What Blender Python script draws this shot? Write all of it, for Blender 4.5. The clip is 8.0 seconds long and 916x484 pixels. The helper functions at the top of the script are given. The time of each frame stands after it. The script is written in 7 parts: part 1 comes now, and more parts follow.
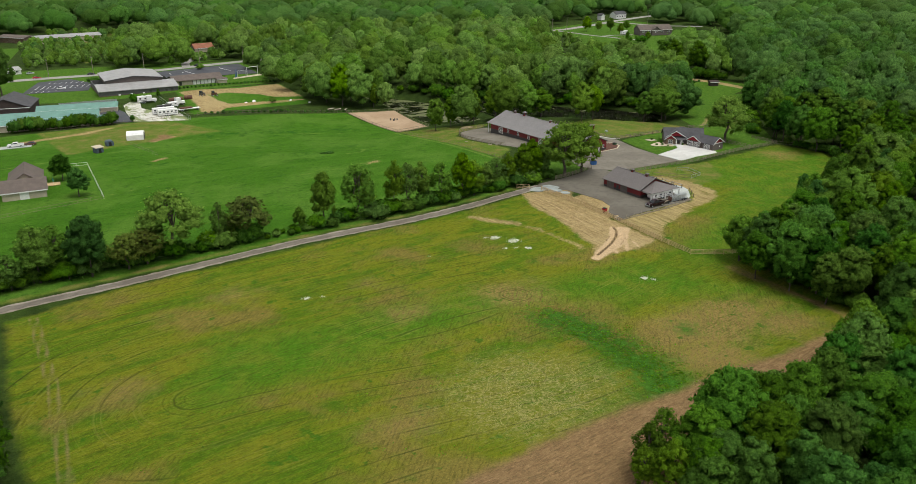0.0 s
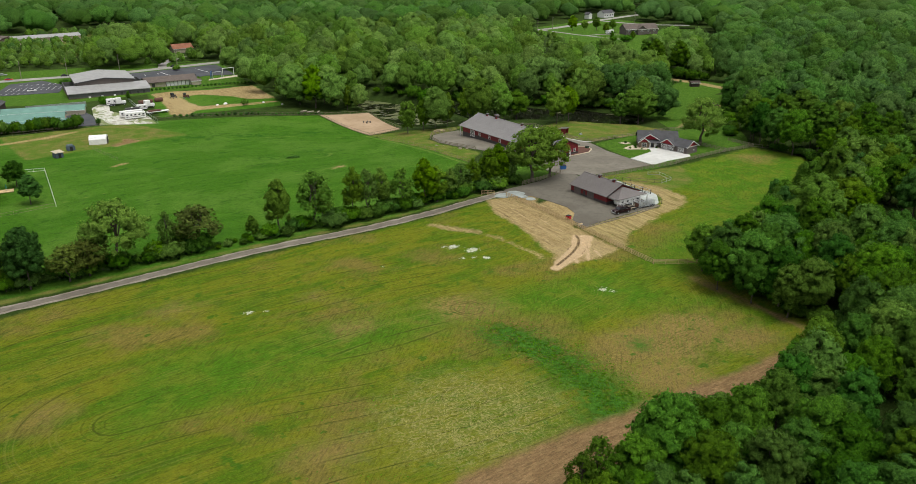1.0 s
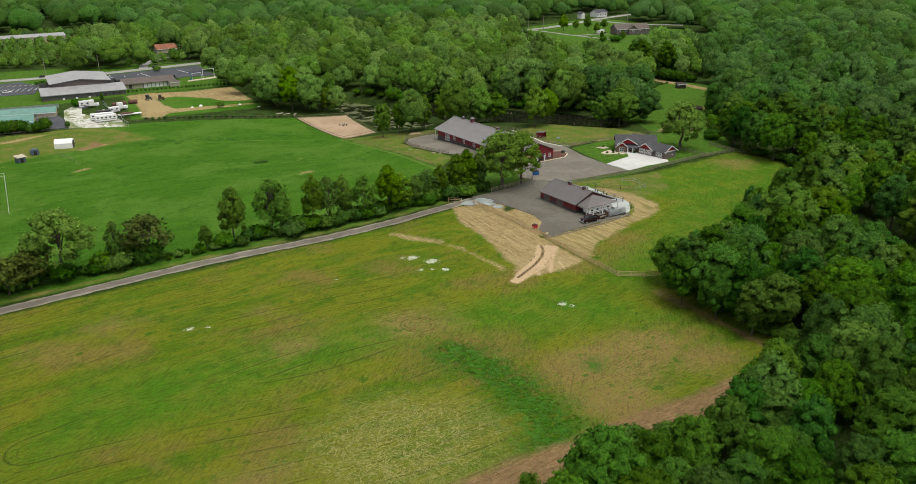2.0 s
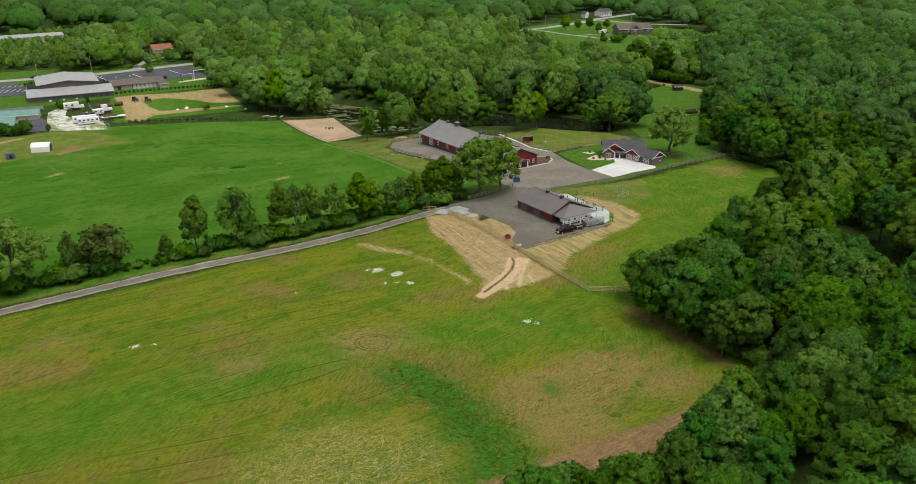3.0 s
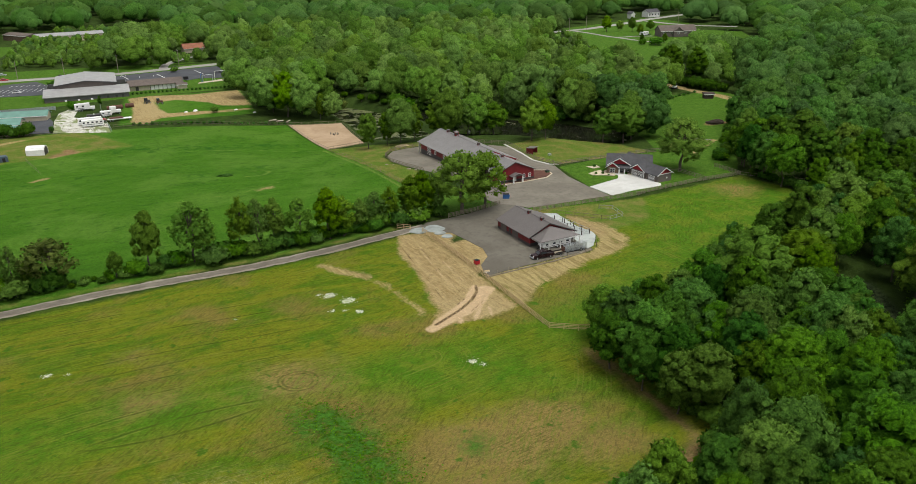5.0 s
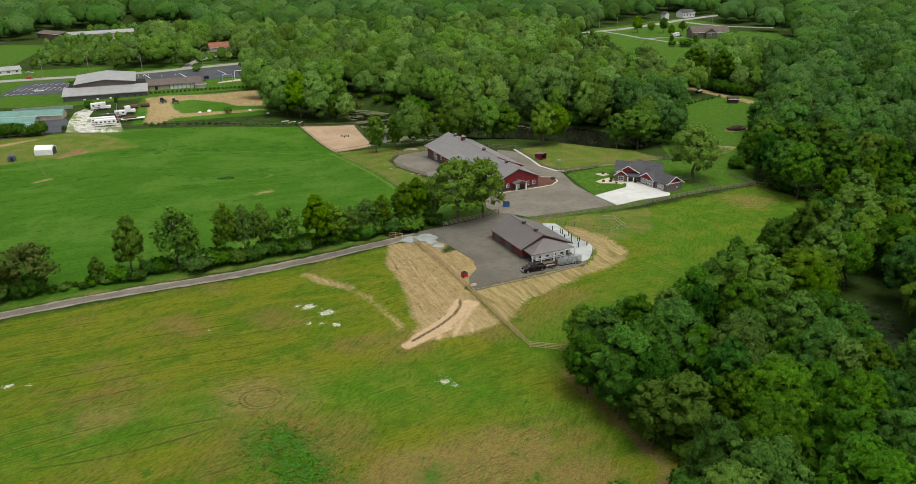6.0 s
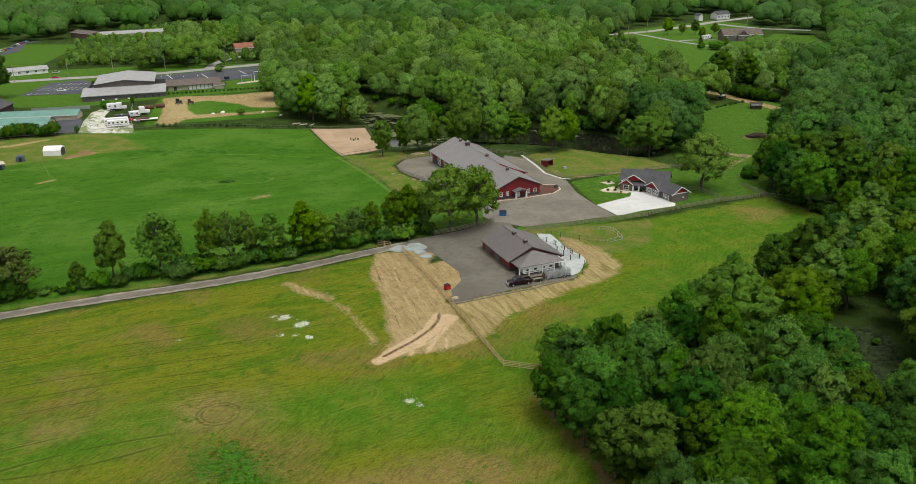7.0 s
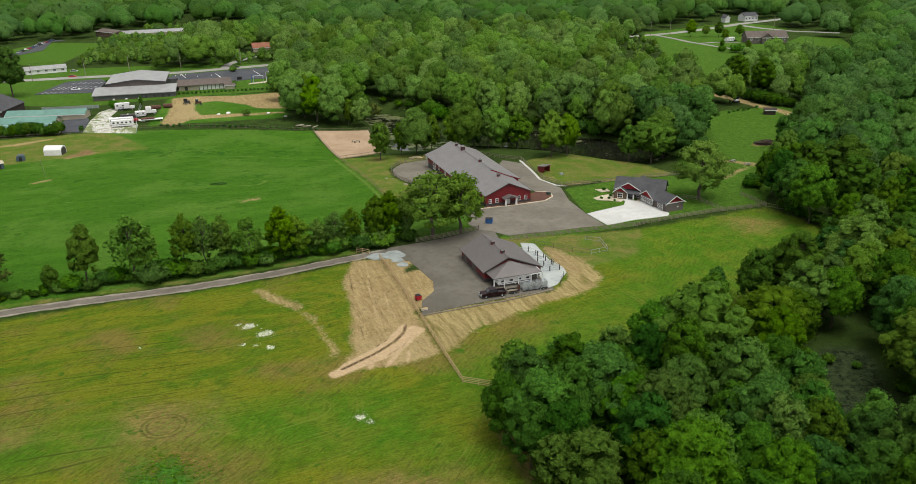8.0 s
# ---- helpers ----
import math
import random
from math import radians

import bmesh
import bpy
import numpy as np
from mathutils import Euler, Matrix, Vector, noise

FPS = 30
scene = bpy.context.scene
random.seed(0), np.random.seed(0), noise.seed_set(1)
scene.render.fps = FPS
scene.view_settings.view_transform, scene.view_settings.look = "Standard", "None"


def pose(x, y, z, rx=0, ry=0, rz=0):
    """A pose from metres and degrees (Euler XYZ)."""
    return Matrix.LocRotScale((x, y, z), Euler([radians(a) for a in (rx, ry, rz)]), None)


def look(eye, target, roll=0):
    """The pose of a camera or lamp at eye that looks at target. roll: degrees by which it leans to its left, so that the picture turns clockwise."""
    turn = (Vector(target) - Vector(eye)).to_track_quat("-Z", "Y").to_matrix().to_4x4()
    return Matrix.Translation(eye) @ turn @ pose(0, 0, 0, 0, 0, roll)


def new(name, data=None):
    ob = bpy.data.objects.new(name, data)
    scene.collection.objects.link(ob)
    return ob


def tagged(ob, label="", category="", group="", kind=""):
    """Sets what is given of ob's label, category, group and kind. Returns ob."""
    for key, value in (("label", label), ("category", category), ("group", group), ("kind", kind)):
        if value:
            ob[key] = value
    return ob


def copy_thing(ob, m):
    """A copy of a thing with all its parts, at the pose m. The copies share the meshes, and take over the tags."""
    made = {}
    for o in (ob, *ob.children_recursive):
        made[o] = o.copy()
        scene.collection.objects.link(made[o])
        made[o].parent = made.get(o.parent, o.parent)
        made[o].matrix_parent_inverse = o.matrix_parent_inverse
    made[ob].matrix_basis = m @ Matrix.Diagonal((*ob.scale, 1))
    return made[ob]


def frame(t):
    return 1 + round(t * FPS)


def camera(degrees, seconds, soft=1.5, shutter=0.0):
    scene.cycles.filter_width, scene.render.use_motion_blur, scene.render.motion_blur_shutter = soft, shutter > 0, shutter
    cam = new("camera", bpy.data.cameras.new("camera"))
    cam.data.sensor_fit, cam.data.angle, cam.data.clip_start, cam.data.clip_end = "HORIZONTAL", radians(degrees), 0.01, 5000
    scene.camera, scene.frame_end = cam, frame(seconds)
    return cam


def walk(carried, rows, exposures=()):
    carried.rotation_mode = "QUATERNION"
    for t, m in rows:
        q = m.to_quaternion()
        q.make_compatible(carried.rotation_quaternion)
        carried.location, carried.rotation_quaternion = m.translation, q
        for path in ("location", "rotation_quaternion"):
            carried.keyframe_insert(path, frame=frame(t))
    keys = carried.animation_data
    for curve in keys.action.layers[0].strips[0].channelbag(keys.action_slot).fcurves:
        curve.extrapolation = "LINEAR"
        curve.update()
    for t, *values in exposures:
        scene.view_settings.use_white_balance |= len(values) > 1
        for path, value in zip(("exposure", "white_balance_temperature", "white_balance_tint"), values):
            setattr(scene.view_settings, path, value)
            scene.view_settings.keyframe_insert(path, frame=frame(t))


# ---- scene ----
cam = camera(58.7, 8.0, soft=0.5)
PATH = [
    (0.0, (0.87, -1.43, 75.17), (41.97, 82.87, 40.52), -0.4),
    (0.5, (7.19, -0.38, 75.28), (48.44, 83.82, 40.53), -0.5),
    (1.0, (13.58, 0.54, 75.45), (54.93, 84.64, 40.6), -0.5),
    (1.5, (20.16, 1.81, 75.47), (61.51, 85.91, 40.52), -0.5),
    (3.0, (40.5, 5.58, 75.99), (80.15, 90.38, 40.79), -0.6),
    (3.5, (47.44, 6.98, 76.14), (85.89, 92.28, 40.89), -0.7),
    (4.0, (54.48, 8.53, 76.26), (91.28, 94.53, 40.91), -0.7),
    (4.5, (61.49, 9.87, 76.5), (96.39, 96.67, 41.1), -0.7),
    (6.0, (82.61, 14.35, 76.79), (110.86, 103.45, 41.29), -0.8),
    (6.5, (89.65, 15.69, 77.0), (115.5, 105.49, 41.45), -0.8),
    (7.0, (96.76, 16.82, 77.01), (120.36, 107.27, 41.56), -0.9),
    (7.5, (103.97, 17.67, 77.18), (125.57, 108.67, 41.73), -0.9),
    (8.0, (111.3, 18.66, 77.28), (130.9, 110.06, 41.83), -0.9),
]
walk(cam, [(t, look(eye, target, roll)) for t, eye, target, roll in PATH], [(0, 0.16), (8, 0.16)])

# ---- low swells of the ground: centre, reach, height ----
BUMPS = [
    (50, 110, 50, 1.15),
    (110, 140, 35, -1.39),
    (140, 195, 25, 1.70),
    (150, 180, 25, 0.50),
    (190, 240, 35, 1.25),
    (220, 225, 30, 0.09),
    (140, 340, 35, -4.0),
    (165, 290, 25, 1.24),
    (35, 310, 50, 1.13),
    (60, 430, 50, 2.02),
    (95, 500, 60, -0.59),
    (330, 345, 60, 0.17),
    (370, 500, 80, 3.14),
]

SKY, SUN = 0.15, 1.5
# ---- daylight: bright overcast ----
from mathutils import geometry

world = bpy.data.worlds.new("overcast_sky")
scene.world = world
world.use_nodes = True
wn = world.node_tree
wn.nodes.clear()
sky = wn.nodes.new("ShaderNodeTexSky")
sky.sky_type = "NISHITA"
sky.sun_disc = False
sky.sun_elevation, sky.sun_rotation = radians(72), radians(155)
sky.air_density, sky.dust_density, sky.ozone_density = 1.0, 4.0, 1.0
grey = wn.nodes.new("ShaderNodeHueSaturation")
grey.inputs["Saturation"].default_value = 0.12
back = wn.nodes.new("ShaderNodeBackground")
back.inputs["Strength"].default_value = SKY
wout = wn.nodes.new("ShaderNodeOutputWorld")
wn.links.new(sky.outputs["Color"], grey.inputs["Color"])
wn.links.new(grey.outputs["Color"], back.inputs["Color"])
wn.links.new(back.outputs["Background"], wout.inputs["Surface"])
sun = new("sun", bpy.data.lights.new("sun", "SUN"))
sun.data.energy, sun.data.angle, sun.data.color = SUN, radians(40), (1.0, 0.96, 0.88)
# the sky's sun_rotation of 155 degrees stands to the south-south-east
sun.matrix_world = look((13.1, -28.0, 95.1), (0, 0, 0))


# ---- lay of the land ----
def land(x, y):
    """Height of the open ground, for numbers or arrays."""
    z = 0.0 * x
    for a, b, s, h in BUMPS:
        z = z + h * np.exp(-((x - a) ** 2 + (y - b) ** 2) / (2 * s * s))
    return z


def inside_by(poly, x, y):
    """How far points lie inside a polygon, in metres; outside is negative."""
    x, y = np.asarray(x, float), np.asarray(y, float)
    best, odd = np.full(x.shape, 1e9), np.zeros(x.shape, bool)
    for (ax, ay), (bx, by) in zip(poly, poly[1:] + poly[:1]):
        dx, dy = bx - ax, by - ay
        f = np.clip(((x - ax) * dx + (y - ay) * dy) / (dx * dx + dy * dy + 1e-9), 0, 1)
        best = np.minimum(best, np.hypot(x - ax - f * dx, y - ay - f * dy))
        if dy:
            odd ^= ((ay > y) != (by > y)) & (x < dx * (y - ay) / dy + ax)
    return np.where(odd, best, -best)


def along_by(line, half, x, y):
    """How far points lie inside a band of that half width along a line."""
    x, y = np.asarray(x, float), np.asarray(y, float)
    best = np.full(x.shape, 1e9)
    for (ax, ay), (bx, by) in zip(line, line[1:]):
        dx, dy = bx - ax, by - ay
        f = np.clip(((x - ax) * dx + (y - ay) * dy) / (dx * dx + dy * dy + 1e-9), 0, 1)
        best = np.minimum(best, np.hypot(x - ax - f * dx, y - ay - f * dy))
    return half - best


def smooth(v, a, b):
    f = np.clip((v - a) / (b - a), 0, 1)
    return f * f * (3 - 2 * f)


POND = [(186, 327), (197, 322), (206, 317), (213, 311), (221.5, 302), (229.5, 292.5), (238, 285), (250, 294), (250, 303), (241.5, 313), (236.5, 322.5), (226, 330), (215.5, 343.5), (208, 354), (195, 366), (184, 372)]
MARSH = [(146, 405), (150, 384), (152, 359), (154, 339), (161, 332), (170, 331), (178, 333), (177, 362), (175, 380), (168, 396), (158, 412), (147, 418)]
WATERS = [(POND, -2.0, 11.0), (MARSH, -4.0, 4.5)]
SEDGE = [(192.5, 118), (197, 110), (199, 101), (204, 104), (208.5, 113.6), (213, 127), (219, 140), (211, 143), (202.5, 134), (194.5, 126)]


def height(x, y):
    z = land(x, y)
    for poly, level, bank in WATERS:
        f = smooth(inside_by(poly, x, y), -bank, 2)
        z = z * (1 - f) + (level - 0.8) * f
    return z


def z_at(x, y):
    return float(height(np.array([float(x)]), np.array([float(y)]))[0])


# ---- materials ----
def nd(nt, kind, **given):
    n = nt.nodes.new(kind)
    for key, v in given.items():
        s = n.inputs[key.replace("_", " ")]
        if isinstance(v, bpy.types.NodeSocket):
            nt.links.new(v, s)
        else:
            s.default_value = v
    return n


def put(nt, sock, v):
    if isinstance(v, bpy.types.NodeSocket):
        nt.links.new(v, sock)
    else:
        sock.default_value = (*v, 1.0) if isinstance(v, tuple) and len(v) == 3 else v


def mixc(nt, fac, a, b, blend="MIX"):
    n = nt.nodes.new("ShaderNodeMix")
    n.data_type, n.blend_type = "RGBA", blend
    put(nt, n.inputs[0], fac)
    put(nt, n.inputs[6], a)
    put(nt, n.inputs[7], b)
    return n.outputs[2]


def mth(nt, op, a, b=0.0):
    n = nt.nodes.new("ShaderNodeMath")
    n.operation = op
    put(nt, n.inputs[0], a)
    put(nt, n.inputs[1], b)
    return n.outputs[0]


def span(nt, v, a, b, c=0.0, d=1.0):
    n = nt.nodes.new("ShaderNodeMapRange")
    n.interpolation_type = "SMOOTHSTEP"
    for k, w in zip(("Value", "From Min", "From Max", "To Min", "To Max"), (v, a, b, c, d)):
        put(nt, n.inputs[k], w)
    return n.outputs["Result"]


def grain(nt, vec, scale, detail=4.0, rough=0.55, distort=0.0):
    return nd(nt, "ShaderNodeTexNoise", Vector=vec, Scale=scale, Detail=detail, Roughness=rough, Distortion=distort).outputs["Fac"]


def stretched(nt, vec, sx, sy, sz=1.0, turn=0.0):
    """Coordinates drawn out along the heading turn, where sx is less than sy."""
    n = nd(nt, "ShaderNodeMapping", Vector=vec, Scale=(1 / sx, 1 / sy, 1 / sz), Rotation=(0, 0, radians(turn)))
    n.vector_type = "TEXTURE"
    return n.outputs["Vector"]


def bump(nt, h, strength, distance):
    return nd(nt, "ShaderNodeBump", Height=h, Strength=strength, Distance=distance).outputs["Normal"]


def material(name, rough=0.8, metal=0.0, specular=0.3):
    m = bpy.data.materials.new(name)
    m.use_nodes = True
    nt = m.node_tree
    b = nt.nodes["Principled BSDF"]
    b.inputs["Roughness"].default_value, b.inputs["Metallic"].default_value = rough, metal
    b.inputs["Specular IOR Level"].default_value = specular
    return m, nt, b, nt.nodes.new("ShaderNodeTexCoord").outputs["Object"]


def attribute(nt, name):
    n = nt.nodes.new("ShaderNodeAttribute")
    n.attribute_name = name
    return n.outputs["Fac"]


def worn(name, colour, rough=0.7, metal=0.0, big=0.4, small=6.0, amount=0.25, relief=0.02, specular=0.3):
    """A painted or mineral surface with stains and fine grain."""
    m, nt, b, obj = material(name, rough, metal, specular)
    a, c = grain(nt, obj, big, 5, 0.6), grain(nt, obj, small, 3)
    dark = tuple(v * (1 - amount) for v in colour)
    light = tuple(min(0.9, v * (1 + amount)) for v in colour)
    col = mixc(nt, span(nt, a, 0.3, 0.7), dark, light)
    col = mixc(nt, span(nt, c, 0.25, 0.75, 0.0, 0.45), col, tuple(v * 0.8 for v in colour))
    put(nt, b.inputs["Base Color"], col)
    put(nt, b.inputs["Roughness"], span(nt, a, 0.2, 0.8, rough - 0.1, min(1.0, rough + 0.12)))
    if relief:
        put(nt, b.inputs["Normal"], bump(nt, c, 0.5, relief))
    return m


def ribbed(name, colour, pitch, across="X", rough=0.45, metal=0.3, depth=0.03, amount=0.12):
    """Sheet metal with raised ribs at a given pitch."""
    m, nt, b, obj = material(name, rough, metal, 0.4)
    sep = nd(nt, "ShaderNodeSeparateXYZ", Vector=obj)
    f = mth(nt, "FRACT", mth(nt, "MULTIPLY", sep.outputs[across], 1.0 / pitch))
    rib = span(nt, mth(nt, "ABSOLUTE", mth(nt, "SUBTRACT", f, 0.5)), 0.38, 0.46)
    stain = grain(nt, obj, 0.35, 5, 0.6)
    streak = grain(nt, stretched(nt, obj, 3.0, 3.0, 0.3), 1.0, 4, 0.6)
    col = mixc(nt, span(nt, stain, 0.3, 0.7), tuple(v * (1 - amount) for v in colour), tuple(v * (1 + amount) for v in colour))
    col = mixc(nt, span(nt, streak, 0.4, 0.8, 0.0, 0.35), col, tuple(v * 0.8 for v in colour))
    put(nt, b.inputs["Base Color"], col)
    put(nt, b.inputs["Normal"], bump(nt, rib, 0.6, depth))
    return m


def ground_material():
    m, nt, b, obj = material("meadow_and_bare_ground", 0.95, 0.0, 0.04)
    fine, mid, wide = grain(nt, obj, 1.8, 6, 0.75), grain(nt, obj, 0.16, 6, 0.62), grain(nt, obj, 0.035, 5, 0.6)
    drift = grain(nt, stretched(nt, obj, 0.022, 0.12, 1, 11), 1.0, 6, 0.66, 0.8)
    blades = grain(nt, stretched(nt, obj, 0.40, 2.4, 1, 11), 1.0, 6, 0.75)
    across = grain(nt, stretched(nt, obj, 0.40, 2.2, 1, 52), 1.0, 6, 0.75)
    clump = grain(nt, obj, 0.55, 5, 0.65)

    def mask(name, edge, wobble, sharp=0.0):
        wob = mth(nt, "MULTIPLY", mth(nt, "SUBTRACT", mth(nt, "ADD", mth(nt, "MULTIPLY", mid, 0.55 - sharp), mth(nt, "ADD", mth(nt, "MULTIPLY", clump, 0.30), mth(nt, "MULTIPLY", fine, 0.15 + sharp))), 0.5), wobble)
        return span(nt, mth(nt, "ADD", attribute(nt, name), wob), -edge, edge)

    # woodland floor and rough verges
    col = mixc(nt, span(nt, mid, 0.3, 0.7), (0.026, 0.048, 0.010), (0.046, 0.080, 0.015))
    # mown hay field: green, straw-yellow and tan drifts along the mowing direction
    f = mixc(nt, span(nt, drift, 0.38, 0.58), (0.076, 0.150, 0.007), (0.165, 0.182, 0.013))
    f = mixc(nt, span(nt, clump, 0.46, 0.68, 0.0, 0.6), f, (0.112, 0.164, 0.010))
    f = mixc(nt, span(nt, wide, 0.50, 0.64, 0.0, 0.8), f, (0.205, 0.155, 0.042))
    f = mixc(nt, span(nt, mid, 0.52, 0.70, 0.0, 0.65), f, (0.052, 0.134, 0.008))
    f = mixc(nt, mask("flush", 6.0, 20.0), f, mixc(nt, span(nt, mid, 0.40, 0.64), (0.066, 0.166, 0.008), (0.118, 0.182, 0.014)))
    f = mixc(nt, mth(nt, "MULTIPLY", mask("bare", 5.0, 22.0), span(nt, across, 0.34, 0.60, 0.30, 0.95)), f, (0.275, 0.190, 0.070))
    lay = mixc(nt, span(nt, wide, 0.46, 0.54), blades, across)
    f = mixc(nt, span(nt, lay, 0.46, 0.66, 0.0, 0.58), f, (0.052, 0.066, 0.010))
    f = mixc(nt, span(nt, lay, 0.46, 0.30, 0.0, 0.55), f, (0.200, 0.205, 0.036))
    tuft = grain(nt, obj, 0.30, 3, 0.6)
    f = mixc(nt, span(nt, tuft, 0.62, 0.72, 0.0, 0.8), f, (0.040, 0.130, 0.008))
    # wheel tracks of the mower
    sep = nd(nt, "ShaderNodeSeparateXYZ", Vector=obj)
    sway = grain(nt, obj, 0.012, 0.0)
    west = span(nt, sep.outputs["X"], 84, 108, 1.0, 0.0)
    bend = mth(nt, "ADD", attribute(nt, "swath"), mth(nt, "MULTIPLY", sway, 26.0))
    for pitch, wide_, deep in ((0.17, 0.045, 0.58), (0.29, 0.050, 0.32)):
        line = mth(nt, "ABSOLUTE", mth(nt, "SUBTRACT", mth(nt, "FRACT", mth(nt, "MULTIPLY", bend, pitch)), 0.5))
        f = mixc(nt, mth(nt, "MULTIPLY", mth(nt, "MULTIPLY", west, span(nt, line, wide_, wide_ * 0.3)), span(nt, grain(nt, obj, 0.045, 3, 0.55), 0.46, 0.58, 0.0, deep)), f, (0.042, 0.052, 0.010))
        f = mixc(nt, mth(nt, "MULTIPLY", span(nt, mth(nt, "ABSOLUTE", mth(nt, "SUBTRACT", line, wide_ * 1.9)), wide_ * 0.8, 0.0), span(nt, grain(nt, obj, 0.05, 3, 0.55), 0.46, 0.58, 0.0, deep * 0.5)), f, (0.235, 0.225, 0.055))
    # turning circles of the tractor
    for cx, cy, cr in ((86.8, 145.2, 3.6), (86.8, 145.2, 2.7), (69, 111, 4.0)):
        gone = nt.nodes.new("ShaderNodeVectorMath")
        gone.operation = "DISTANCE"
        nt.links.new(nd(nt, "ShaderNodeMapping", Vector=obj, Scale=(1, 1, 0)).outputs["Vector"], gone.inputs[0])
        gone.inputs[1].default_value = (cx, cy, 0)
        off = mth(nt, "ABSOLUTE", mth(nt, "SUBTRACT", mth(nt, "ADD", gone.outputs["Value"], mth(nt, "MULTIPLY", mid, 1.2)), cr + 0.6))
        f = mixc(nt, mth(nt, "MULTIPLY", span(nt, off, 0.36, 0.08, 0.0, 0.5), span(nt, clump, 0.36, 0.56)), f, (0.052, 0.058, 0.014))
    col = mixc(nt, mask("field", 1.2, 6.0), col, f)
    # grazed pasture
    p = mixc(nt, span(nt, drift, 0.30, 0.70), (0.042, 0.128, 0.008), (0.064, 0.164, 0.012))
    p = mixc(nt, span(nt, wide, 0.46, 0.60, 0.0, 0.75), p, (0.088, 0.184, 0.022))
    p = mixc(nt, span(nt, clump, 0.52, 0.72, 0.0, 0.55), p, (0.020, 0.088, 0.006))
    p = mixc(nt, span(nt, blades, 0.52, 0.76, 0.0, 0.32), p, (0.024, 0.078, 0.006))
    p = mixc(nt, span(nt, mid, 0.60, 0.70, 0.0, 0.6), p, (0.018, 0.080, 0.007))
    tus = grain(nt, stretched(nt, obj, 0.07, 0.30, 1, 6), 1.0, 6, 0.72, 0.5)
    p = mixc(nt, mth(nt, "MULTIPLY", span(nt, tus, 0.54, 0.64, 0.0, 0.5), span(nt, clump, 0.42, 0.58, 0.1, 1.0)), p, (0.022, 0.082, 0.008))
    p = mixc(nt, span(nt, tus, 0.40, 0.30, 0.0, 0.30), p, (0.140, 0.185, 0.030))
    p = mixc(nt, mth(nt, "MULTIPLY", mask("rank", 3.0, 16.0), span(nt, grain(nt, obj, 0.34, 5, 0.7), 0.47, 0.56, 0.0, 0.85)), p, (0.020, 0.096, 0.008))
    p = mixc(nt, mth(nt, "MULTIPLY", mask("trail", 0.4, 1.6), span(nt, clump, 0.30, 0.60, 0.25, 0.75)), p, (0.155, 0.225, 0.045))
    p = mixc(nt, span(nt, grain(nt, stretched(nt, obj, 0.9, 2.0, 1, 10), 1.0, 4, 0.75), 0.58, 0.72, 0.0, 0.28), p, (0.140, 0.220, 0.026))
    col = mixc(nt, mask("pasture", 1.0, 4.0), col, p)
    # lawn
    lw = mixc(nt, span(nt, clump, 0.35, 0.7), (0.054, 0.130, 0.013), (0.086, 0.172, 0.019))
    col = mixc(nt, mask("lawn", 0.4, 0.8), col, lw)
    # dry paddock
    d = mixc(nt, span(nt, mid, 0.40, 0.66), (0.100, 0.165, 0.020), (0.190, 0.175, 0.050))
    d = mixc(nt, span(nt, clump, 0.45, 0.75, 0.0, 0.5), d, (0.075, 0.140, 0.016))
    col = mixc(nt, mask("paddock", 1.0, 4.0), col, d)
    # wet olive sedge
    sd = mixc(nt, span(nt, clump, 0.38, 0.64), (0.028, 0.044, 0.018), (0.054, 0.075, 0.030))
    sd = mixc(nt, span(nt, grain(nt, obj, 0.8, 5, 0.7, 0.8), 0.52, 0.60, 0.0, 0.9), sd, (0.010, 0.014, 0.008))
    col = mixc(nt, mask("sedge", 1.5, 6.0), col, sd)
    # dark weeds
    w = mixc(nt, span(nt, clump, 0.35, 0.65), (0.024, 0.096, 0.010), (0.056, 0.170, 0.016))
    col = mixc(nt, mth(nt, "MULTIPLY", mask("weeds", 4.0, 20.0), span(nt, clump, 0.34, 0.54, 0.35, 0.95)), col, w)
    # pale lodged hay, in swirls
    swirl = grain(nt, obj, 0.62, 7, 0.74, 2.2)
    curl = mth(nt, "ABSOLUTE", mth(nt, "SUBTRACT", grain(nt, obj, 0.34, 3, 0.55, 2.6), 0.5))
    col = mixc(nt, mth(nt, "MULTIPLY", mask("hay", 6.0, 18.0), span(nt, swirl, 0.42, 0.60, 0.05, 0.52)), col, (0.260, 0.245, 0.080))
    col = mixc(nt, mth(nt, "MULTIPLY", mask("hay", 6.0, 14.0), span(nt, curl, 0.040, 0.008, 0.0, 0.50)), col, (0.400, 0.365, 0.150))
    # tan subsoil spread round the new yard, with blade marks
    ridge = grain(nt, stretched(nt, obj, 1.1, 0.14, 1, 8), 1.0, 6, 0.7, 0.4)
    s = mixc(nt, span(nt, ridge, 0.24, 0.76), (0.270, 0.195, 0.085), (0.420, 0.325, 0.160))
    s = mixc(nt, span(nt, clump, 0.45, 0.72, 0.0, 0.5), s, (0.215, 0.162, 0.066))
    s = mixc(nt, span(nt, wide, 0.52, 0.64, 0.0, 0.6), s, (0.400, 0.318, 0.155))
    furrow = mth(nt, "ABSOLUTE", mth(nt, "SUBTRACT", grain(nt, stretched(nt, obj, 0.75, 0.05, 1, 7), 1.0, 3, 0.6, 0.5), 0.5))
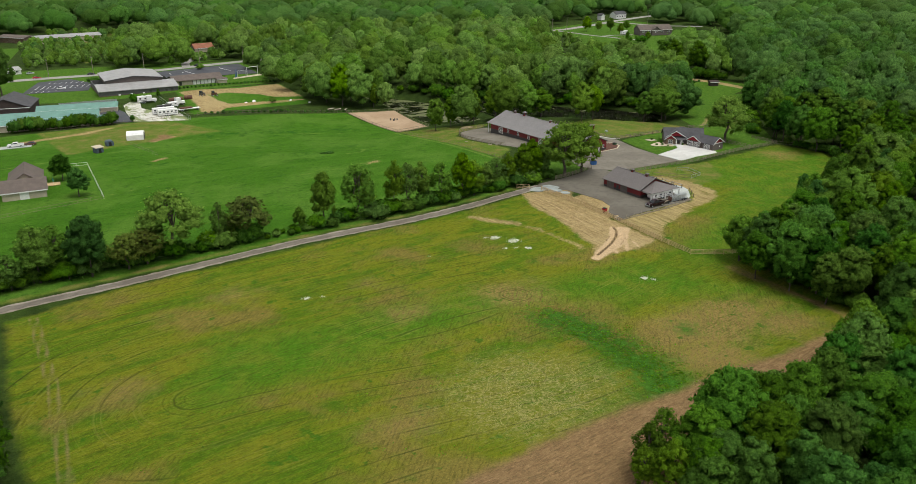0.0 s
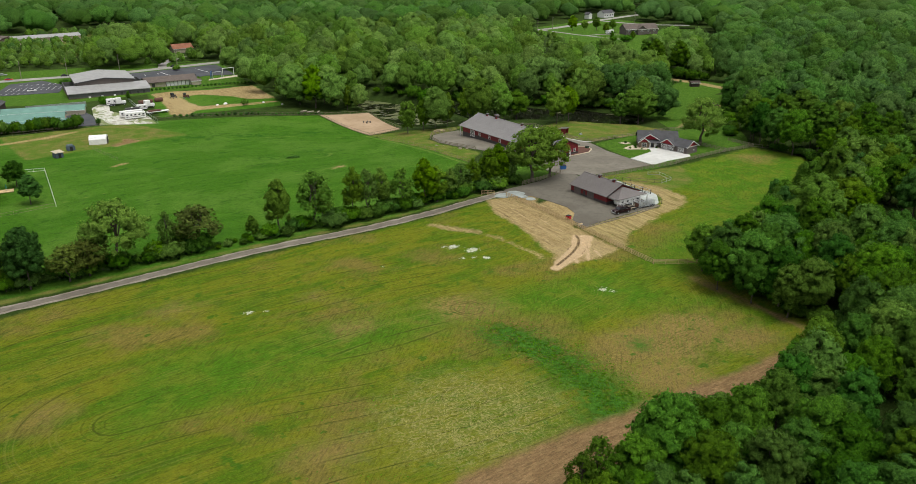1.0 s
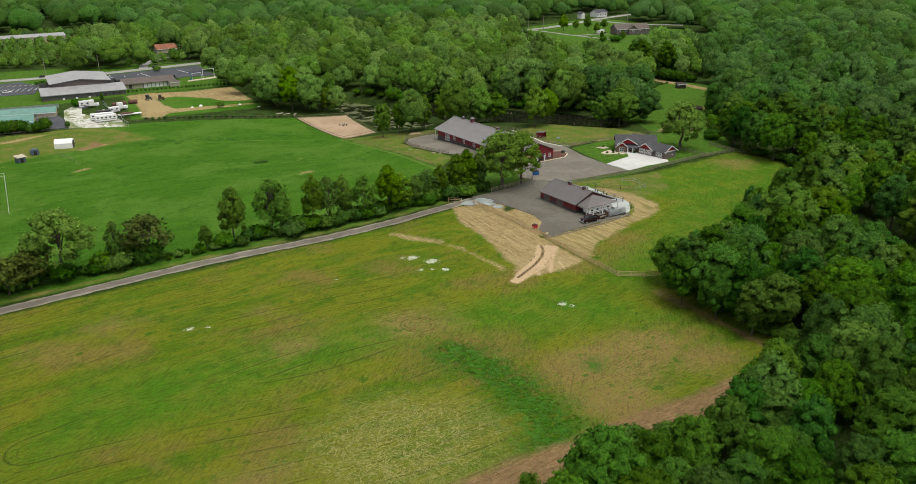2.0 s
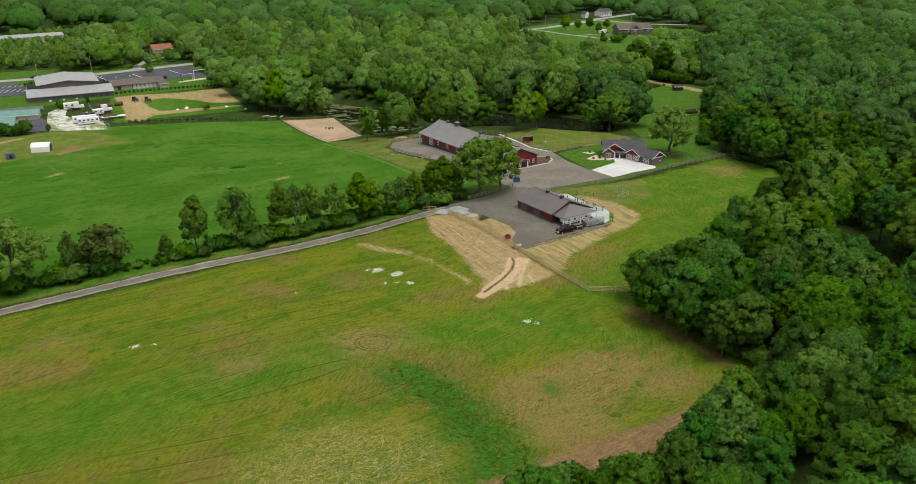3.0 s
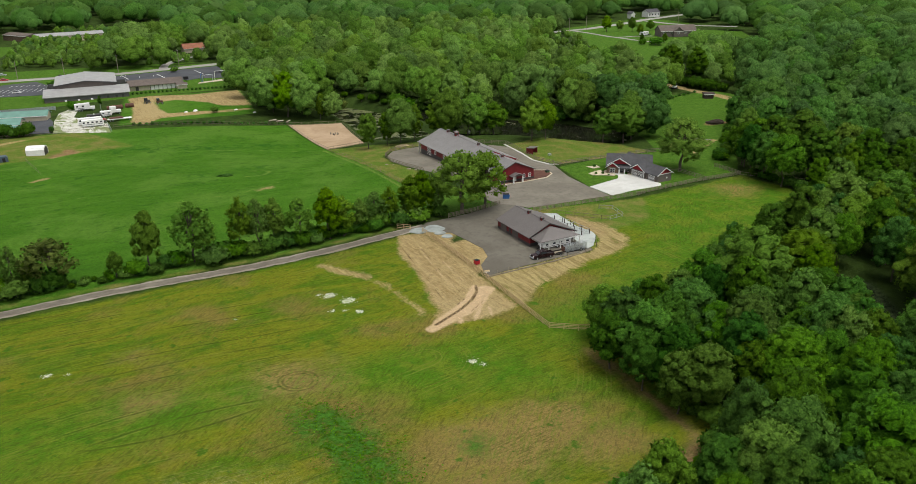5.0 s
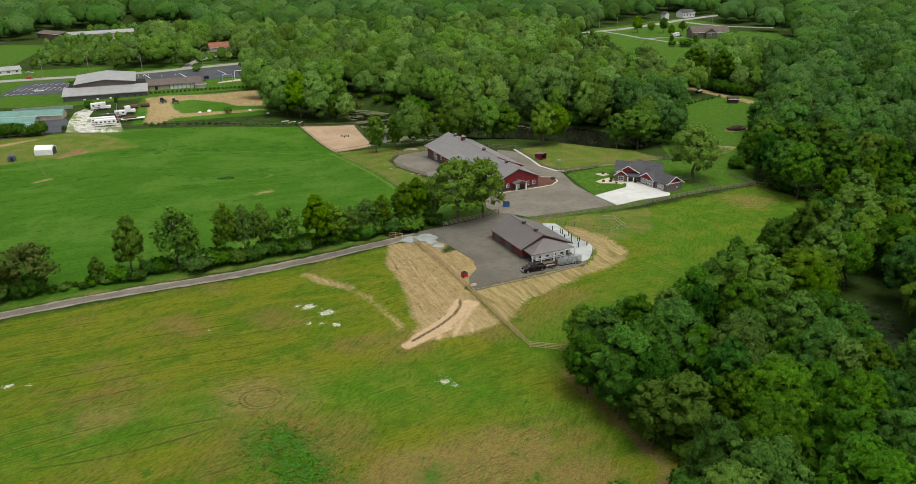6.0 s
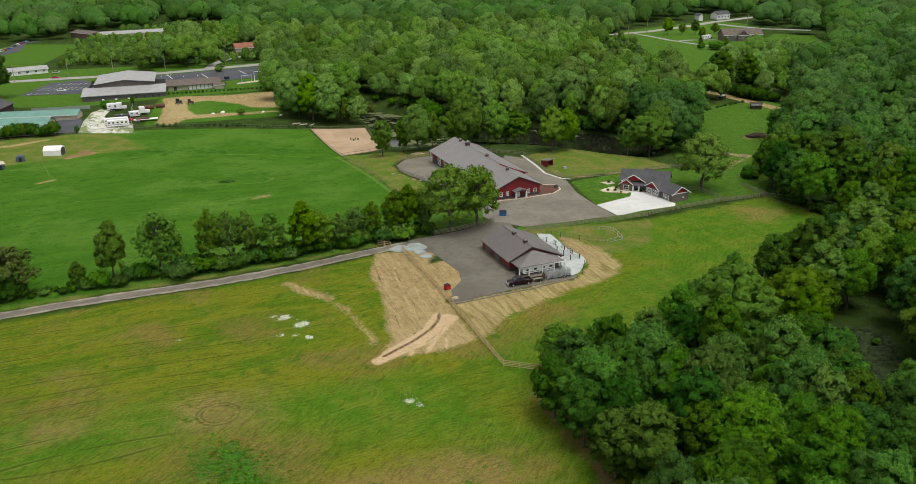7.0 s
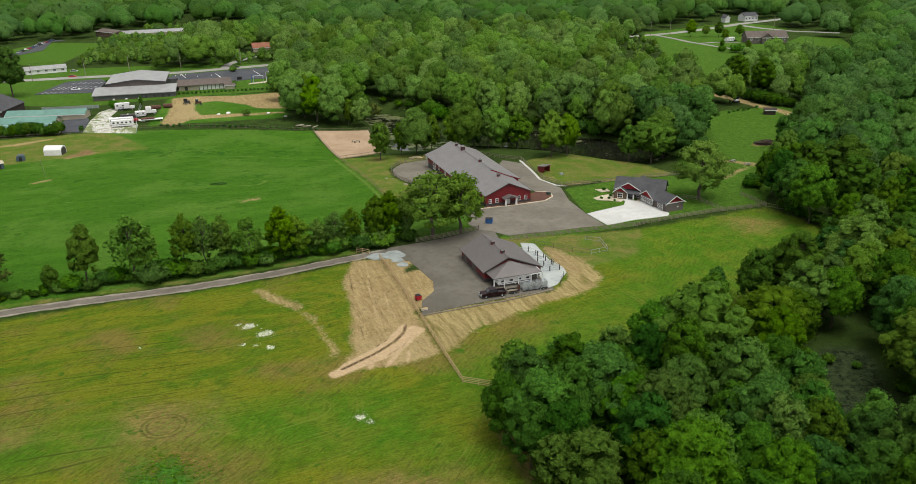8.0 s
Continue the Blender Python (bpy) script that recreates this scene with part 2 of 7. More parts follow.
    s = mixc(nt, mth(nt, "MULTIPLY", span(nt, furrow, 0.022, 0.004, 0.0, 0.5), span(nt, clump, 0.44, 0.58)), s, (0.165, 0.112, 0.050))
    s = mixc(nt, span(nt, grain(nt, stretched(nt, obj, 1.6, 0.12, 1, 6), 1.0, 5, 0.7), 0.58, 0.72, 0.0, 0.4), s, (0.480, 0.380, 0.200))
    rake = grain(nt, stretched(nt, obj, 1.0, 0.12, 1, 11), 1.0, 6, 0.7, 0.4)
    blend = mth(nt, "ADD", mth(nt, "MULTIPLY", rake, 0.6), mth(nt, "MULTIPLY", mid, 0.4))
    col = mixc(nt, mth(nt, "MULTIPLY", mask("scrape", 0.9, 12.0, 0.15), span(nt, blend, 0.35, 0.46, 0.25, 0.97)), col, mixc(nt, span(nt, rake, 0.32, 0.64), (0.225, 0.172, 0.070), (0.400, 0.318, 0.145)))
    col = mixc(nt, mask("subsoil", 0.9, 8.5, 0.2), col, s)
    col = mixc(nt, mask("wash", 0.4, 2.2, 0.15), col, mixc(nt, clump, (0.46, 0.325, 0.18), (0.60, 0.455, 0.28)))
    col = mixc(nt, mask("gully", 0.22, 1.3, 0.15), col, (0.120, 0.078, 0.040))
    col = mixc(nt, mth(nt, "MULTIPLY", mask("rut", 0.3, 1.8, 0.15), 0.75), col, (0.225, 0.180, 0.075))
    # brown tilled soil of the strip along the wood
    t = mixc(nt, span(nt, blades, 0.35, 0.7), (0.195, 0.124, 0.058), (0.305, 0.203, 0.098))
    t = mixc(nt, span(nt, clump, 0.48, 0.75, 0.0, 0.4), t, (0.120, 0.092, 0.040))
    col = mixc(nt, mask("soil", 1.4, 6.0), col, t)
    # crushed stone scatter
    g = mixc(nt, span(nt, fine, 0.35, 0.65), (0.22, 0.27, 0.13), (0.66, 0.68, 0.54))
    col = mixc(nt, mask("stone", 0.25, 4.6, 0.35), col, g)
    col = mixc(nt, span(nt, fine, 0.30, 0.70, 0.42, 0.0), col, mixc(nt, 0.5, col, (0.015, 0.022, 0.005)))
    green = mth(nt, "SUBTRACT", 1.0, mth(nt, "MULTIPLY", mth(nt, "MAXIMUM", mask("subsoil", 1.2, 7.0), mask("scrape", 2.5, 9.0)), 0.7))
    stroke = grain(nt, stretched(nt, obj, 0.7, 2.2, 1, 12), 1.0, 3, 0.7, 0.6)
    col = mixc(nt, mth(nt, "MULTIPLY", green, span(nt, stroke, 0.54, 0.70, 0.0, 0.36)), col, mixc(nt, 1.0, col, (0.50, 0.60, 0.45), "MULTIPLY"))
    col = mixc(nt, span(nt, stroke, 0.46, 0.32, 0.0, 0.25), col, mixc(nt, 1.0, col, (1.55, 1.45, 1.4), "MULTIPLY"))
    hair = grain(nt, stretched(nt, obj, 2.2, 5.2, 1, 10), 1.0, 4, 0.8)
    col = mixc(nt, span(nt, hair, 0.48, 0.30, 0.0, 0.50), col, mixc(nt, 1.0, col, (1.9, 1.8, 1.9), "MULTIPLY"))
    col = mixc(nt, mth(nt, "MULTIPLY", green, span(nt, hair, 0.52, 0.68, 0.0, 0.60)), col, mixc(nt, 1.0, col, (0.42, 0.46, 0.42), "MULTIPLY"))
    put(nt, b.inputs["Base Color"], col)
    put(nt, b.inputs["Normal"], bump(nt, mth(nt, "ADD", fine, mth(nt, "MULTIPLY", clump, 2.0)), 1.0, 0.35))
    return m


def leaf_material(name, dark, light, far=False, open_work=0.45):
    """Leaves in small tufts; on lobes and sprays the tufts have gaps between them."""
    m, nt, b, obj = material(name, 0.75, 0.0, 0.06)
    isle = nt.nodes.new("ShaderNodeNewGeometry").outputs["Random Per Island"]
    whole = attribute(nt, "tint") if far else nt.nodes.new("ShaderNodeObjectInfo").outputs["Random"]
    tuft = grain(nt, obj, 1.15 if far else 2.0, 4, 0.74)
    put(nt, b.inputs["Normal"], bump(nt, grain(nt, obj, 0.95 if far else 1.5, 5, 0.78), 1.0, 0.7 if far else 0.45))
    col = mixc(nt, span(nt, tuft, 0.34, 0.66), tuple(v * 0.58 for v in dark), tuple(v * 1.32 for v in light))
    col = mixc(nt, 0.40, col, mixc(nt, isle, dark, light))
    other = mth(nt, "FRACT", mth(nt, "MULTIPLY", whole, 7.31))
    hue = nd(nt, "ShaderNodeHueSaturation", Color=col, Hue=span(nt, whole, 0.0, 1.0, 0.489, 0.504), Saturation=span(nt, other, 0.0, 1.0, 1.16, 1.02))
    put(nt, hue.inputs["Value"], span(nt, mth(nt, "FRACT", mth(nt, "MULTIPLY", whole, 3.77)), 0.0, 1.0, 0.74, 1.24))
    put(nt, b.inputs["Base Color"], hue.outputs["Color"])
    thin = nd(nt, "ShaderNodeBsdfTranslucent", Color=hue.outputs["Color"])
    both = nd(nt, "ShaderNodeMixShader", Fac=0.42)
    nt.links.new(b.outputs["BSDF"], both.inputs[1])
    nt.links.new(thin.outputs["BSDF"], both.inputs[2])
    last = both.outputs["Shader"]
    if not far:
        gap = mth(nt, "LESS_THAN", grain(nt, obj, 2.7, 3, 0.65), mth(nt, "MULTIPLY", attribute(nt, "spray"), open_work))
        cut = nd(nt, "ShaderNodeMixShader", Fac=gap)
        nt.links.new(last, cut.inputs[1])
        nt.links.new(nt.nodes.new("ShaderNodeBsdfTransparent").outputs["BSDF"], cut.inputs[2])
        last = cut.outputs["Shader"]
    nt.links.new(last, nt.nodes["Material Output"].inputs["Surface"])
    return m


def paving_material(name, a, c, e, crack=True):
    m, nt, b, obj = material(name, 0.9, 0.0, 0.2)
    big, mid, fine = grain(nt, obj, 0.09, 5, 0.6, 0.5), grain(nt, obj, 0.6, 5, 0.6), grain(nt, obj, 9.0, 3, 0.7)
    col = mixc(nt, span(nt, big, 0.35, 0.65), a, c)
    col = mixc(nt, span(nt, mid, 0.45, 0.75, 0.0, 0.6), col, e)
    col = mixc(nt, span(nt, fine, 0.3, 0.7, 0.0, 0.3), col, tuple(v * 0.7 for v in a))
    put(nt, b.inputs["Base Color"], col)
    put(nt, b.inputs["Normal"], bump(nt, fine, 0.6, 0.02))
    return m


def water_material(name, pads):
    m, nt, b, obj = material(name, 0.08, 0.0, 0.5)
    scum = grain(nt, stretched(nt, obj, 0.10, 0.16), 1.0, 7, 0.68, 0.7)
    cover = span(nt, scum, 0.62 - pads, 0.66 - pads)
    leafy = mixc(nt, grain(nt, obj, 0.7, 4), (0.060, 0.080, 0.022), (0.135, 0.150, 0.050))
    put(nt, b.inputs["Base Color"], mixc(nt, cover, (0.012, 0.013, 0.008), leafy))
    put(nt, b.inputs["Roughness"], span(nt, scum, 0.62 - pads, 0.66 - pads, 0.06, 0.8))
    put(nt, b.inputs["Normal"], bump(nt, grain(nt, obj, 1.3, 3), 0.12, 0.02))
    return m


def limestone_material():
    """Crushed limestone with weeds growing through it and worn wheel tracks."""
    m, nt, b, obj = material("pale_limestone_yard", 0.95, 0.0, 0.15)
    col = mixc(nt, span(nt, grain(nt, obj, 0.5, 5, 0.65), 0.35, 0.65), (0.36, 0.35, 0.29), (0.58, 0.58, 0.52))
    weedy = grain(nt, stretched(nt, obj, 0.15, 0.06, 1, 14), 1.0, 6, 0.68, 0.6)
    col = mixc(nt, span(nt, weedy, 0.49, 0.56, 0.0, 0.9), col, mixc(nt, grain(nt, obj, 1.2, 3), (0.085, 0.150, 0.020), (0.200, 0.220, 0.090)))
    put(nt, b.inputs["Base Color"], col)
    put(nt, b.inputs["Normal"], bump(nt, grain(nt, obj, 3.0, 4), 0.6, 0.05))
    return m


def glass_material():
    m, nt, b, obj = material("dark_window_glass", 0.06, 0.0, 0.6)
    put(nt, b.inputs["Base Color"], mixc(nt, grain(nt, obj, 0.8), (0.02, 0.025, 0.03), (0.05, 0.055, 0.06)))
    return m


def brick_material():
    m, nt, b, obj = material("brown_brick", 0.9, 0.0, 0.2)
    t = nd(nt, "ShaderNodeTexBrick", Vector=nd(nt, "ShaderNodeMapping", Vector=obj, Rotation=(radians(90), 0, 0)).outputs["Vector"], Scale=4.0)
    t.inputs["Color1"].default_value, t.inputs["Color2"].default_value, t.inputs["Mortar"].default_value = (0.12, 0.075, 0.05, 1), (0.17, 0.11, 0.07, 1), (0.2, 0.18, 0.15, 1)
    put(nt, b.inputs["Base Color"], mixc(nt, span(nt, grain(nt, obj, 0.7), 0.3, 0.7, 0, 0.5), t.outputs["Color"], (0.10, 0.075, 0.055)))
    return m


GROUND = ground_material()
ASPHALT = paving_material("worn_grey_chip_drive", (0.148, 0.134, 0.106), (0.200, 0.184, 0.148), (0.104, 0.092, 0.072))
YARD = paving_material("dark_millings_yard", (0.112, 0.102, 0.081), (0.152, 0.139, 0.112), (0.082, 0.073, 0.058))
LANE = paving_material("gravel_lane", (0.128, 0.112, 0.090), (0.185, 0.165, 0.136), (0.092, 0.076, 0.058))
SHOULDER = paving_material("pale_lane_gravel", (0.215, 0.188, 0.150), (0.300, 0.268, 0.220), (0.150, 0.124, 0.088))
HIGHWAY = paving_material("pale_road_concrete", (0.26, 0.25, 0.23), (0.34, 0.33, 0.30), (0.22, 0.21, 0.19))
LOT = paving_material("dark_parking_asphalt", (0.060, 0.064, 0.072), (0.085, 0.090, 0.100), (0.050, 0.053, 0.060))
CONCRETE = paving_material("new_white_concrete", (0.49, 0.49, 0.46), (0.58, 0.58, 0.55), (0.42, 0.42, 0.39))
STONE = paving_material("pale_crushed_stone", (0.33, 0.36, 0.34), (0.46, 0.49, 0.46), (0.25, 0.27, 0.255))
SAND = paving_material("tan_arena_sand", (0.33, 0.235, 0.145), (0.42, 0.31, 0.20), (0.28, 0.20, 0.12))
MULCH = worn("brown_mulch", (0.10, 0.045, 0.03), 0.95, 0, 0.5, 5, 0.35)
BED = worn("pale_bed_stone", (0.50, 0.44, 0.32), 0.95, 0, 0.8, 6, 0.2)
LIME = limestone_material()
WATER, LILY = water_material("pond_water", 0.0), water_material("lily_covered_water", 0.13)
GLASS = glass_material()
BRICK = brick_material()
RED = ribbed("red_sheet_siding", (0.165, 0.012, 0.016), 0.45, "X", 0.55, 0.0, 0.02)
RED_Y = ribbed("red_sheet_siding_long_wall", (0.165, 0.012, 0.016), 0.45, "Y", 0.55, 0.0, 0.02)
CHAR = ribbed("charcoal_wainscot", (0.052, 0.050, 0.050), 0.45, "X", 0.55, 0.0, 0.02)
ROOF = ribbed("grey_steel_roof", (0.205, 0.196, 0.190), 0.45, "Y", 0.5, 0.15, 0.02, 0.06)
ROOF_D = ribbed("taupe_steel_roof", (0.140, 0.127, 0.120), 0.45, "Y", 0.5, 0.15, 0.02, 0.06)
SHINGLE = worn("charcoal_shingles", (0.070, 0.070, 0.074), 0.95, 0, 0.5, 4, 0.22, 0.03)
BROWN_ROOF = worn("brown_shingles", (0.120, 0.098, 0.084), 0.95, 0, 0.5, 3, 0.18, 0.03)
GREEN_ROOF = ribbed("faded_green_steel_roof", (0.125, 0.250, 0.205), 0.9, "X", 0.55, 0.1, 0.03)
SILVER_ROOF = ribbed("silver_steel_roof", (0.33, 0.33, 0.32), 0.9, "X", 0.5, 0.2, 0.03)
GREY_WALL = ribbed("grey_sheet_wall", (0.10, 0.10, 0.10), 0.6, "X", 0.6, 0.0, 0.02)
BEIGE = worn("beige_siding", (0.46, 0.41, 0.31), 0.8, 0, 0.5, 3, 0.12)
TAUPE = worn("taupe_siding", (0.135, 0.115, 0.105), 0.85, 0, 0.5, 3, 0.12)
WHITE = worn("white_paint", (0.76, 0.76, 0.74), 0.6, 0, 0.7, 5, 0.08, 0.005)
TRIM_RED = worn("red_gable_shakes", (0.22, 0.016, 0.024), 0.8, 0, 0.7, 5, 0.2)
WOOD = worn("new_pine_boards", (0.50, 0.37, 0.20), 0.85, 0, 0.6, 4, 0.25)
GREY_WOOD = worn("weathered_fence_boards", (0.215, 0.185, 0.135), 0.9, 0, 0.6, 4, 0.25)
DARK_WOOD = worn("dark_brown_boards", (0.060, 0.045, 0.040), 0.9, 0, 0.6, 4, 0.25)
BARK = worn("grey_brown_bark", (0.095, 0.080, 0.062), 0.95, 0, 0.8, 6, 0.35, 0.05)
STEEL = worn("galvanised_steel", (0.52, 0.56, 0.58), 0.4, 0.6, 0.7, 6, 0.15)
BLACK = worn("black_rubber", (0.020, 0.020, 0.021), 0.8, 0, 0.8, 6, 0.2)
RUST = worn("rusty_iron", (0.14, 0.07, 0.05), 0.85, 0.2, 0.9, 6, 0.35)
BLUE = worn("blue_painted_steel", (0.03, 0.11, 0.30), 0.55, 0.1, 0.9, 6, 0.2)
MAROON = worn("dark_maroon_car_paint", (0.024, 0.010, 0.012), 0.28, 0.2, 0.9, 8, 0.15, 0)
BRIGHT_RED = worn("bright_red_paint", (0.42, 0.02, 0.03), 0.5, 0, 0.9, 6, 0.15)
LINE = worn("white_marking_paint", (0.72, 0.72, 0.70), 0.8, 0, 0.9, 6, 0.15)
TARP = worn("blue_grey_canvas", (0.075, 0.105, 0.13), 0.8, 0, 0.9, 6, 0.2)
CHIP = worn("white_limestone", (0.52, 0.52, 0.44), 0.9, 0, 0.5, 4, 0.15)
SEAL = worn("grey_silt", (0.26, 0.29, 0.275), 0.9, 0, 0.5, 4, 0.25)
POLE = worn("weathered_pole", (0.24, 0.21, 0.17), 0.9, 0, 0.5, 4, 0.2)
LEAF = [
    leaf_material("mid_green_leaves", (0.044, 0.124, 0.022), (0.116, 0.252, 0.040)),
    leaf_material("deep_green_leaves", (0.030, 0.098, 0.020), (0.078, 0.198, 0.036)),
    leaf_material("yellow_green_leaves", (0.056, 0.134, 0.022), (0.140, 0.266, 0.044)),
    leaf_material("olive_grey_leaves", (0.068, 0.150, 0.028), (0.138, 0.255, 0.050), False, 0.44),
    leaf_material("russet_bud_leaves", (0.086, 0.120, 0.030), (0.150, 0.190, 0.048), False, 0.45),
]
LEAF_POND = [
    leaf_material("bright_wood_leaves", (0.074, 0.162, 0.021), (0.138, 0.252, 0.033)),
    leaf_material("deep_wood_leaves", (0.054, 0.138, 0.021), (0.106, 0.214, 0.033)),
    leaf_material("lime_wood_leaves", (0.098, 0.196, 0.030), (0.168, 0.290, 0.050)),
    leaf_material("maple_leaves", (0.120, 0.235, 0.036), (0.200, 0.345, 0.060), False, 0.36),
]
LEAF_HEDGE = [
    leaf_material("bramble_leaves", (0.030, 0.092, 0.015), (0.078, 0.176, 0.026)),
    leaf_material("hedge_leaves", (0.042, 0.112, 0.016), (0.100, 0.200, 0.028)),
]
LEAF_FAR = leaf_material("far_wood_leaves", (0.084, 0.172, 0.036), (0.162, 0.280, 0.064), True)
LEAF_DEEP = leaf_material("deep_far_leaves", (0.052, 0.128, 0.031), (0.108, 0.216, 0.054), True)
WEED = leaf_material("weed_leaves", (0.058, 0.165, 0.014), (0.105, 0.235, 0.022), True)


# ---- mesh helpers ----
def mesh_of(name, bm, mat):
    me = bpy.data.meshes.new(name)
    bmesh.ops.recalc_face_normals(bm, faces=bm.faces)
    bm.to_mesh(me)
    bm.free()
    me.materials.append(mat)
    return me


def part(name, bm, mat, parent=None, label=""):
    ob = new(name, mesh_of(name, bm, mat))
    ob.parent = parent
    return tagged(ob, label) if label else ob


def share(name, me, parent, m, label=""):
    ob = new(name, me)
    ob.parent = parent
    ob.matrix_basis = m
    return tagged(ob, label) if label else ob


def thing(name, x, y, turn, label, category, group="", z=None, kind=""):
    e = new(name)
    e.empty_display_size = 0.5
    e.matrix_basis = pose(x, y, z_at(x, y) if z is None else z, 0, 0, turn)
    return tagged(e, label, category, group, kind)


def box(bm, x0, x1, y0, y1, z0, z1):
    v = [bm.verts.new(p) for p in ((x0, y0, z0), (x1, y0, z0), (x1, y1, z0), (x0, y1, z0), (x0, y0, z1), (x1, y0, z1), (x1, y1, z1), (x0, y1, z1))]
    for f in ((3, 2, 1, 0), (4, 5, 6, 7), (0, 1, 5, 4), (1, 2, 6, 5), (2, 3, 7, 6), (3, 0, 4, 7)):
        bm.faces.new([v[i] for i in f])
    return v


def boxes(*bb):
    bm = bmesh.new()
    for b in bb:
        box(bm, *b)
    return bm


def slab(bm, pts, down):
    """A thick sheet: the polygon pts and a copy of it moved by the vector down."""
    top = [bm.verts.new(p) for p in pts]
    low = [bm.verts.new(Vector(p) + Vector(down)) for p in pts]
    bm.faces.new(top)
    bm.faces.new(low[::-1])
    for i in range(len(pts)):
        j = (i + 1) % len(pts)
        bm.faces.new((top[i], low[i], low[j], top[j]))


def slabs(down, *polys):
    bm = bmesh.new()
    for p in polys:
        slab(bm, p, down)
    return bm


def bevelled(bm, width, segments=2):
    bmesh.ops.bevel(bm, geom=bm.edges[:], offset=width, segments=segments, affect="EDGES", profile=0.6)
    return bm


def tube(bm, a, b, ra, rb=None, n=8):
    rb = ra if rb is None else rb
    a, b = Vector(a), Vector(b)
    q = (b - a).to_track_quat("Z", "Y")
    rings = []
    for p, r in ((a, ra), (b, rb)):
        rings.append([bm.verts.new(p + q @ Vector((r * math.cos(2 * math.pi * i / n), r * math.sin(2 * math.pi * i / n), 0))) for i in range(n)])
    for i in range(n):
        j = (i + 1) % n
        bm.faces.new((rings[0][i], rings[0][j], rings[1][j], rings[1][i]))
    bm.faces.new(rings[0][::-1])
    bm.faces.new(rings[1])


def sheet(name, poly, mat, label, lift=0.05, step=3.0, category="", kind="structure", level=None):
    """A paved or watery surface that follows the ground inside a polygon, with a thickness of its own edge."""
    edge = []
    for (ax, ay), (bx, by) in zip(poly, poly[1:] + poly[:1]):
        n = max(1, int(math.hypot(bx - ax, by - ay) / step))
        edge += [(ax + (bx - ax) * i / n, ay + (by - ay) * i / n) for i in range(n)]
    xs, ys = [p[0] for p in poly], [p[1] for p in poly]
    gx, gy = np.meshgrid(np.arange(min(xs), max(xs), step), np.arange(min(ys), max(ys), step))
    gx, gy = gx.ravel(), gy.ravel()
    ok = inside_by(poly, gx, gy) > step * 0.4
    pts = [Vector(p) for p in edge] + [Vector(p) for p in zip(gx[ok], gy[ok])]
    k = len(edge)
    vs, _, fs, *_ = geometry.delaunay_2d_cdt(pts, [], [list(range(k))], 1, 1e-4)
    co = np.array([(v.x, v.y) for v in vs])
    z = height(co[:, 0], co[:, 1]) + lift if level is None else np.full(len(co), level)
    bm = bmesh.new()
    bv = [bm.verts.new((x, y, h)) for (x, y), h in zip(co, z)]
    for f in fs:
        bm.faces.new([bv[i] for i in f])
    rim = [e for e in bm.edges if len(e.link_faces) == 1]
    out = bmesh.ops.extrude_edge_only(bm, edges=rim)
    for v in out["geom"]:
        if isinstance(v, bmesh.types.BMVert):
            v.co.z -= 0.3
    me = bpy.data.meshes.new(name)
    bm.to_mesh(me)
    bm.free()
    me.materials.append(mat)
    return tagged(new(name, me), label, category, kind=kind)


def band(line, half):
    """The outline of a strip along a line."""
    left, right = [], []
    for i, (x, y) in enumerate(line):
        ax, ay = line[max(0, i - 1)]
        bx, by = line[min(len(line) - 1, i + 1)]
        l = math.hypot(bx - ax, by - ay)
        nx, ny = -(by - ay) / l * half, (bx - ax) / l * half
        left.append((x + nx, y + ny))
        right.append((x - nx, y - ny))
    return left + right[::-1]


# ---- ground ----
FIELD = [(-12, 20), (-12, 115), (-15, 140), (-17, 180), (5, 188), (35, 193), (70, 199), (105, 203), (128, 207), (136, 173), (167, 178), (176, 209), (205, 213), (248, 222), (253, 205), (247, 190), (234, 178), (205, 160), (184, 149), (167, 141), (155, 140), (149, 136), (149, 101), (110, 92), (75, 84), (60, 40), (58, 20)]
PASTURE = [(-140, 195), (-20, 192), (34, 199), (67, 206), (105, 210), (126, 214), (140, 219), (142, 250), (138, 278), (131, 325), (123, 371), (28, 379), (-5, 378), (-140, 378)]
LAWNS = [
    [(196, 252), (216, 258), (240, 260), (262, 269), (272, 263), (258, 236), (249, 225), (230, 222), (205, 217), (194, 218), (194, 228)],
    [(142, 217), (160, 221), (166, 223), (166, 230), (158, 236), (150, 250), (142, 250)],
    [(163, 211), (168, 209.5), (204, 215), (204, 218), (166, 216)],
    [(240, 258), (262, 268), (284, 284), (300, 297), (314, 314), (342, 326), (336, 350), (306, 350), (280, 330), (252, 290)],
    [(250, 240), (258, 236), (276, 262), (290, 280), (306, 294), (318, 312), (300, 318), (262, 272)],
    [(-60, 480), (18, 440), (56, 450), (112, 462), (116, 570), (-90, 575)],
    [(324, 430), (340, 424), (360, 440), (395, 490), (420, 510), (457, 537), (527, 640), (510, 690), (400, 640), (388, 615), (345, 480)],
    [(-110, 640), (-30, 600), (-20, 720), (-70, 740)],
    [(120, 580), (-90, 548), (-90, 586), (40, 582)],
]
YOUNG = [
    [(322, 402), (345, 408), (358, 432), (340, 428), (330, 432)],
    [(341, 402), (366, 426), (389, 434), (425, 427), (470, 470), (520, 560), (500, 580), (465, 546), (424, 523), (403, 503), (382, 470), (358, 436)],
]
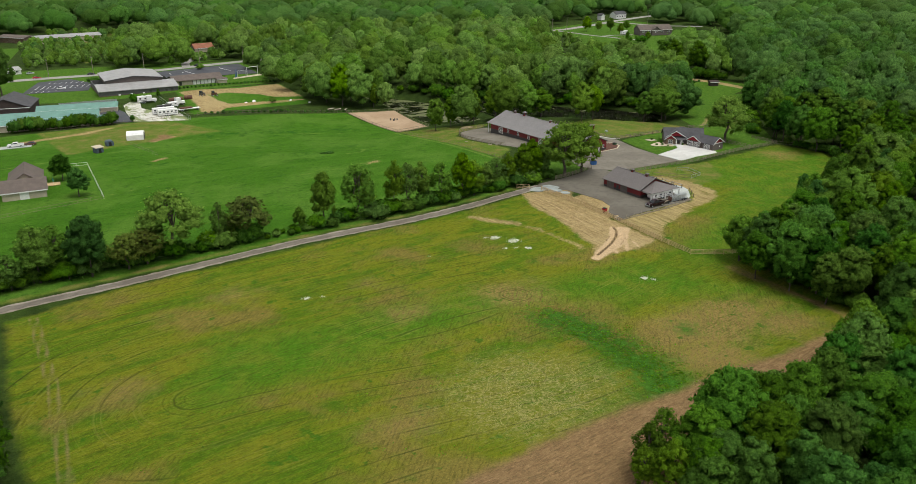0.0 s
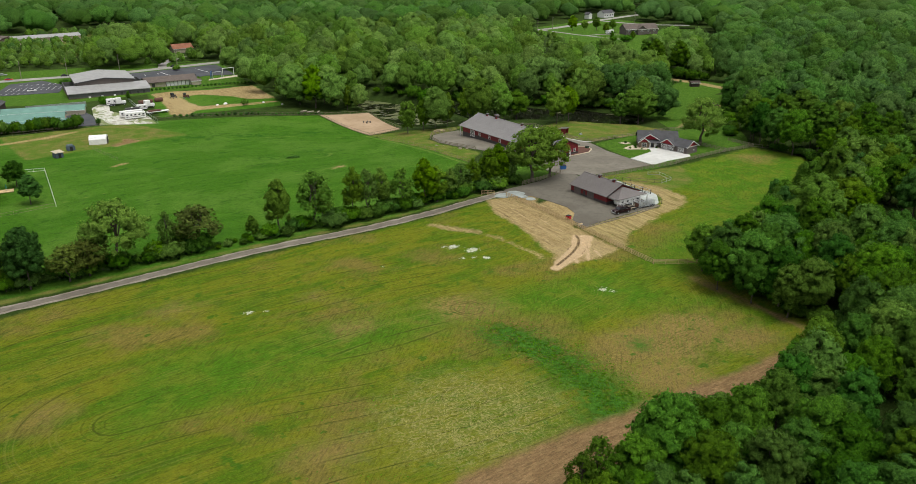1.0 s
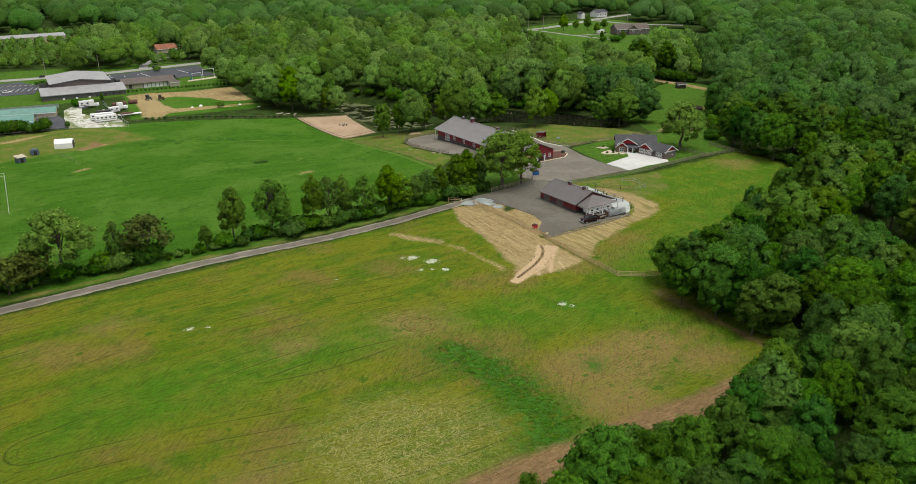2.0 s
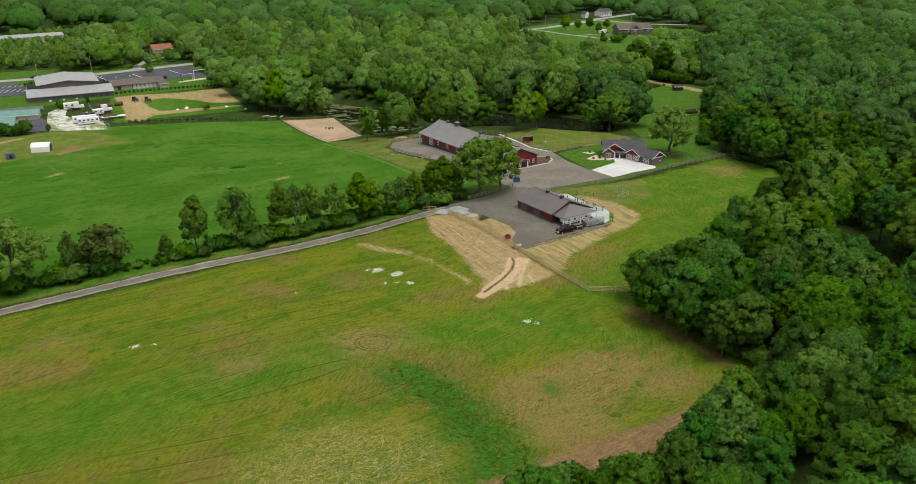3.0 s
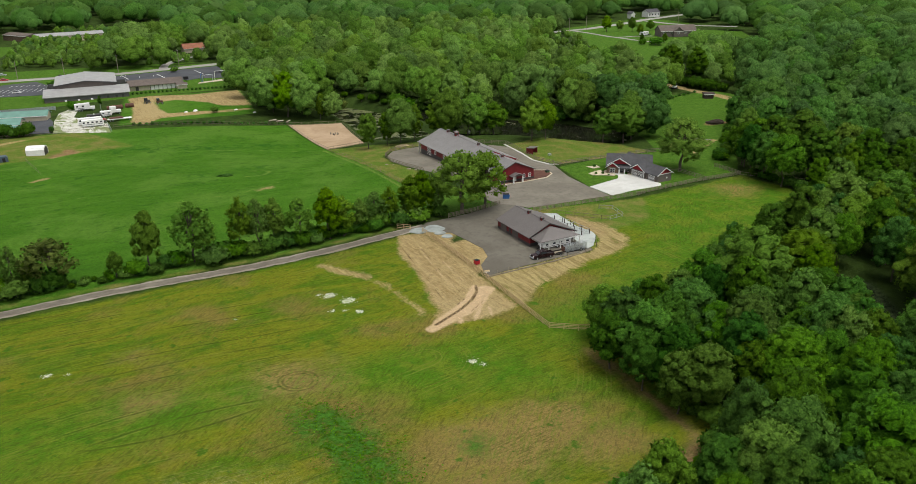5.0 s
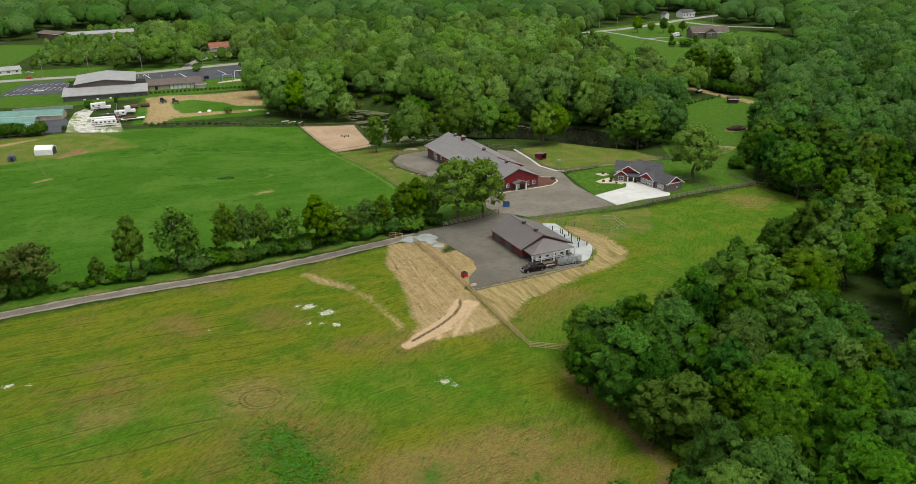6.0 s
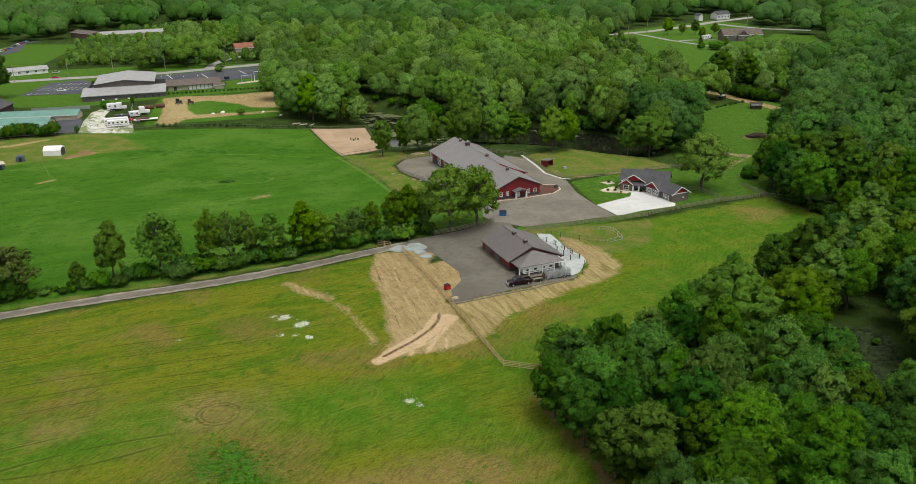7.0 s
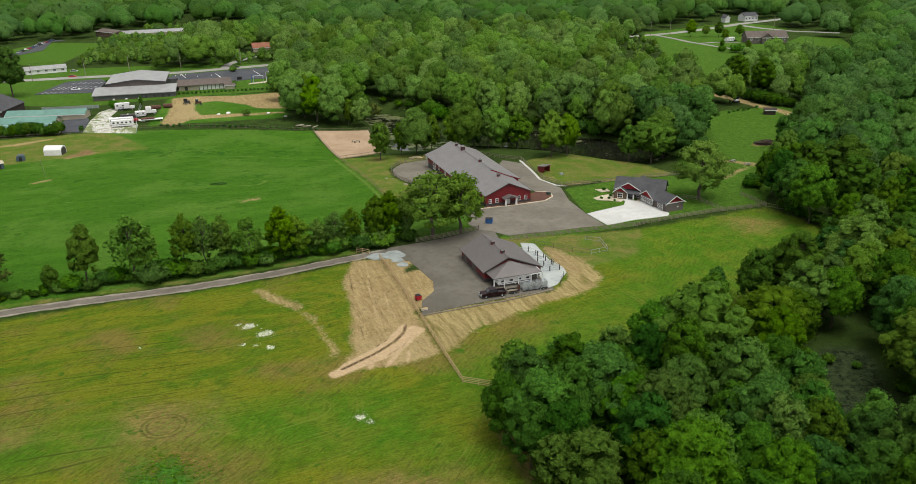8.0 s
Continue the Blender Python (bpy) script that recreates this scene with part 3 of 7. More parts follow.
PADDOCKS = [
    [(142, 252), (152, 262), (146, 284), (146, 296), (152, 306), (163, 308), (172, 314), (150, 325), (131, 325), (138, 278)],
    [(193, 290), (216, 299), (232, 280), (238, 261), (196, 257), (192, 264)],
    [(164, 213), (166, 200), (172, 196), (180, 190), (196, 196), (204, 212)],
    [(20, 600), (70, 800), (80, 840), (20, 830)],
    [(0, 330), (60, 345), (40, 378), (-10, 378)],
]
SUBSOILS = [
    [(125, 208), (131.5, 206), (134.5, 184), (137.3, 158.4), (133.3, 157.2), (129.6, 156.2), (124, 156), (119.4, 156.8), (116.7, 155.6), (117.6, 157.6), (120.7, 163), (120.7, 168.4), (122, 178), (122.1, 186.5), (122, 196.2), (124, 204)],
    [(57, 449), (68, 453), (88, 449), (112, 457), (113, 412), (100, 414), (94, 424), (80, 436), (72, 432), (66, 440)],
    [(58, 446), (68, 444), (72, 411), (76, 400), (65, 383), (59, 388), (60, 414)],
    [(64, 392), (112, 402), (112, 405), (66, 402)],
    [(136, 196), (141, 206), (131, 208), (134, 175), (143.5, 182), (144, 190), (142, 197)],
    [(174, 206), (177.5, 200), (178, 190), (174, 186), (173, 196)],
]
SCRAPES = [[(136.7, 174), (151.3, 176), (167.1, 178.4), (172, 183.5), (174.5, 190), (175, 203), (178, 200), (180.2, 196), (181.4, 191), (181, 184), (176, 178), (168.3, 175), (158.7, 170.8), (151.4, 167.4), (144.1, 163.2), (140.3, 160), (138, 159)]]
FLUSH = [[(172, 210), (205, 213), (248, 222), (253, 205), (247, 190), (234, 178), (205, 160), (184, 149), (167, 141), (149, 136), (136, 140), (138, 152), (166, 166), (190, 184)], [(60, 150), (125, 150), (140, 120), (120, 128), (90, 140), (40, 128), (10, 125), (20, 150)]]
BARE = [(61, 146, 3), (86, 146, 6), (112, 113, 9), (122, 115, 8), (3, 139, 2), (42, 106, 3), (106, 103, 7), (30, 172, 2), (60, 165, 1), (236, 210, 5), (128, 108, 5)]
SCARS = [([(102.4, 197), (106, 191.5), (110.7, 185)], 1.1), ([(110.7, 185), (113.6, 179.4), (115.6, 171.8), (117.3, 163.6)], 0.55)]
WASH = [([(133.8, 168.8), (131.2, 164.2), (126.8, 160.9), (121, 158.3), (116.7, 156.1)], 1.35), ([(134.2, 168.0), (131.6, 165.6)], 1.7), ([(132.2, 170.6), (128.4, 165.4), (124.0, 162.0), (119, 158.6)], 0.75), ([(130, 161.5), (127.6, 158), (126.4, 156.2)], 0.4), ([(124, 158.8), (123.4, 156.4)], 0.4), ([(131.5, 160.4), (130.6, 157)], 0.3), ([(127.5, 172), (126.8, 184), (127.6, 197)], 0.08), ([(130.6, 174), (129.6, 190)], 0.06)]
GULLY = [([(132.5, 170.8), (131.6, 167.9), (129.3, 165), (126.5, 162.7), (124.4, 161.2), (121.4, 159.4), (118, 157.4)], 0.32), ([(133, 166), (130.4, 162.6), (127, 160)], 0.10), ([(128, 166), (124.6, 163.4)], 0.12), ([(128.6, 174), (127.4, 184), (127.6, 196)], 0.10), ([(123.4, 168), (122.8, 182), (123.6, 200)], 0.10)]
SUBSOIL_LINES = [([(97, 269), (101, 271)], 0.9), ([(28, 305), (32, 307)], 0.9), ([(-15, 362), (6, 366), (18, 372)], 1.6), ([(32, 337), (40, 343)], 1.2), ([(290, 438), (303, 407), (318, 394), (324, 370), (330, 335), (331, 322)], 3.0), ([(264, 273), (272, 266.5)], 1.0), ([(246, 262), (262, 275)], 0.5), ([(262, 273.6), (266.3, 270), (269, 265)], 0.9), ([(266, 263.6), (258, 257.6), (251.7, 252.7)], 0.6), ([(197, 256.4), (215, 258.6), (236, 261)], 0.55), ([(196.5, 266), (195.6, 260)], 0.6)]
TRAILS = [([(132.0, 324), (139.5, 277), (143.0, 251), (144.4, 233)], 0.5), ([(129.4, 324), (136.6, 277), (140.2, 250), (141.6, 233)], 0.5), ([(-30, 318), (20, 326), (60, 332), (100, 331), (129, 322)], 0.45), ([(-20, 262), (10, 268), (45, 280)], 0.35), ([(70, 264), (92, 268), (104, 276)], 0.35), ([(96, 294), (101, 296), (104, 292), (101, 288), (94, 287)], 0.5)]
RANK = [(62, 340, 4), (84, 336, 4), (108, 338, 3), (84, 293, 2), (30, 300, 2), (100, 300, 2), (40, 345, 3)]
TILLED = [(140, 100.5), (119, 97.6), (92.3, 95), (77.7, 94), (57.3, 90.7), (43.8, 87.9), (20, 82), (0, 76), (0, 40), (80, 40), (78, 72), (88, 82), (112, 89), (140, 96)]
SOIL_LINES = [([(142.6, 136), (143.6, 118), (144.6, 104), (140, 99)], 0.8), ([(286.5, 290.6), (294.5, 291.4)], 2.0), ([(32, 339), (38, 342), (36, 346)], 2.0), ([(-7.6, 108), (-6.5, 100), (-5, 85)], 0.6)]
RUTS = [([(-12.3, 180), (-10.8, 162.5), (-9.3, 146.5), (-8.8, 133), (-8, 112)], 0.25), ([(-10.8, 180), (-9.3, 162.5), (-7.7, 146.5), (-7.2, 133), (-6.3, 112)], 0.25)]
STONES = [((43.4, 163.2), 1.1), ((46.8, 162.2), 0.6), ((100.4, 179.8), 1.7), ((103.6, 175.6), 1.9), ((104.6, 169.4), 1.0), ((99.2, 172), 0.7), ((98, 181), 0.6), ((101.8, 171.2), 0.6), ((119.6, 141.0), 1.4), ((121.2, 138.6), 0.8), ((79, 175.5), 0.5), ((87, 291), 0.6)]


def ground():
    xs = np.concatenate([-80 - 6 * 1.25 ** np.arange(28, 0, -1), np.arange(-80, -14, 1.9), np.arange(-14, -4, 0.8), np.arange(-4, 96, 1.9), np.arange(96, 142, 0.62), np.arange(142, 300, 1.9), np.arange(300, 620, 5.0), 620 + 6 * 1.25 ** np.arange(1, 27)])
    ys = np.concatenate([40 - 5 * 1.3 ** np.arange(20, 0, -1), np.arange(40, 150, 1.9), np.arange(150, 200, 0.75), np.arange(200, 400, 1.9), np.arange(400, 740, 4.0), 740 + 6 * 1.25 ** np.arange(1, 27)])
    X, Y = np.meshgrid(xs, ys)
    x, y = X.ravel(), Y.ravel()
    z = height(x, y)
    nx, ny = len(xs), len(ys)
    i = (np.arange(ny - 1)[:, None] * nx + np.arange(nx - 1)[None, :]).ravel()
    quads = np.stack([i, i + 1, i + nx + 1, i + nx], 1)
    me = bpy.data.meshes.new("ground")
    me.vertices.add(len(x))
    me.vertices.foreach_set("co", np.stack([x, y, z], 1).ravel())
    me.loops.add(quads.size)
    me.loops.foreach_set("vertex_index", quads.ravel())
    me.polygons.add(len(quads))
    me.polygons.foreach_set("loop_start", np.arange(0, quads.size, 4))
    me.update(calc_edges=True)
    far = np.full(x.shape, -50.0)

    def best(*many):
        out = far
        for m in many:
            out = np.maximum(out, m)
        return np.clip(out, -50, 50)

    cover = {
        "field": best(inside_by(FIELD, x, y)),
        "pasture": best(inside_by(PASTURE, x, y), inside_by([(54, 384), (113, 394), (113, 458), (56, 450)], x, y)),
        "lawn": best(*[inside_by(p, x, y) for p in LAWNS], *[inside_by(p, x, y) for p in YOUNG]),
        "paddock": best(along_by([(-60, 186.4), (-18, 192.2), (35, 201.2), (86, 208), (126, 213.8)], 0.9, x, y), *[inside_by(p, x, y) for p in PADDOCKS]),
        "weeds": best(along_by([(88, 131), (92, 118), (92, 103), (88, 95)], 5.0, x, y), 1.2 - np.hypot(x - 148.3, y - 169.3), 1.0 - np.hypot(x - 109.9, y - 114.7)),
        "swath": np.clip(-along_by([(14, 130), (60, 136), (112, 146)], 0.0, x, y), 0, 200),
        "hay": best(13.5 - np.hypot((x - 67.5) * 0.85, (y - 106) * 1.0)),
        "subsoil": best(*[inside_by(p, x, y) for p in SUBSOILS], *[along_by(l, w, x, y) for l, w in SUBSOIL_LINES]),
        "trail": best(*[along_by(l, w, x, y) for l, w in TRAILS]),
        "rank": best(*[r - np.hypot((x - a) * 0.35, y - b) for a, b, r in RANK]),
        "flush": best(*[inside_by(p, x, y) for p in FLUSH]),
        "bare": best(*[r - np.hypot((x - a) * 0.75, y - b) for a, b, r in BARE]),
        "sedge": best(inside_by(SEDGE, x, y)),
        "wash": best(*[along_by(l, w, x, y) for l, w in WASH]),
        "gully": best(*[along_by(l, w, x, y) for l, w in GULLY]),
        "rut": best(*[along_by(l, w, x, y) for l, w in RUTS]),
        "scrape": best(*[inside_by(p, x, y) for p in SCRAPES], *[along_by(l, w, x, y) for l, w in SCARS]),
        "soil": best(inside_by(TILLED, x, y), *[along_by(l, w, x, y) for l, w in SOIL_LINES]),
        "stone": best(*[0.60 * r - np.hypot((x - a) * 0.8, y - b) for (a, b), r in STONES[:-2]]),
    }
    for name, values in cover.items():
        me.attributes.new(name, "FLOAT", "POINT").data.foreach_set("value", values.astype(np.float32))
    me.materials.append(GROUND)
    me.polygons.foreach_set("use_smooth", np.ones(len(quads), bool))
    return tagged(new("ground", me), "mown hay field, green pasture and bare tan soil", "ground", kind="structure")


ground()
for (poly, level, bank), mat, words in zip(WATERS, (WATER, LILY), ("dark still pond water", "dark marsh water under olive lily pads")):
    wide = sum(p[0] for p in poly) / len(poly), sum(p[1] for p in poly) / len(poly)
    grown = [(wide[0] + (p[0] - wide[0]) * 1.08, wide[1] + (p[1] - wide[1]) * 1.08) for p in poly]
    sheet("water", grown, mat, words, step=8.0, category="pond", level=level)

LANE_LINE = [(-90, 176), (-45, 184), (-18, 187.7), (-6, 189.6), (6, 191.2), (20, 193.8), (35, 196.8), (50, 199.8), (67, 202), (86, 203.6), (105, 206.2), (126, 209.8), (134, 211.5)]


def ragged(line, half, wander, seed):
    """A strip along a line whose two edges wander in and out."""
    dice = random.Random(seed)
    fine_line = []
    for (ax, ay), (bx, by) in zip(line, line[1:]):
        n = max(1, int(math.hypot(bx - ax, by - ay) / 1.6))
        fine_line += [(ax + (bx - ax) * i / n, ay + (by - ay) * i / n) for i in range(n)]
    pts = band(fine_line + [line[-1]], half)
    return [(x + dice.uniform(-0.3, 0.3) * wander, y + dice.uniform(-1, 1) * wander) for x, y in pts]


sheet("road", ragged(LANE_LINE, 2.0, 0.28, 3), SHOULDER, "pale gravel lane beside the hay field", 0.05, 2.0, "road")
sheet("road", ragged(LANE_LINE, 1.25, 0.32, 4), LANE, "dark worn middle of the gravel lane", 0.075, 1.8, "road")
sheet("pavement", [(130, 208.5), (135, 214), (143, 215.2), (150, 217), (160, 221.5), (164.5, 221), (164, 210), (166, 200), (168.5, 190), (168, 179.3), (136.4, 174), (137.6, 180), (141, 184), (141.8, 189), (140.2, 195.5), (138.4, 203)], YARD, "dark grey millings yard round the red barn", 0.08, 2.5, "yard")
sheet("pavement", [(160.5, 221), (159, 227), (161, 234), (165.6, 239.4), (176, 239.8), (186, 241.6), (190, 245), (190.5, 249.5), (186, 251.5), (184, 262), (182.5, 284), (187, 293), (192.3, 286.2), (191.6, 262), (195.2, 253.2), (193.2, 240), (193.8, 227.5), (195.5, 217), (167, 215), (163, 220)], ASPHALT, "worn grey asphalt court in front of the long barn", 0.11, 2.5, "driveway")
sheet("pavement", [(164.5, 306), (158, 306.5), (152, 304.5), (147.5, 296), (146.6, 287), (148.3, 278), (152.5, 268), (158, 255), (165, 256), (160, 292), (166, 296)], ASPHALT, "grey asphalt loop beside the long barn", 0.06, 2.5, "driveway")
sheet("pavement", [(194.1, 227.3), (207.4, 232.2), (209.4, 235.6), (209.0, 238.6), (210.6, 239.0), (212.0, 236.6), (214.8, 236.4), (217.3, 222.6), (215.9, 220.6), (205, 219.4), (196.1, 216.9)], CONCRETE, "new white concrete driveway in front of the house", 0.15, 2.5, "driveway")
sheet("pavement", band([(192.9, 291), (192.4, 274), (191.7, 264), (194.6, 256.4), (197.5, 255)], 0.42), CONCRETE, "pale concrete kerb walk along the court", 0.13, 2.0, "path")
sheet("arena", [(123.7, 371.0), (147.0, 368.4), (148.0, 331), (131.2, 325.2)], SAND, "fenced tan sand riding arena", 0.10, 3.0, "arena")
sheet("gravel_bed", [(166.6, 180.2), (169.5, 181.8), (173.9, 188), (174.2, 191), (172.3, 196), (172.1, 207.4), (168.6, 208.8), (167.4, 200)], STONE, "pale blue-grey crushed stone beside the pens", 0.14, 2.0, "gravel")
for bx, by, br in ((131.2, 208.6, 2.3), (135.4, 208.3, 2.8), (135.8, 204.4, 1.5), (136.6, 201.0, 1.4)):
    sheet("gravel_patch", [(bx + br * (1 + 0.18 * math.sin(3 * a + bx)) * math.cos(a), by + 1.1 * br * math.sin(a)) for a in [i * math.pi / 8 for i in range(16)]], SEAL, "pale grey stone dust patch by the gate", 0.115, 1.0, "gravel")
sheet("road", band([(-400, 520), (-120, 538), (-48, 543), (0, 545.5), (50, 547), (109, 563.5), (160, 573), (330, 612), (382, 617), (417, 627), (470, 655), (505, 676), (560, 700), (700, 740)], 4.2), HIGHWAY, "pale two-lane country road", 0.12, 6.0, "road")
sheet("road", band([(499, 664), (503, 640), (513, 613), (540, 590)], 3.2), HIGHWAY, "pale asphalt side road", 0.15, 6.0, "road")
sheet("driveway", band([(399, 618), (400, 590), (399, 562), (403, 530), (409, 508)], 1.8), HIGHWAY, "pale gravel farm drive across the meadow", 0.15, 6.0, "driveway")
sheet("driveway", band([(432, 552), (415, 556), (400, 552)], 1.5), HIGHWAY, "pale concrete house drive", 0.17, 4.0, "driveway")
sheet("driveway", band([(77.5, 556), (80, 575), (88, 592), (98, 606)], 2.6), HIGHWAY, "pale gravel side drive", 0.15, 4.0, "driveway")
sheet("driveway", band([(-110, 650), (-75, 665), (-64, 690), (-70, 745), (-60, 756)], 5.0), LOT, "far car park drive", 0.15, 5.0, "driveway")
sheet("parking_lot", [(-17, 490), (15.5, 484.5), (19, 512), (8, 536.5), (-9, 530)], LOT, "dark asphalt car park with white bay lines", 0.12, 4.0, "parking lot")
sheet("parking_lot", [(46, 522), (49, 539), (75, 546), (111, 556), (113, 506), (96, 509), (83, 500)], LOT, "dark blue-grey asphalt car park", 0.12, 4.0, "parking lot")
sheet("parking_lot", [(28.6, 380), (27.4, 404), (28, 422), (32, 431), (36, 426), (35, 410), (41, 398), (49.5, 390), (51, 372)], LIME, "pale limestone storage yard", 0.10, 3.0, "yard")
sheet("pavement", [(15, 384), (28.4, 381), (27, 404), (24.5, 414), (16, 412)], LOT, "dark asphalt between the green sheds", 0.14, 3.0, "yard")
sheet("driveway", band([(-60, 357), (-35, 356), (-12, 355)], 2.5), STONE, "pale gravel parking strip behind the pasture", 0.10, 3.0, "driveway")


# ---- building pieces ----
def window(parent, x, y, z, w, h, face, label="white-framed window"):
    """A framed window on a wall; face is the wall's outward side: -y, -x or +x."""
    turn = {"-y": 0, "-x": -90, "+x": 90, "+y": 180}[face]
    f = 0.11
    bm = boxes((-w / 2, w / 2, -0.06, 0.02, h - f, h), (-w / 2, w / 2, -0.06, 0.02, 0, f), (-w / 2, -w / 2 + f, -0.06, 0.02, f, h - f), (w / 2 - f, w / 2, -0.06, 0.02, f, h - f), (-0.035, 0.035, -0.05, 0.02, f, h - f), (-w / 2 + f, w / 2 - f, -0.05, 0.02, h / 2 - 0.03, h / 2 + 0.03))
    fr = part("window", bm, WHITE, parent, label)
    fr.matrix_basis = pose(x, y, z, 0, 0, turn)
    part("pane", boxes((-w / 2 + f, w / 2 - f, -0.02, 0.0, f, h - f)), GLASS, fr)
    return fr


def cross_door(parent, x, y, z, w, h, face, label="white barn door with cross braces"):
    turn = {"-y": 0, "-x": -90, "+x": 90, "+y": 180}[face]
    d = part("door", boxes((-w / 2, w / 2, -0.05, 0.03, 0, h)), WHITE, parent, label)
    d.matrix_basis = pose(x, y, z, 0, 0, turn)
    g = 0.16
    for a in (-w / 2 + g, g / 2):
        b = a + w / 2 - 1.5 * g
        for lo, hi in ((g, h / 2 - g / 2), (h / 2 + g / 2, h - g)):
            c = (a + b) / 2
            k = 0.10
            for tri in ([(a + k, lo), (b - k, lo), (c, (lo + hi) / 2 - k)], [(a + k, hi), (b - k, hi), (c, (lo + hi) / 2 + k)], [(a, lo + k), (a, hi - k), (c - k, (lo + hi) / 2)], [(b, lo + k), (b, hi - k), (c + k, (lo + hi) / 2)]):
                part("panel", slabs((0, 0.03, 0), [(p, -0.07, q) for p, q in tri]), CHAR, d)
    return d


def cupola(parent, x, y, z, s=0.85, h=1.1):
    c = part("cupola", bevelled(boxes((-s / 2, s / 2, -s / 2, s / 2, -0.4, h * 0.65)), 0.03, 1), RED, parent, "small red louvred cupola")
    c.matrix_basis = pose(x, y, z)
    for k in range(4):
        l = part("louvre", boxes((-s * 0.32, s * 0.32, -s / 2 - 0.03, -s / 2, h * 0.12, h * 0.55)), CHAR, c)
        l.matrix_basis = pose(0, 0, 0, 0, 0, 90 * k)
    e = s * 0.68
    bm = bmesh.new()
    v = [bm.verts.new(p) for p in ((-e, -e, h * 0.65), (e, -e, h * 0.65), (e, e, h * 0.65), (-e, e, h * 0.65), (0, 0, h))]
    for f in ((3, 2, 1, 0), (0, 1, 4), (1, 2, 4), (2, 3, 4), (3, 0, 4)):
        bm.faces.new([v[i] for i in f])
    part("cupola_roof", bm, ROOF_D, c, "hipped metal cupola roof")


def post(parent, x, y, h, s=0.22, mat=None, name="post", z=0.0):
    return part(name, bevelled(boxes((x - s / 2, x + s / 2, y - s / 2, y + s / 2, z, h)), 0.015, 1), mat or WHITE, parent)


# ---- small red barn on the yard ----
def yard_barn():
    b = thing("barn", 159.03, 186.12, 6.87, "red steel barn with charcoal base, grey roof and porch", "barn")
    x0, x1, y0, y1, e, r, er = -5.75, 8.15, 0.45, 16.2, 2.75, 5.75, 2.15
    t = 0.18
    part("side_wall", boxes((x0, x0 + t, y0 + t, y1 - t, 1.05, e)), RED_Y, b, "red ribbed steel siding")
    part("side_wall", boxes((x1 - t, x1, y0 + t, y1 - t, 1.05, er)), RED_Y, b, "red ribbed steel siding")
    for a in (y0, y1 - t):
        part("gable_wall", slabs((0, t, 0), [(x0, a, 1.05), (x1, a, 1.05), (x1, a, er), (0, a, r - 0.15), (x0, a, e)]), RED, b, "red ribbed steel siding")
    part("wainscot", boxes((x0 - 0.02, x0 + t, y0, y1, -1.2, 1.05), (x1 - t, x1 + 0.02, y0, y1, -1.2, 1.05), (x0 + t, x1 - t, y0 - 0.02, y0 + t, -1.2, 1.05), (x0 + t, x1 - t, y1 - t, y1 + 0.02, -1.2, 1.05)), CHAR, b, "charcoal steel wainscot")
    L, R = (-6.24, e + 0.02), (8.68, er + 0.0)
    part("roof", slabs((0, 0, -0.16), [(0, 0, r), (0, 16.65, r), (L[0], 16.65, L[1]), (L[0], 0, L[1])], [(0, 0, r), (R[0], 0, R[1]), (R[0], 16.65, R[1]), (0, 16.65, r)]), ROOF_D, b, "taupe-grey ribbed steel roof")
    part("ridge_cap", boxes((-0.18, 0.18, 0, 16.65, r - 0.03, r + 0.05)), ROOF_D, b)
    part("fascia", slabs((0, -0.05, 0), [(0, -0.01, r - 0.1), (L[0], -0.01, L[1] - 0.1), (L[0], -0.01, L[1] - 0.3), (0, -0.01, r - 0.3)], [(0, -0.01, r - 0.1), (R[0], -0.01, R[1] - 0.1), (R[0], -0.01, R[1] - 0.3), (0, -0.01, r - 0.3)]), CHAR, b, "dark eave trim")
    for y, w in ((13.2, 3.0), (7.3, 2.9)):
        d = part("garage_door", boxes((x0 - 0.06, x0 + 0.02, y - w / 2, y + w / 2, 0.02, 2.45)), TAUPE, b, "grey sectional overhead door")
        for k in range(1, 4):
            part("panel", boxes((x0 - 0.085, x0 - 0.06, y - w / 2 + 0.08, y + w / 2 - 0.08, 0.6 * k - 0.52, 0.6 * k - 0.06)), TAUPE, d)
        part("apron", boxes((x0 - 0.9, x0 - 0.06, y - w / 2, y + w / 2, -0.15, 0.06)), CONCRETE, b, "pale concrete door apron")
    part("side_door", boxes((x0 - 0.06, x0 + 0.02, 9.6, 10.5, 0.05, 2.1)), CHAR, b, "dark walk door")
    for y in (3.4, 9.6):
        cupola(b, -0.1, y, r - 0.12)
    # porch roof: a low hipped fan leaning on the gable
    A, BL, FL, FR, BR = (0.3, 0.4, 4.8), (-5.5, 0.4, 2.6), (-5.1, -3.7, 2.5), (7.0, -3.5, 2.45), (6.9, 0.4, 2.35)
    part("porch_roof", slabs((0, 0, -0.14), [A, BL, FL], [A, FL, FR], [A, FR, BR]), ROOF_D, b, "taupe-grey steel porch roof")
    part("porch_beam", boxes((-5.0, 7.2, -3.55, -3.35, 2.1, 2.38), (-5.0, -4.8, -3.35, 0.4, 2.1, 2.38), (7.0, 7.2, -3.35, 0.4, 2.0, 2.28)), WHITE, b, "white porch beam")
    for x, y in ((-4.9, -3.4), (-2.4, -3.4), (1.1, -3.4), (4.2, -3.4), (7.1, -3.3), (7.1, -0.6)):
        post(b, x, y, 2.35, 0.24, name="porch_post", z=-0.9)
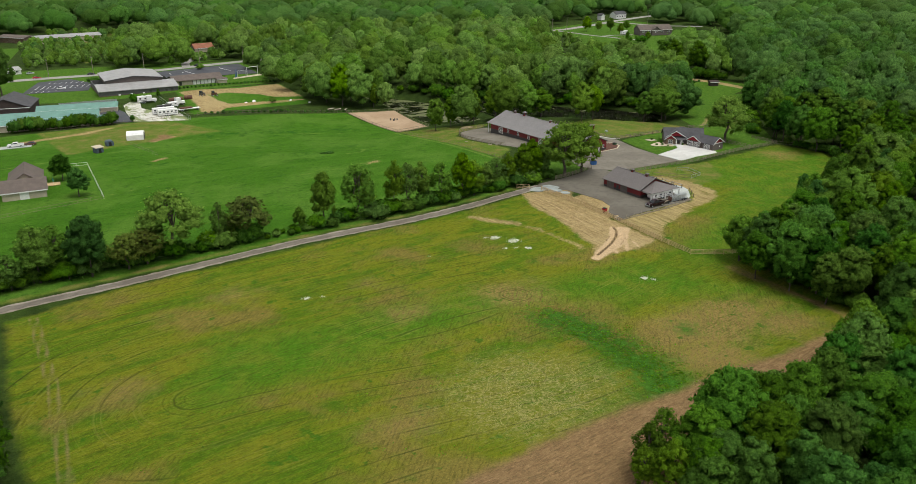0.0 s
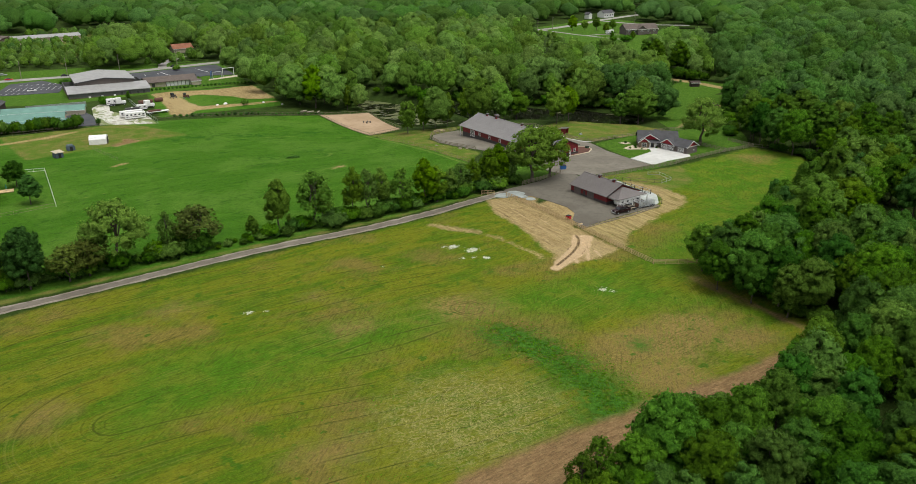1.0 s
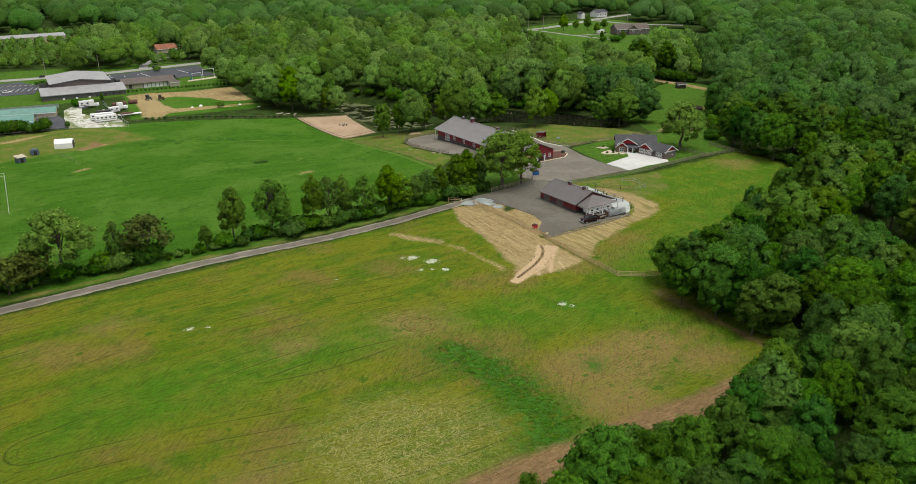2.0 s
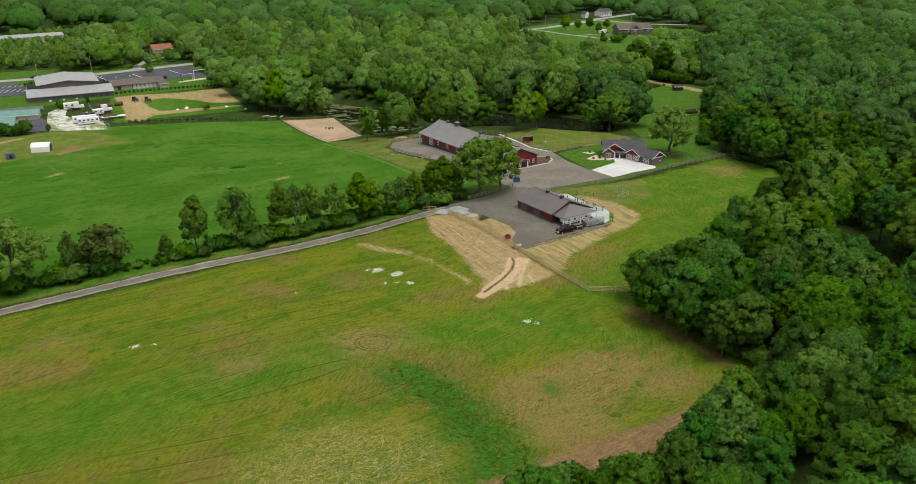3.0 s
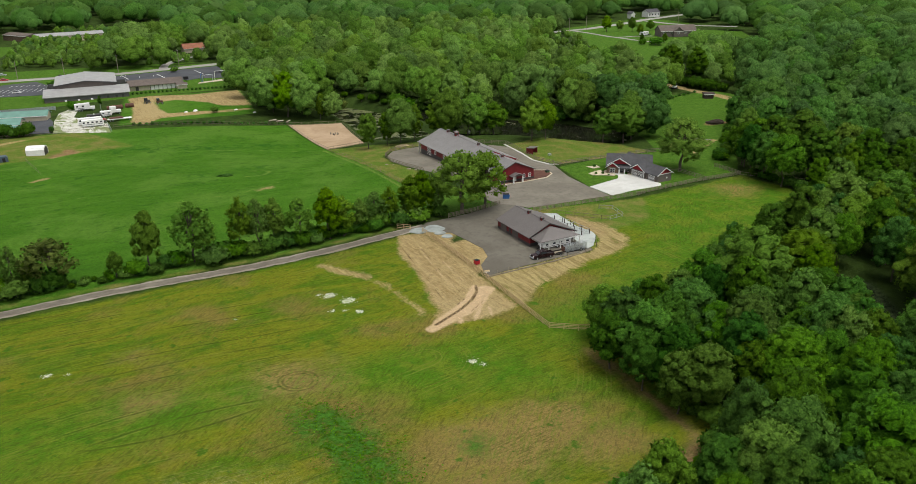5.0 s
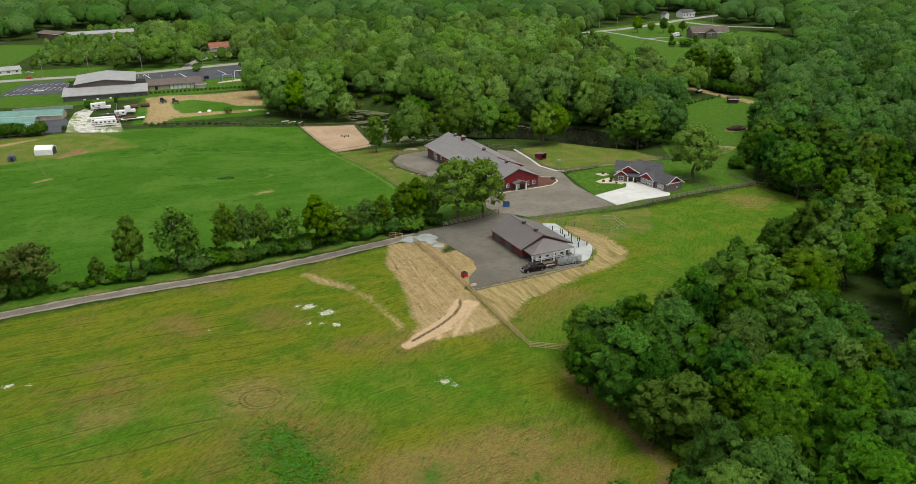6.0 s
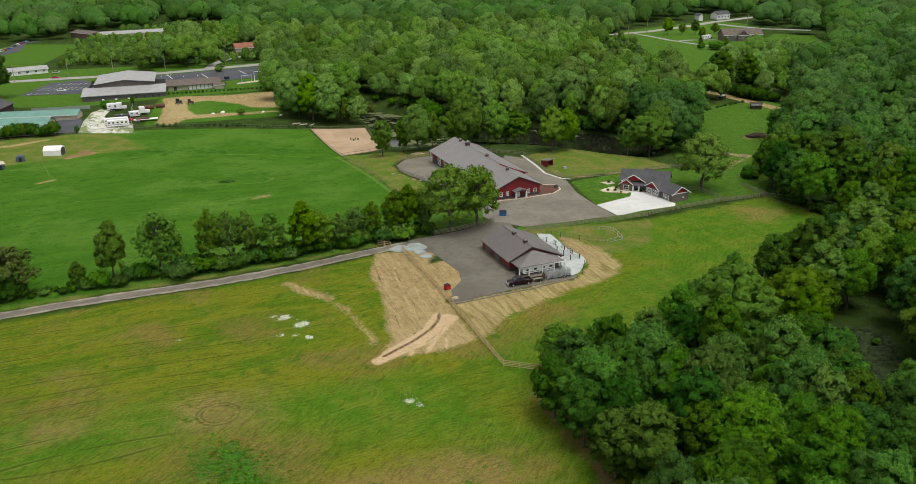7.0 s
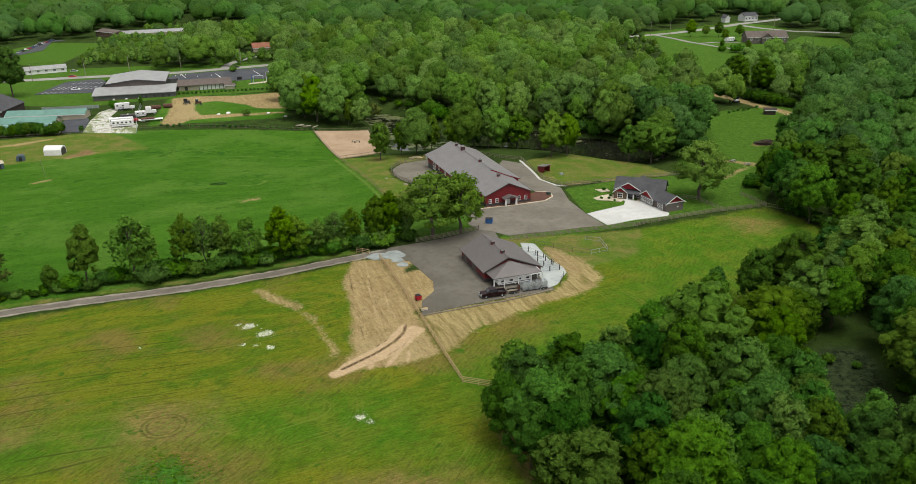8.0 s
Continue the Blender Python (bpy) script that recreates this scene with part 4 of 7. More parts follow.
    part("porch_floor", boxes((-4.9, 7.4, -3.9, 0.4, -1.0, -0.12)), YARD, b, "dark gravel porch floor")
    return b


yard_barn()


# ---- long red stable ----
def long_barn():
    b = thing("barn", 173.42, 255.96, 6.92, "long red stable barn with grey steel roof", "barn", z=1.3)
    h, ln, e, r, bx, bz = 9.1, 38.0, 3.0, 7.0, 5.2, 4.65
    t = 0.2
    for a in (-h, h - t):
        part("side_wall", boxes((a, a + t, 0.5 + t, ln - t, 0.95, e)), RED_Y, b, "red ribbed steel siding")
    for a in (0.5, ln - t):
        part("gable_wall", slabs((0, t, 0), [(-h, a, 0.95), (h, a, 0.95), (h, a, e), (bx, a, bz - 0.1), (0, a, r - 0.15), (-bx, a, bz - 0.1), (-h, a, e)]), RED, b, "red ribbed steel siding")
    part("wainscot", boxes((-h - 0.02, -h + t, 0.5, ln, -1.5, 0.95), (h - t, h + 0.02, 0.5, ln, -1.5, 0.95), (-h + t, h - t, 0.48, 0.5 + t, -1.5, 0.95), (-h + t, h - t, ln - t, ln + 0.02, -1.5, 0.95)), CHAR, b, "charcoal steel wainscot")
    E, f = 9.71, 40.2
    polys = []
    for s in (-1, 1):
        polys.append([(0, 0, r), (0, f, r), (s * bx, f, bz), (s * bx, 0, bz)])
        polys.append([(s * bx, 0, bz), (s * bx, f, bz), (s * E, f, e + 0.05), (s * E, 0, e + 0.05)])
    part("roof", slabs((0, 0, -0.16), *polys), ROOF, b, "grey ribbed steel roof with a flatter eave")
    part("ridge_cap", boxes((-0.2, 0.2, 0, f, r - 0.03, r + 0.05)), ROOF, b)
    part("fascia", slabs((0, -0.05, 0), *[[(0, -0.01, r - 0.08), (s * bx, -0.01, bz - 0.08), (s * E, -0.01, e), (s * E, -0.01, e - 0.22), (s * bx, -0.01, bz - 0.32), (0, -0.01, r - 0.32)] for s in (-1, 1)]), TRIM_RED, b, "dark red barge board")
    for s in (-1, 1):
        post(b, s * (h - 0.1), f - 0.3, e - 0.1, 0.25, name="end_post", z=-1.5)
    for y in (33.5, 10.5):
        cupola(b, 0, y, r - 0.1, 0.9, 1.15)
    cupola(b, 0, 27.0, r - 0.1, 1.25, 1.9)
    for y, w in ((31.0, 2.9), (5.0, 2.4)):
        cross_door(b, -h - 0.03, y, 0.0, w, 2.5, "-x")
    for y in (26.0, 19.3, 12.5):
        window(b, -h - 0.03, y, 1.05, 1.25, 1.35, "-x")
    for y in (6.0, 13.0, 20.0, 27.0, 33.0):
        window(b, h + 0.03, y, 1.05, 1.25, 1.35, "+x")
    # front wing
    y0, x0, x1, xr, we, wr = -14.4, -7.6, 6.7, -0.5, 3.6, 6.75
    for a in (x0, x1 - t):
        part("wing_side_wall", boxes((a, a + t, y0 + t, 0.5, 1.0, we)), RED_Y, b, "red ribbed steel siding")
    bm = bmesh.new()
    slab(bm, [(x0, y0, 1.0), (x1, y0, 1.0), (x1, y0, we), (xr, y0, wr - 0.15), (x0, y0, we)], (0, t, 0))
    part("wing_gable_wall", bm, RED, b, "red ribbed steel siding")
    part("wing_wainscot", boxes((x0 - 0.02, x0 + t, y0, 0.5, -1.5, 1.0), (x1 - t, x1 + 0.02, y0, 0.5, -1.5, 1.0), (x0 + t, x1 - t, y0 - 0.02, y0 + t, -1.5, 1.0)), CHAR, b, "charcoal steel wainscot")
    L, R = x0 - 0.45, x1 + 0.45
    part("wing_roof", slabs((0, 0, -0.16), [(xr, y0 - 0.4, wr), (xr, 0.4, wr), (L, 0.4, we - 0.1), (L, y0 - 0.4, we - 0.1)], [(xr, y0 - 0.4, wr), (R, y0 - 0.4, we - 0.1), (R, 0.4, we - 0.1), (xr, 0.4, wr)]), ROOF, b, "grey ribbed steel roof")
    part("wing_fascia", slabs((0, -0.05, 0), *[[(xr, y0 - 0.41, wr - 0.05), (s, y0 - 0.41, we - 0.13), (s, y0 - 0.41, we - 0.33), (xr, y0 - 0.41, wr - 0.27)] for s in (L, R)]), CHAR, b, "dark barge board")
    cupola(b, xr, -6.5, wr - 0.1)
    for x in (-6.3, -4.2, 2.9, 5.1):
        window(b, x, y0 - 0.03, 1.0, 0.95, 1.35, "-y")
    part("front_door", boxes((-1.15, 0.05, y0 - 0.06, y0 + 0.02, 0.15, 2.2)), WHITE, b, "white front door")
    part("porch_slab", boxes((-2.4, 1.6, y0 - 2.1, y0, -0.6, 0.12)), CONCRETE, b, "pale concrete step")
    part("porch_roof", slabs((0, 0, -0.12), [(-0.4, y0 - 2.3, 3.3), (-0.4, y0, 3.3), (-2.7, y0, 2.5), (-2.7, y0 - 2.3, 2.5)], [(-0.4, y0 - 2.3, 3.3), (1.9, y0 - 2.3, 2.5), (1.9, y0, 2.5), (-0.4, y0, 3.3)]), ROOF_D, b, "small grey gabled porch roof")
    part("porch_gable", slabs((0, 0.08, 0), [(-2.4, y0 - 2.1, 2.5), (1.6, y0 - 2.1, 2.5), (-0.4, y0 - 2.1, 3.15)]), TAUPE, b)
    for x in (-2.1, 1.3):
        bm = bmesh.new()
        tube(bm, (x, y0 - 1.9, 0.1), (x, y0 - 1.9, 2.5), 0.36, 0.22, 4)
        part("porch_column", bm, WHITE, b, "tapered white porch column")
    return b


long_barn()
bed = [(165.6, 239.2), (176, 239.7), (186, 241.4), (189.6, 244.8), (190.2, 249.2), (186, 251), (182.5, 248), (181, 242.2), (168, 240.6)]
sheet("flower_bed", bed, MULCH, "brown mulch bed with a pale stone edge", 0.20, 1.5, "flower bed", kind="structure")
sheet("kerb", band(bed[:6], 0.22), BED, "pale stone edging of the mulch bed", 0.26, 1.0, "kerb")


# ---- house with angled garage ----
def house():
    b = thing("house", 217, 224.7, 12, "grey shingled ranch house with red gables and white trim", "house", z=0.85)
    M = pose(0, 0, 0, 0, 0, -45)

    def mp(ob):
        ob.matrix_basis = M @ ob.matrix_basis
        return ob

    # main block, at 45 degrees to the garage
    x0, x1, y0, y1, e, r, ry = -16.2, -1.8, 8.4, 17.6, 2.7, 5.8, 13.0
    t = 0.2
    bm = boxes((x0 + t, x1 - t, y0, y0 + t, 0.8, e), (x0 + t, x1 - t, y1 - t, y1, 0.8, e))
    for a in (x0, x1 - t):
        slab(bm, [(a, y0, 0.8), (a, y1, 0.8), (a, y1, e), (a, ry, r - 0.15), (a, y0, e)], (t, 0, 0))
    mp(part("wall", bm, TAUPE, b, "taupe siding"))
    mp(part("brick_base", boxes((x0 - 0.03, x1, y0 - 0.04, y0 + t, -1, 0.8), (x0 - 0.03, x0 + t, y0 + t, y1, -1, 0.8), (x1 - t, x1 + 0.03, y0 + t, y1, -1, 0.8), (x0 + t, x1 - t, y1 - t, y1 + 0.03, -1, 0.8)), BRICK, b, "brown brick base"))
    o = 0.45
    mp(part("roof", slabs((0, 0, -0.18), [(x0 - o, ry, r), (x1 + o, ry, r), (x1 + o, y0 - o, e - 0.05), (x0 - o, y0 - o, e - 0.05)], [(x0 - o, ry, r), (x0 - o, y1 + o, e - 0.05), (x1 + o, y1 + o, e - 0.05), (x1 + o, ry, r)]), SHINGLE, b, "charcoal shingle roof"))

    def front_gable(xc, half, top, depth, wall, name, base=2.7, body=True):
        ya = y0 - depth
        if body:
            mp(part(name + "_wall", boxes((xc - half, xc + half, ya, y0 + 0.3, -0.6, base)), wall, b, "tan brick wall"))
        mp(part(name, slabs((0, 0.15, 0), [(xc - half, ya, base), (xc + half, ya, base), (xc, ya, top - 0.1)]), TRIM_RED, b, "red shake gable"))
        back_y = y0 + (top - e) / (r - e) * (ry - y0)
        mp(part(name + "_roof", slabs((0, 0, -0.16), [(xc, ya - 0.35, top), (xc, back_y, top), (xc - half - 0.4, y0, base - 0.2), (xc - half - 0.4, ya - 0.35, base - 0.2)], [(xc, ya - 0.35, top), (xc + half + 0.4, ya - 0.35, base - 0.2), (xc + half + 0.4, y0, base - 0.2), (xc, back_y, top)]), SHINGLE, b, "charcoal shingle gable roof"))
        mp(part(name + "_trim", slabs((0, -0.06, 0), [(xc, ya - 0.36, top + 0.02), (xc - half - 0.42, ya - 0.36, base - 0.18), (xc - half - 0.42, ya - 0.36, base - 0.42), (xc, ya - 0.36, top - 0.25)], [(xc, ya - 0.36, top + 0.02), (xc + half + 0.42, ya - 0.36, base - 0.18), (xc + half + 0.42, ya - 0.36, base - 0.42), (xc, ya - 0.36, top - 0.25)]), WHITE, b, "white barge boards"))

    front_gable(-14.3, 1.9, 4.2, 1.5, BRICK, "bay_gable")
    front_gable(-12.2, 3.4, 5.45, 0.2, BRICK, "big_gable", 3.4, False)
    mp(window(b, -14.3, y0 - 1.53, 0.75, 1.7, 1.5, "-y", "white double window"))
    mp(window(b, -8.8, y0 - 0.05, 0.9, 1.6, 1.3, "-y", "white double window"))
    mp(part("front_door", boxes((-12.0, -10.9, y0 - 0.06, y0 + 0.02, 0.1, 2.2)), GLASS, b, "dark glazed front door"))
    mp(part("porch_floor", boxes((-12.4, -7.4, y0 - 1.7, y0, -0.6, 0.08)), CONCRETE, b, "pale concrete porch"))
    mp(part("porch_roof", slabs((0, 0, -0.14), [(-12.4, y0 + 0.3, 3.0), (-12.4, y0 - 2.0, 2.45), (-7.2, y0 - 2.0, 2.45), (-7.2, y0 + 0.3, 3.0)]), SHINGLE, b, "low shingled porch roof"))
    for x in (-12.1, -10.3, -7.6):
        mp(part("porch_column", bevelled(boxes((x - 0.17, x + 0.17, y0 - 1.75, y0 - 1.4, 0.08, 2.35)), 0.02, 1), WHITE, b, "white porch column"))
    # garage wing
    gx0, gx1, gy0, gy1, ge, gr, gx = -0.4, 5.9, -0.7, 13.5, 2.6, 4.75, 2.75
    bm = bmesh.new()
    box(bm, gx0, gx0 + t, gy0 + t, gy1, -1, ge)
    box(bm, gx1 - t, gx1, gy0 + t, gy1, -1, ge)
    slab(bm, [(gx0, gy0, -1), (gx1, gy0, -1), (gx1, gy0, ge), (gx0, gy0, ge)], (0, t, 0))
    part("garage_wall", bm, TAUPE, b, "taupe siding")
    part("garage_gable", slabs((0, 0.15, 0), [(gx0, gy0, ge), (gx1, gy0, ge), (gx, gy0, gr - 0.15)]), TRIM_RED, b, "red shake gable")
    part("gable_band", boxes((gx0 - 0.3, gx1 + 0.3, gy0 - 0.1, gy0, ge - 0.1, ge + 0.12)), WHITE, b, "white trim board")
    part("garage_roof", slabs((0, 0, -0.18), [(gx, gy0 - 0.5, gr), (gx, gy1, gr), (gx0 - 0.5, gy1, ge - 0.1), (gx0 - 0.5, gy0 - 0.5, ge - 0.1)], [(gx, gy0 - 0.5, gr), (gx1 + 0.5, gy0 - 0.5, ge - 0.1), (gx1 + 0.5, gy1, ge - 0.1), (gx, gy1, gr)]), SHINGLE, b, "charcoal shingle roof")
    part("garage_trim", slabs((0, -0.06, 0), *[[(gx, gy0 - 0.51, gr + 0.02), (s, gy0 - 0.51, ge - 0.08), (s, gy0 - 0.51, ge - 0.32), (gx, gy0 - 0.51, gr - 0.25)] for s in (gx0 - 0.55, gx1 + 0.55)]), WHITE, b, "white barge boards")
    # gable over two of the doors
    c, half, top, xf = 7.6, 3.1, 4.55, gx0 - 0.5
    part("door_gable_wall", boxes((xf, gx0 + 0.1, c - half, c + half, -1, ge)), TAUPE, b, "taupe siding")
    part("door_gable", slabs((0.12, 0, 0), [(xf, c - half, ge), (xf, c + half, ge), (xf, c, top - 0.1)]), TRIM_RED, b, "red shake gable")
    part("door_gable_roof", slabs((0, 0, -0.16), [(xf - 0.35, c, top), (gx, c, top), (gx0, c - half - 0.4, ge - 0.15), (xf - 0.35, c - half - 0.4, ge - 0.15)], [(xf - 0.35, c, top), (xf - 0.35, c + half + 0.4, ge - 0.15), (gx0, c + half + 0.4, ge - 0.15), (gx, c, top)]), SHINGLE, b, "charcoal shingle gable roof")
    part("door_gable_trim", slabs((-0.06, 0, 0), *[[(xf - 0.36, c, top + 0.02), (xf - 0.36, s, ge - 0.13), (xf - 0.36, s, ge - 0.37), (xf - 0.36, c, top - 0.25)] for s in (c - half - 0.42, c + half + 0.42)]), WHITE, b, "white barge boards")
    for y, x in ((9.1, xf), (6.1, xf), (1.9, gx0)):
        cross_door(b, x - 0.03, y, 0.0, 2.55, 2.25, "-x", "white carriage garage door with dark panels")
    for y in (4.3, 0.2):
        part("brick_pier", boxes((gx0 - 0.1, gx0 + 0.05, y - 0.35, y + 0.35, -1, 0.9)), BRICK, b, "brown brick pier")
    part("wall_vent", boxes((3.6, 4.1, gy0 - 0.05, gy0, 1.0, 1.4)), WHITE, b, "white wall vent")
    # rear bay, deck and stair
    part("rear_gable_roof", slabs((0, 0, -0.16), [(6.0, 14.0, 5.2), (6.0, 19.5, 5.2), (3.0, 19.5, 2.6), (3.0, 14.0, 2.6)], [(6.0, 14.0, 5.2), (9.0, 14.0, 2.6), (9.0, 19.5, 2.6), (6.0, 19.5, 5.2)]), SHINGLE, b, "charcoal shingle rear gable")
    part("rear_wall", boxes((3.4, 8.6, 14.2, 19.2, -1, 2.55)), TAUPE, b, "taupe siding")
    dk = part("deck", boxes((8.6, 11.6, 14.0, 18.0, 1.1, 1.25)), GREY_WOOD, b, "grey timber deck")
    for x, y in ((11.5, 14.1), (11.5, 17.9), (8.8, 14.1), (10.1, 14.1)):
        part("deck_post", boxes((x - 0.07, x + 0.07, y - 0.07, y + 0.07, -1, 2.2)), WHITE, dk)
    part("deck_rail", boxes((8.6, 11.6, 13.95, 14.02, 2.1, 2.2), (11.55, 11.62, 14.02, 18, 2.1, 2.2), (8.6, 11.6, 13.97, 14.0, 1.7, 1.78)), WHITE, dk, "white deck rail")
    for k in range(6):
        part("stair_tread", boxes((9.0, 10.2, 13.7 - 0.28 * k, 13.98 - 0.28 * k, 0.92 - 0.19 * k, 0.98 - 0.19 * k)), WHITE, dk)
    return b


house()
sheet("flower_bed", [(204.5, 242.5), (207.5, 243.5), (210.2, 240.6), (212.6, 238.2), (209.6, 237.0), (207.8, 235.4), (205.6, 237.0), (201.6, 238.6), (201.2, 240.8)], BED, "pale pebble bed with small shrubs before the house", 0.12, 1.0, "flower bed")
sheet("flower_bed", [(205.0, 249.0), (209.0, 249.0), (209.0, 246.4), (206.0, 246.0)], BED, "pale pebble bed beside the house", 0.12, 1.0, "flower bed")


# ---- plainer far buildings ----
def far_building(x, y, turn, w, d, h, ridge, wall, roof, label, category, windows=0, door=False, along="x", over=0.5, z=None, glazed=None):
    """A gabled building, its front at y=0 towards the viewer; the ridge runs along x or y."""
    b = thing("building" if category != "house" else "house", x, y, turn, label, category, z=z)
    t = 0.2
    if along == "x":
        bm = boxes((t, w - t, 0, t, -1, h), (t, w - t, d - t, d, -1, h))
        for a in (0, w - t):
            slab(bm, [(a, 0, -1), (a, d, -1), (a, d, h), (a, d / 2, ridge - 0.12), (a, 0, h)], (t, 0, 0))
        polys = [[(-over, d / 2, ridge), (w + over, d / 2, ridge), (w + over, -over, h - 0.1), (-over, -over, h - 0.1)], [(-over, d / 2, ridge), (-over, d + over, h - 0.1), (w + over, d + over, h - 0.1), (w + over, d / 2, ridge)]]
    else:
        bm = boxes((0, t, t, d - t, -1, h), (w - t, w, t, d - t, -1, h))
        for a in (0, d - t):
            slab(bm, [(0, a, -1), (w, a, -1), (w, a, h), (w / 2, a, ridge - 0.12), (0, a, h)], (0, t, 0))
        polys = [[(w / 2, -over, ridge), (w / 2, d + over, ridge), (-over, d + over, h - 0.1), (-over, -over, h - 0.1)], [(w / 2, -over, ridge), (w + over, -over, h - 0.1), (w + over, d + over, h - 0.1), (w / 2, d + over, ridge)]]
    part("wall", bm, wall, b)
    part("roof", slabs((0, 0, -0.2), *polys), roof, b)
    part("fascia", boxes((-over, w + over, -over - 0.06, -over, h - 0.42, h - 0.12)), WHITE if wall not in (RED,) else CHAR, b)
    for k in range(windows):
        wx = w * (k + 0.5) / windows
        window(b, wx, -0.03, h * 0.35, min(1.6, 0.5 * w / windows), min(1.5, h * 0.42), "-y")
    if door:
        part("door", boxes((w * 0.5 - 1.3, w * 0.5 + 1.3, -0.08, 0.02, 0, 2.4)), WHITE, b, "white overhead door")
    return b


def school():
    b = thing("building", 19.5, 455.0, 2.5, "grey sheet-metal hall with a silver stepped roof", "hall", z=0.5)
    w = 39.0
    part("wall", boxes((0, w, 0, 0.3, 1.0, 3.4), (0, 0.3, 0.3, 42, 1.0, 3.4), (w - 0.3, w, 0.3, 42, 1.0, 3.4), (0.3, w - 0.3, 41.7, 42, 1.0, 3.4)), GREY_WALL, b, "grey ribbed sheet wall")
    part("base_course", boxes((-0.05, w + 0.05, -0.05, 0.3, -2, 1.0), (-0.05, 0.3, 0.3, 42, -2, 1.0), (w - 0.3, w + 0.05, 0.3, 42, -2, 1.0)), BRICK, b, "dark brick base")
    part("lower_roof", slabs((0, 0, -0.3), [(-0.6, -0.8, 3.4), (w + 0.6, -0.8, 3.4), (w + 0.6, 14, 5.2), (-0.6, 14, 5.2)]), SILVER_ROOF, b, "silver steel lower roof")
    # upper block with a low gable facing the viewer
    u0, u1, ua, ub, ue, ur = 5.0, 33.5, 13.5, 46.0, 6.7, 8.4
    bm = boxes((u0, u0 + 0.3, ua, ub, 4, ue), (u1 - 0.3, u1, ua, ub, 4, ue))
    for a in (ua, ub - 0.3):
        slab(bm, [(u0, a, 4), (u1, a, 4), (u1, a, ue), ((u0 + u1) / 2, a, ur - 0.2), (u0, a, ue)], (0, 0.3, 0))
    part("upper_wall", bm, TAUPE, b, "dull taupe upper wall")
    part("upper_roof", slabs((0, 0, -0.35), [((u0 + u1) / 2, ua - 0.6, ur), ((u0 + u1) / 2, ub + 0.5, ur), (u0 - 0.6, ub + 0.5, ue), (u0 - 0.6, ua - 0.6, ue)], [((u0 + u1) / 2, ua - 0.6, ur), (u1 + 0.6, ua - 0.6, ue), (u1 + 0.6, ub + 0.5, ue), ((u0 + u1) / 2, ub + 0.5, ur)]), SILVER_ROOF, b, "silver steel gabled roof")
    part("upper_fascia", slabs((0, -0.1, 0), *[[((u0 + u1) / 2, ua - 0.62, ur), (s, ua - 0.62, ue), (s, ua - 0.62, ue - 0.6), ((u0 + u1) / 2, ua - 0.62, ur - 0.6)] for s in (u0 - 0.6, u1 + 0.6)]), CHAR, b, "dark fascia")
    for x in (9.5, 15.5, 21.5):
        part("vent_hood", bevelled(boxes((x - 0.5, x + 0.5, -1.1, -0.05, 0.2, 1.4)), 0.08, 1), WHITE, b, "white wall vent unit")
    for x in (25, 29, 33, 36):
        part("side_door", boxes((x - 0.55, x + 0.55, -0.1, 0.0, 0, 2.2)), CHAR, b, "dark steel door")
    # classroom wing with a brown roof and tall white panels
    g = thing("building", 58.6, 474.0, 6, "low classroom wing with brown shingle roof and white panels", "school wing", z=0.4)
    w = 27.0
    part("wall", boxes((0, w, 0, 0.3, -2, 3.1), (0, 0.3, 0.3, 11, -2, 3.1), (w - 0.3, w, 0.3, 11, -2, 3.1), (0.3, w - 0.3, 10.7, 11, -2, 3.1)), BEIGE, g, "pale beige wall")
    part("roof", slabs((0, 0, -0.25), [(-0.6, 5.5, 5.4), (w + 0.6, 5.5, 5.4), (w + 0.6, -1.0, 3.2), (-0.6, -1.0, 3.2)], [(-0.6, 5.5, 5.4), (-0.6, 12, 3.2), (w + 0.6, 12, 3.2), (w + 0.6, 5.5, 5.4)]), BROWN_ROOF, g, "brown shingle roof")
    for k in range(8):
        part("mullion", boxes((10.3 + 2.1 * k, 10.6 + 2.1 * k, -0.12, 0.0, 0.3, 3.0)), CHAR, g, "dark vertical strip between white panels")
    part("white_panel", boxes((10.6, 25.0, -0.06, 0.0, 0.4, 3.0)), WHITE, g, "tall white wall panels")
    part("dark_door_panel", boxes((3, 4.5, -0.08, 0, 0, 2.6)), CHAR, g, "dark flat panel in place of recessed doors")
    far_building(82.5, 473.0, 6, 5.0, 4.0, 2.3, 2.9, BEIGE, BROWN_ROOF, "small tan shed with a pinkish roof", "shed")
    return b


school()
# green-roofed storage sheds
far_building(-9.5, 413.0, -7, 34.0, 8.0, 2.9, 4.6, BEIGE, GREEN_ROOF, "long beige storage shed with a faded green roof", "shed", z=1.0)
far_building(-34.0, 398.5, -7.5, 49.5, 9.5, 2.9, 4.9, BEIGE, GREEN_ROOF, "long beige storage shed with a faded green roof", "shed", z=1.0)
far_building(-34.0, 388.5, -7.5, 53.5, 6.0, 2.6, 3.9, BEIGE, GREEN_ROOF, "low beige storage shed with a faded green roof", "shed", z=1.0)
far_building(-32.0, 422.0, -10, 20.0, 22.0, 4.5, 8.5, DARK_WOOD, SHINGLE, "dark old gabled barn", "barn", along="y", z=0.8)
far_building(-39.5, 565.0, 20, 23.0, 9.0, 3.0, 4.4, WHITE, SILVER_ROOF, "white roadside building with a grey roof", "building", windows=5)
